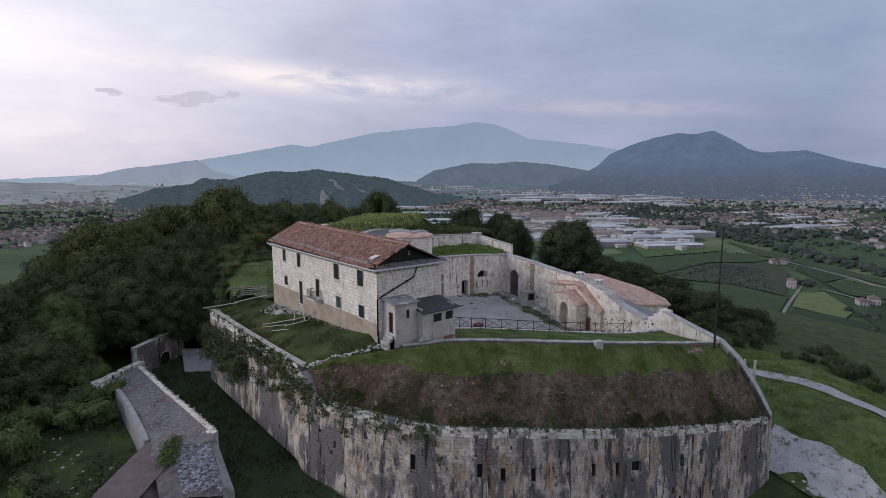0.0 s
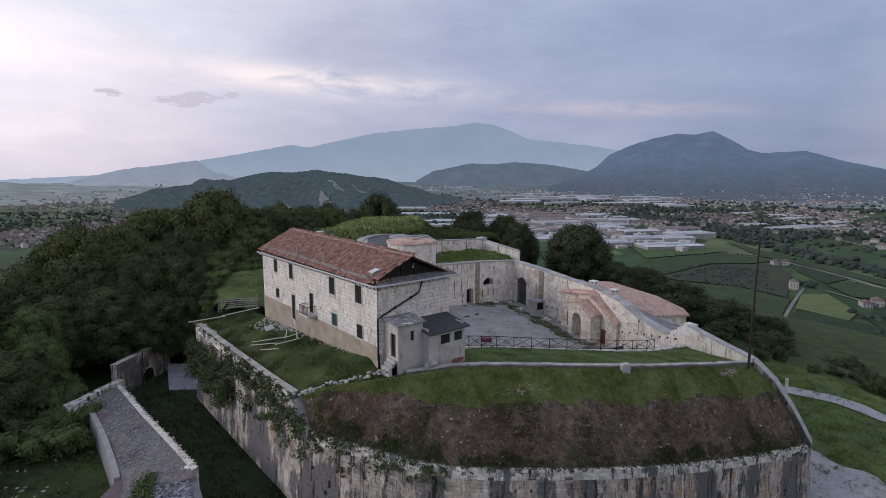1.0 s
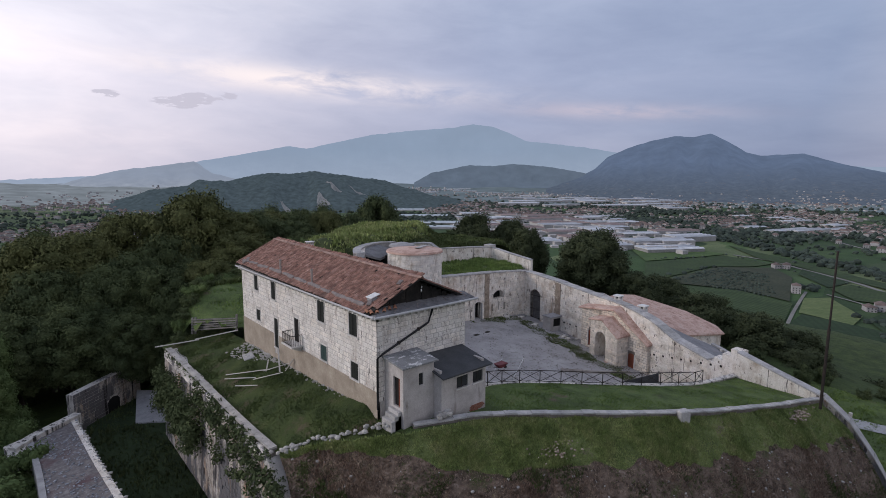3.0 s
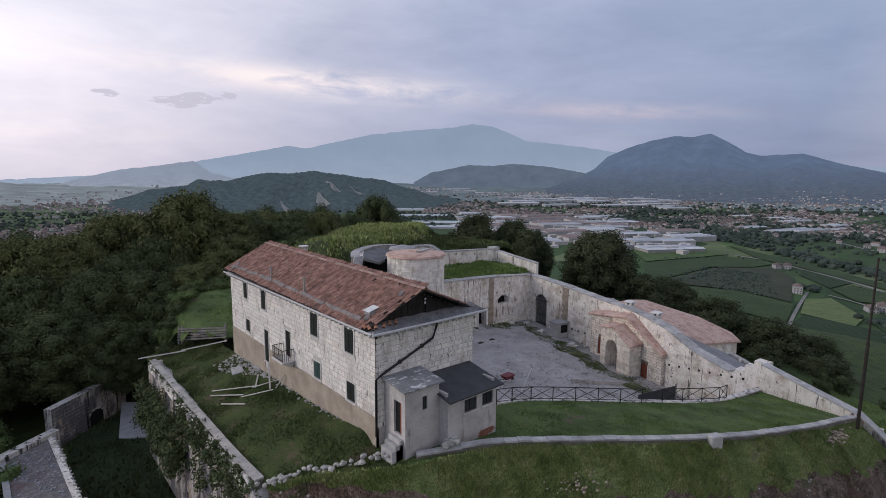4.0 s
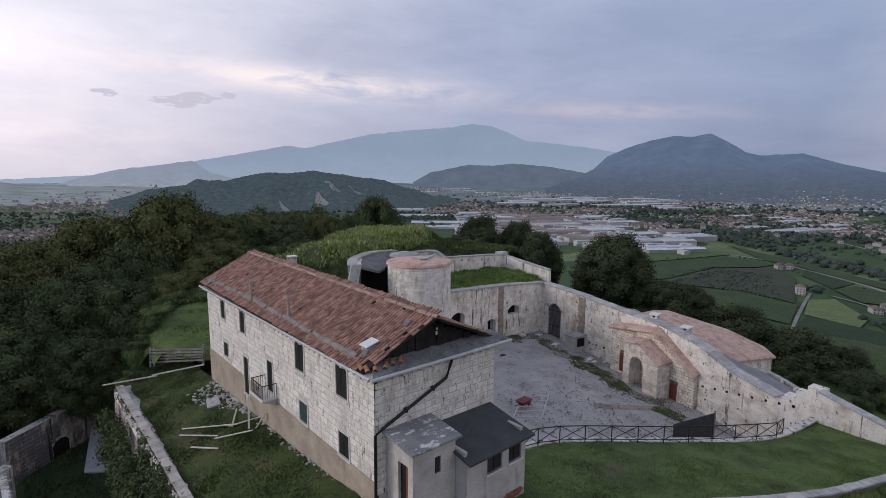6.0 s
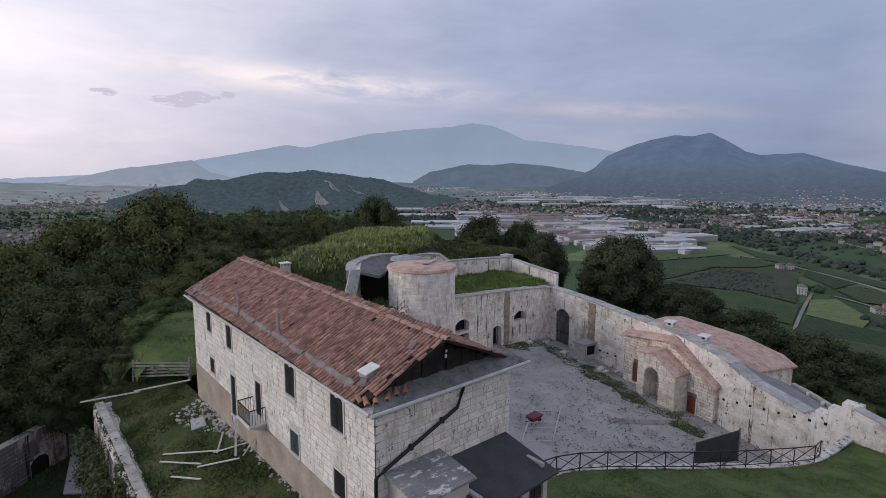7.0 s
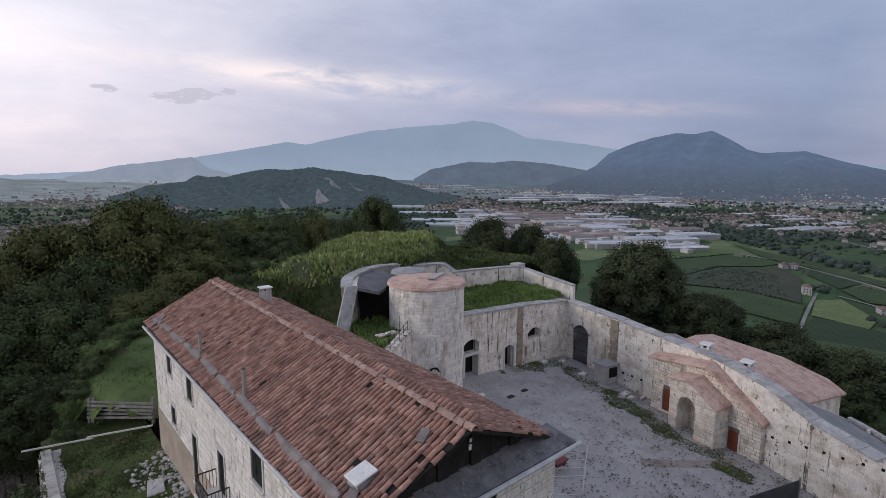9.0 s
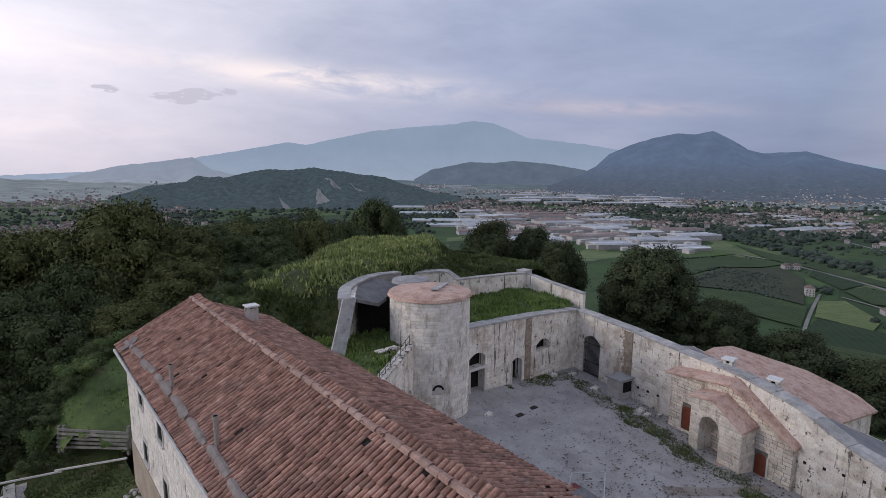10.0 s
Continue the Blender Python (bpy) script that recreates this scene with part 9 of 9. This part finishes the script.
def mountain(name, d, profile, material, label, depth=500, seed=1.0, crag=0.10, foot=-90, power=1.25, ridge=60):
    """A range at distance d with its skyline through (azimuth, elevation) knots in degrees."""
    az = np.arange(profile[0][0], profile[-1][0] + 0.01, 0.18)
    el = np.interp(az, [p[0] for p in profile], [p[1] for p in profile])
    verts, faces, rows = [], [], 26
    for a, e in zip(az, el):
        e += crag * noise.noise((a * 1.3, seed, 0)) + crag * 0.5 * noise.noise((a * 3.7, seed, 2))
        top = 14.5 + d * math.tan(radians(e))
        for k in range(rows):
            t = k / (rows - 1)
            inner = math.sin(math.pi * t)
            dd = d - depth * (1 - t) + inner * ridge * (noise.noise((a * 0.5, t * 2, seed)) + 0.6 * noise.noise((a * 1.6, t * 4, seed)))
            x, y = polar(a, dd)
            z = foot + (top - foot) * t ** power + inner * (20 * noise.noise((a * 0.5, t * 4, seed + 5)))
            verts.append((x, y, z))
    for i in range(len(az) - 1):
        for k in range(rows - 1):
            p = i * rows + k
            faces.append((p, p + rows, p + rows + 1, p + 1))
    ob = raw(name, verts, faces, material)
    for p in ob.data.polygons:
        p.use_smooth = True
    tagged(ob, label, "mountain", kind="structure")
    return verts, rows


mountain("backdrop_far_range", 4870, [(-3, -0.6), (8, 0.1), (15.3, 1.49), (19.6, 2.31), (24.1, 3.22), (25.8, 2.95), (29.4, 3.8), (33.0, 4.58), (37.3, 5.06), (41.7, 5.39), (43.8, 5.76), (46.0, 5.51), (47.9, 4.79), (49.7, 3.94), (52.7, 3.62), (56.3, 3.17), (58.3, 2.8), (64, 1.9), (75, 1.2), (90, 0.8)], RANGE_FAR, "mountain range on the horizon, painted blue for haze", 300, 1.0, 0.08)
mountain("backdrop_left_range", 4650, [(-30, -1.2), (-10, -1.5), (-0.1, -1.5), (3.8, -0.78), (5.9, -0.12), (8.6, 0.57), (11.4, 0.93), (14.8, 1.48), (15.3, 1.21), (16.4, 0.33), (20, -0.6), (26, -1.2)], RANGE_LEFT, "hill with a cliff end, painted pale for haze", 900, 2.0, 0.07, -110)
RIGHT_SKIN, RIGHT_ROWS = mountain("backdrop_right_range", 4450, [(52, -0.9), (55.8, 0.31), (57.0, 0.92), (58.3, 2.21), (60.3, 3.12), (62.4, 3.77), (64.7, 4.22), (66.3, 4.07), (67.9, 4.36), (69.5, 3.49), (71.0, 2.5), (72.2, 2.16), (75.5, 2.3), (77.2, 1.72), (78.8, 1.21), (81.4, 0.57), (88, -0.2), (110, -0.6)], RANGE_RIGHT, "wooded mountain beyond the valley, painted dark blue for haze", 1350, 3.0, 0.05, -112, 1.15, 160)
mountain("backdrop_middle_hill", 4400, [(37.4, -0.6), (39.2, 0.45), (41.7, 0.98), (43.6, 1.36), (46.1, 1.25), (48.3, 1.5), (51.6, 1.25), (54.0, 0.9), (55.8, 0.55), (62, -0.7)], RANGE_MID, "low hill across the valley, painted blue for haze", 220, 4.0, 0.07, -68)


def far_z(x, y):
    t = max(0, math.hypot(x + 13, y + 20) - 2750) / 2100
    return ground_z(x, y) + 1.5 + 30 * t ** 1.6 + t * (14 * noise.noise((x * 0.002, y * 0.002, 2)) + 5 * noise.noise((x * 0.012, y * 0.012, 2)))


def build_far_plain(name, a0, a1, material):
    verts, faces, rows = [], [], 40
    az = np.arange(a0, a1, 0.4)
    for a in az:
        for k in range(rows):
            t = k / (rows - 1)
            d = 2750 + 2100 * t + 90 * noise.noise((a * 0.3, 0, 7))
            x, y = polar(a, d)
            verts.append((x, y, far_z(x, y) - 3 * (k == 0)))
    for i in range(len(az) - 1):
        for k in range(rows - 1):
            p = i * rows + k
            faces.append((p, p + rows, p + rows + 1, p + 1))
    ob = raw(name, verts, faces, material)
    tagged(ob, "far plain with woods and fields, painted hazy", "plain", kind="structure")


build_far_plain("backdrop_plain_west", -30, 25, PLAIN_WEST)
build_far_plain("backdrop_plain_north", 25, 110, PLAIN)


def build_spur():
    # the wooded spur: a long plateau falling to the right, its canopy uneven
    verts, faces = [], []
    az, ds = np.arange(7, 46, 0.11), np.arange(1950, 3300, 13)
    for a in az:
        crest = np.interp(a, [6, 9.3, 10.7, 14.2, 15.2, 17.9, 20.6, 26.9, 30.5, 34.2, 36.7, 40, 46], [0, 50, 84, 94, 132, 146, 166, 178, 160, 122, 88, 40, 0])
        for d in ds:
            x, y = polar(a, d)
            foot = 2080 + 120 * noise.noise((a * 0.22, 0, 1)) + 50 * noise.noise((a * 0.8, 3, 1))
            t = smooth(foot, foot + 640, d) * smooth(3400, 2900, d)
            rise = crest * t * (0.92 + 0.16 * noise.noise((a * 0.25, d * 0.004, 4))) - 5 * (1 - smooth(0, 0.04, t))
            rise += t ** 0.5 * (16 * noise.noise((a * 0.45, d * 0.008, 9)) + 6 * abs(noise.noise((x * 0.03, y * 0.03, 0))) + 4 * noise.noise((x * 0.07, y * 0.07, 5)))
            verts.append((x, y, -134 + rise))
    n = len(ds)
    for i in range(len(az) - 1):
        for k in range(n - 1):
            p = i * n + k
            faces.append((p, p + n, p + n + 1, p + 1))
    # the spur's haze is emission in its material
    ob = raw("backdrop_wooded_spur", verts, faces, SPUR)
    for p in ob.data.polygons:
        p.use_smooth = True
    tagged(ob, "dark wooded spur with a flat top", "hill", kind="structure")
    height = {}
    for v in verts:
        height[round(math.degrees(math.atan2(v[0] + 13, v[1] + 20)) / 0.11), round(math.hypot(v[0] + 13, v[1] + 20) / 13)] = v[2]
    # quarry scars: ragged pale faces lying on the spur's foot
    for a0, d0, wa, wd, lean in ((23.5, 2230, 0.55, 190, 0.9), (27.2, 2290, 0.8, 170, 0.5), (28.4, 2400, 0.5, 120, 1.2), (31.0, 2420, 0.5, 60, 1.6)):
        qv, qf, m = [], [], 9
        for i in range(m):
            for j in range(m):
                u, w = i / (m - 1) - 0.5, j / (m - 1) - 0.5
                r = 1 - 0.5 * abs(noise.noise((i * 0.7, j * 0.7, a0)))
                a, d = a0 + wa * u * r * (1 - 0.8 * (w + 0.5)) * 2 + lean * w * -1, d0 + wd * w * r
                x, y = polar(a, d)
                foot = height.get((round(a / 0.11), round(d / 13)), -120)
                qv.append((x, y, foot + 5))
        for i in range(m - 1):
            for j in range(m - 1):
                p = i * m + j
                qf.append((p, p + 1, p + m + 1, p + m))
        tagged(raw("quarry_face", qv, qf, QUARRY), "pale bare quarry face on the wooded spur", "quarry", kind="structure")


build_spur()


def build_far_villages():
    """Pale blocks of villages on the far plain and the lower slopes."""
    rng = np.random.default_rng(91)
    v, f = [], []
    for az, d, sa, sd, n, lift in ((50, 3300, 7, 260, 240, 20), (58, 3050, 5, 150, 60, 8), (68, 2900, 5, 160, 34, 6), (76, 3000, 3, 160, 20, 10), (79, 2950, 2.5, 160, 18, 10), (84, 2900, 4, 150, 20, 6), (10, 3400, 5, 350, 30, 16), (14, 3900, 3, 150, 30, 24), (3, 3200, 4, 300, 30, 10), (38, 3700, 4, 200, 90, 30)):
        for _ in range(n):
            a, dd = rng.normal(az, sa * 0.55), rng.normal(d, sd * 0.55)
            x, y = polar(a, dd)
            t = max(0, (dd - 2750) / 2100)
            z = far_z(x, y) + lift * t
            l, w, h, k = rng.uniform(7, 15), rng.uniform(6, 10), rng.uniform(1.5, 4.0), len(v)
            b = rng.uniform(0, 3.14)
            c, s = math.cos(b), math.sin(b)
            q = [(x + p * c - o * s, y + p * s + o * c) for p, o in ((-l / 2, -w / 2), (l / 2, -w / 2), (l / 2, w / 2), (-l / 2, w / 2))]
            v += [(*p, z - 9) for p in q] + [(*p, z + h) for p in q]
            f += [(k + i, k + (i + 1) % 4, k + 4 + (i + 1) % 4, k + 4 + i) for i in range(4)] + [(k + 4, k + 5, k + 6, k + 7)]
    tagged(raw("far_villages", v, f, FAR_WALL), "pale houses of far villages across the plain", "town", kind="stuff")


build_far_villages()


def build_works_clutter():
    """Small sheds, offices and yards' boxes between the halls, and houses up the right range's foot."""
    rng = np.random.default_rng(71)
    v, f = [], []

    def block(x, y, z, l, w, h, b):
        k = len(v)
        c, s = math.cos(b), math.sin(b)
        q = [(x + p * c - o * s, y + p * s + o * c) for p, o in ((-l / 2, -w / 2), (l / 2, -w / 2), (l / 2, w / 2), (-l / 2, w / 2))]
        v.extend([(*p, z - 6) for p in q] + [(*p, z + h) for p in q])
        f.extend([(k + i, k + (i + 1) % 4, k + 4 + (i + 1) % 4, k + 4 + i) for i in range(4)] + [(k + 4, k + 5, k + 6, k + 7)])

    for _ in range(520):
        a, d = rng.uniform(42, 67), rng.uniform(1080, 2100)
        if d < 1080 + max(0, 52 - a) * 25 or (a > 60 and d > 1500):
            continue
        x, y = polar(a, d)
        block(x, y, ground_z(x, y), rng.uniform(8, 34), rng.uniform(7, 20), rng.uniform(4, 11), radians(152 + rng.normal(0, 6)))
    tagged(raw("works_sheds", v, f, SHED_SIDE), "small pale sheds and yards between the works halls", "works", kind="stuff")
    v, f = [], []
    for az, t0, sa, st, n in ((76.5, 0.14, 1.6, 0.06, 26), (80, 0.12, 2.5, 0.06, 34), (73, 0.08, 3, 0.04, 18), (78.5, 0.25, 1.4, 0.07, 18), (84, 0.10, 3, 0.05, 18), (66, 0.07, 4, 0.03, 16)):
        for _ in range(n):
            a, t = rng.normal(az, sa * 0.6), min(0.6, max(0.03, rng.normal(t0, st)))
            x, y, z = RIGHT_SKIN[int((a - 52) / 0.18) * RIGHT_ROWS + round(t * (RIGHT_ROWS - 1))]
            block(x + rng.uniform(-8, 8), y + rng.uniform(-8, 8), z + 1, rng.uniform(5, 11), rng.uniform(5, 9), rng.uniform(1.5, 4.0), rng.uniform(0, 3.1))
    tagged(raw("hillside_village", v, f, FAR_WALL), "pale houses climbing the foot of the mountain", "town", kind="stuff")


build_works_clutter()
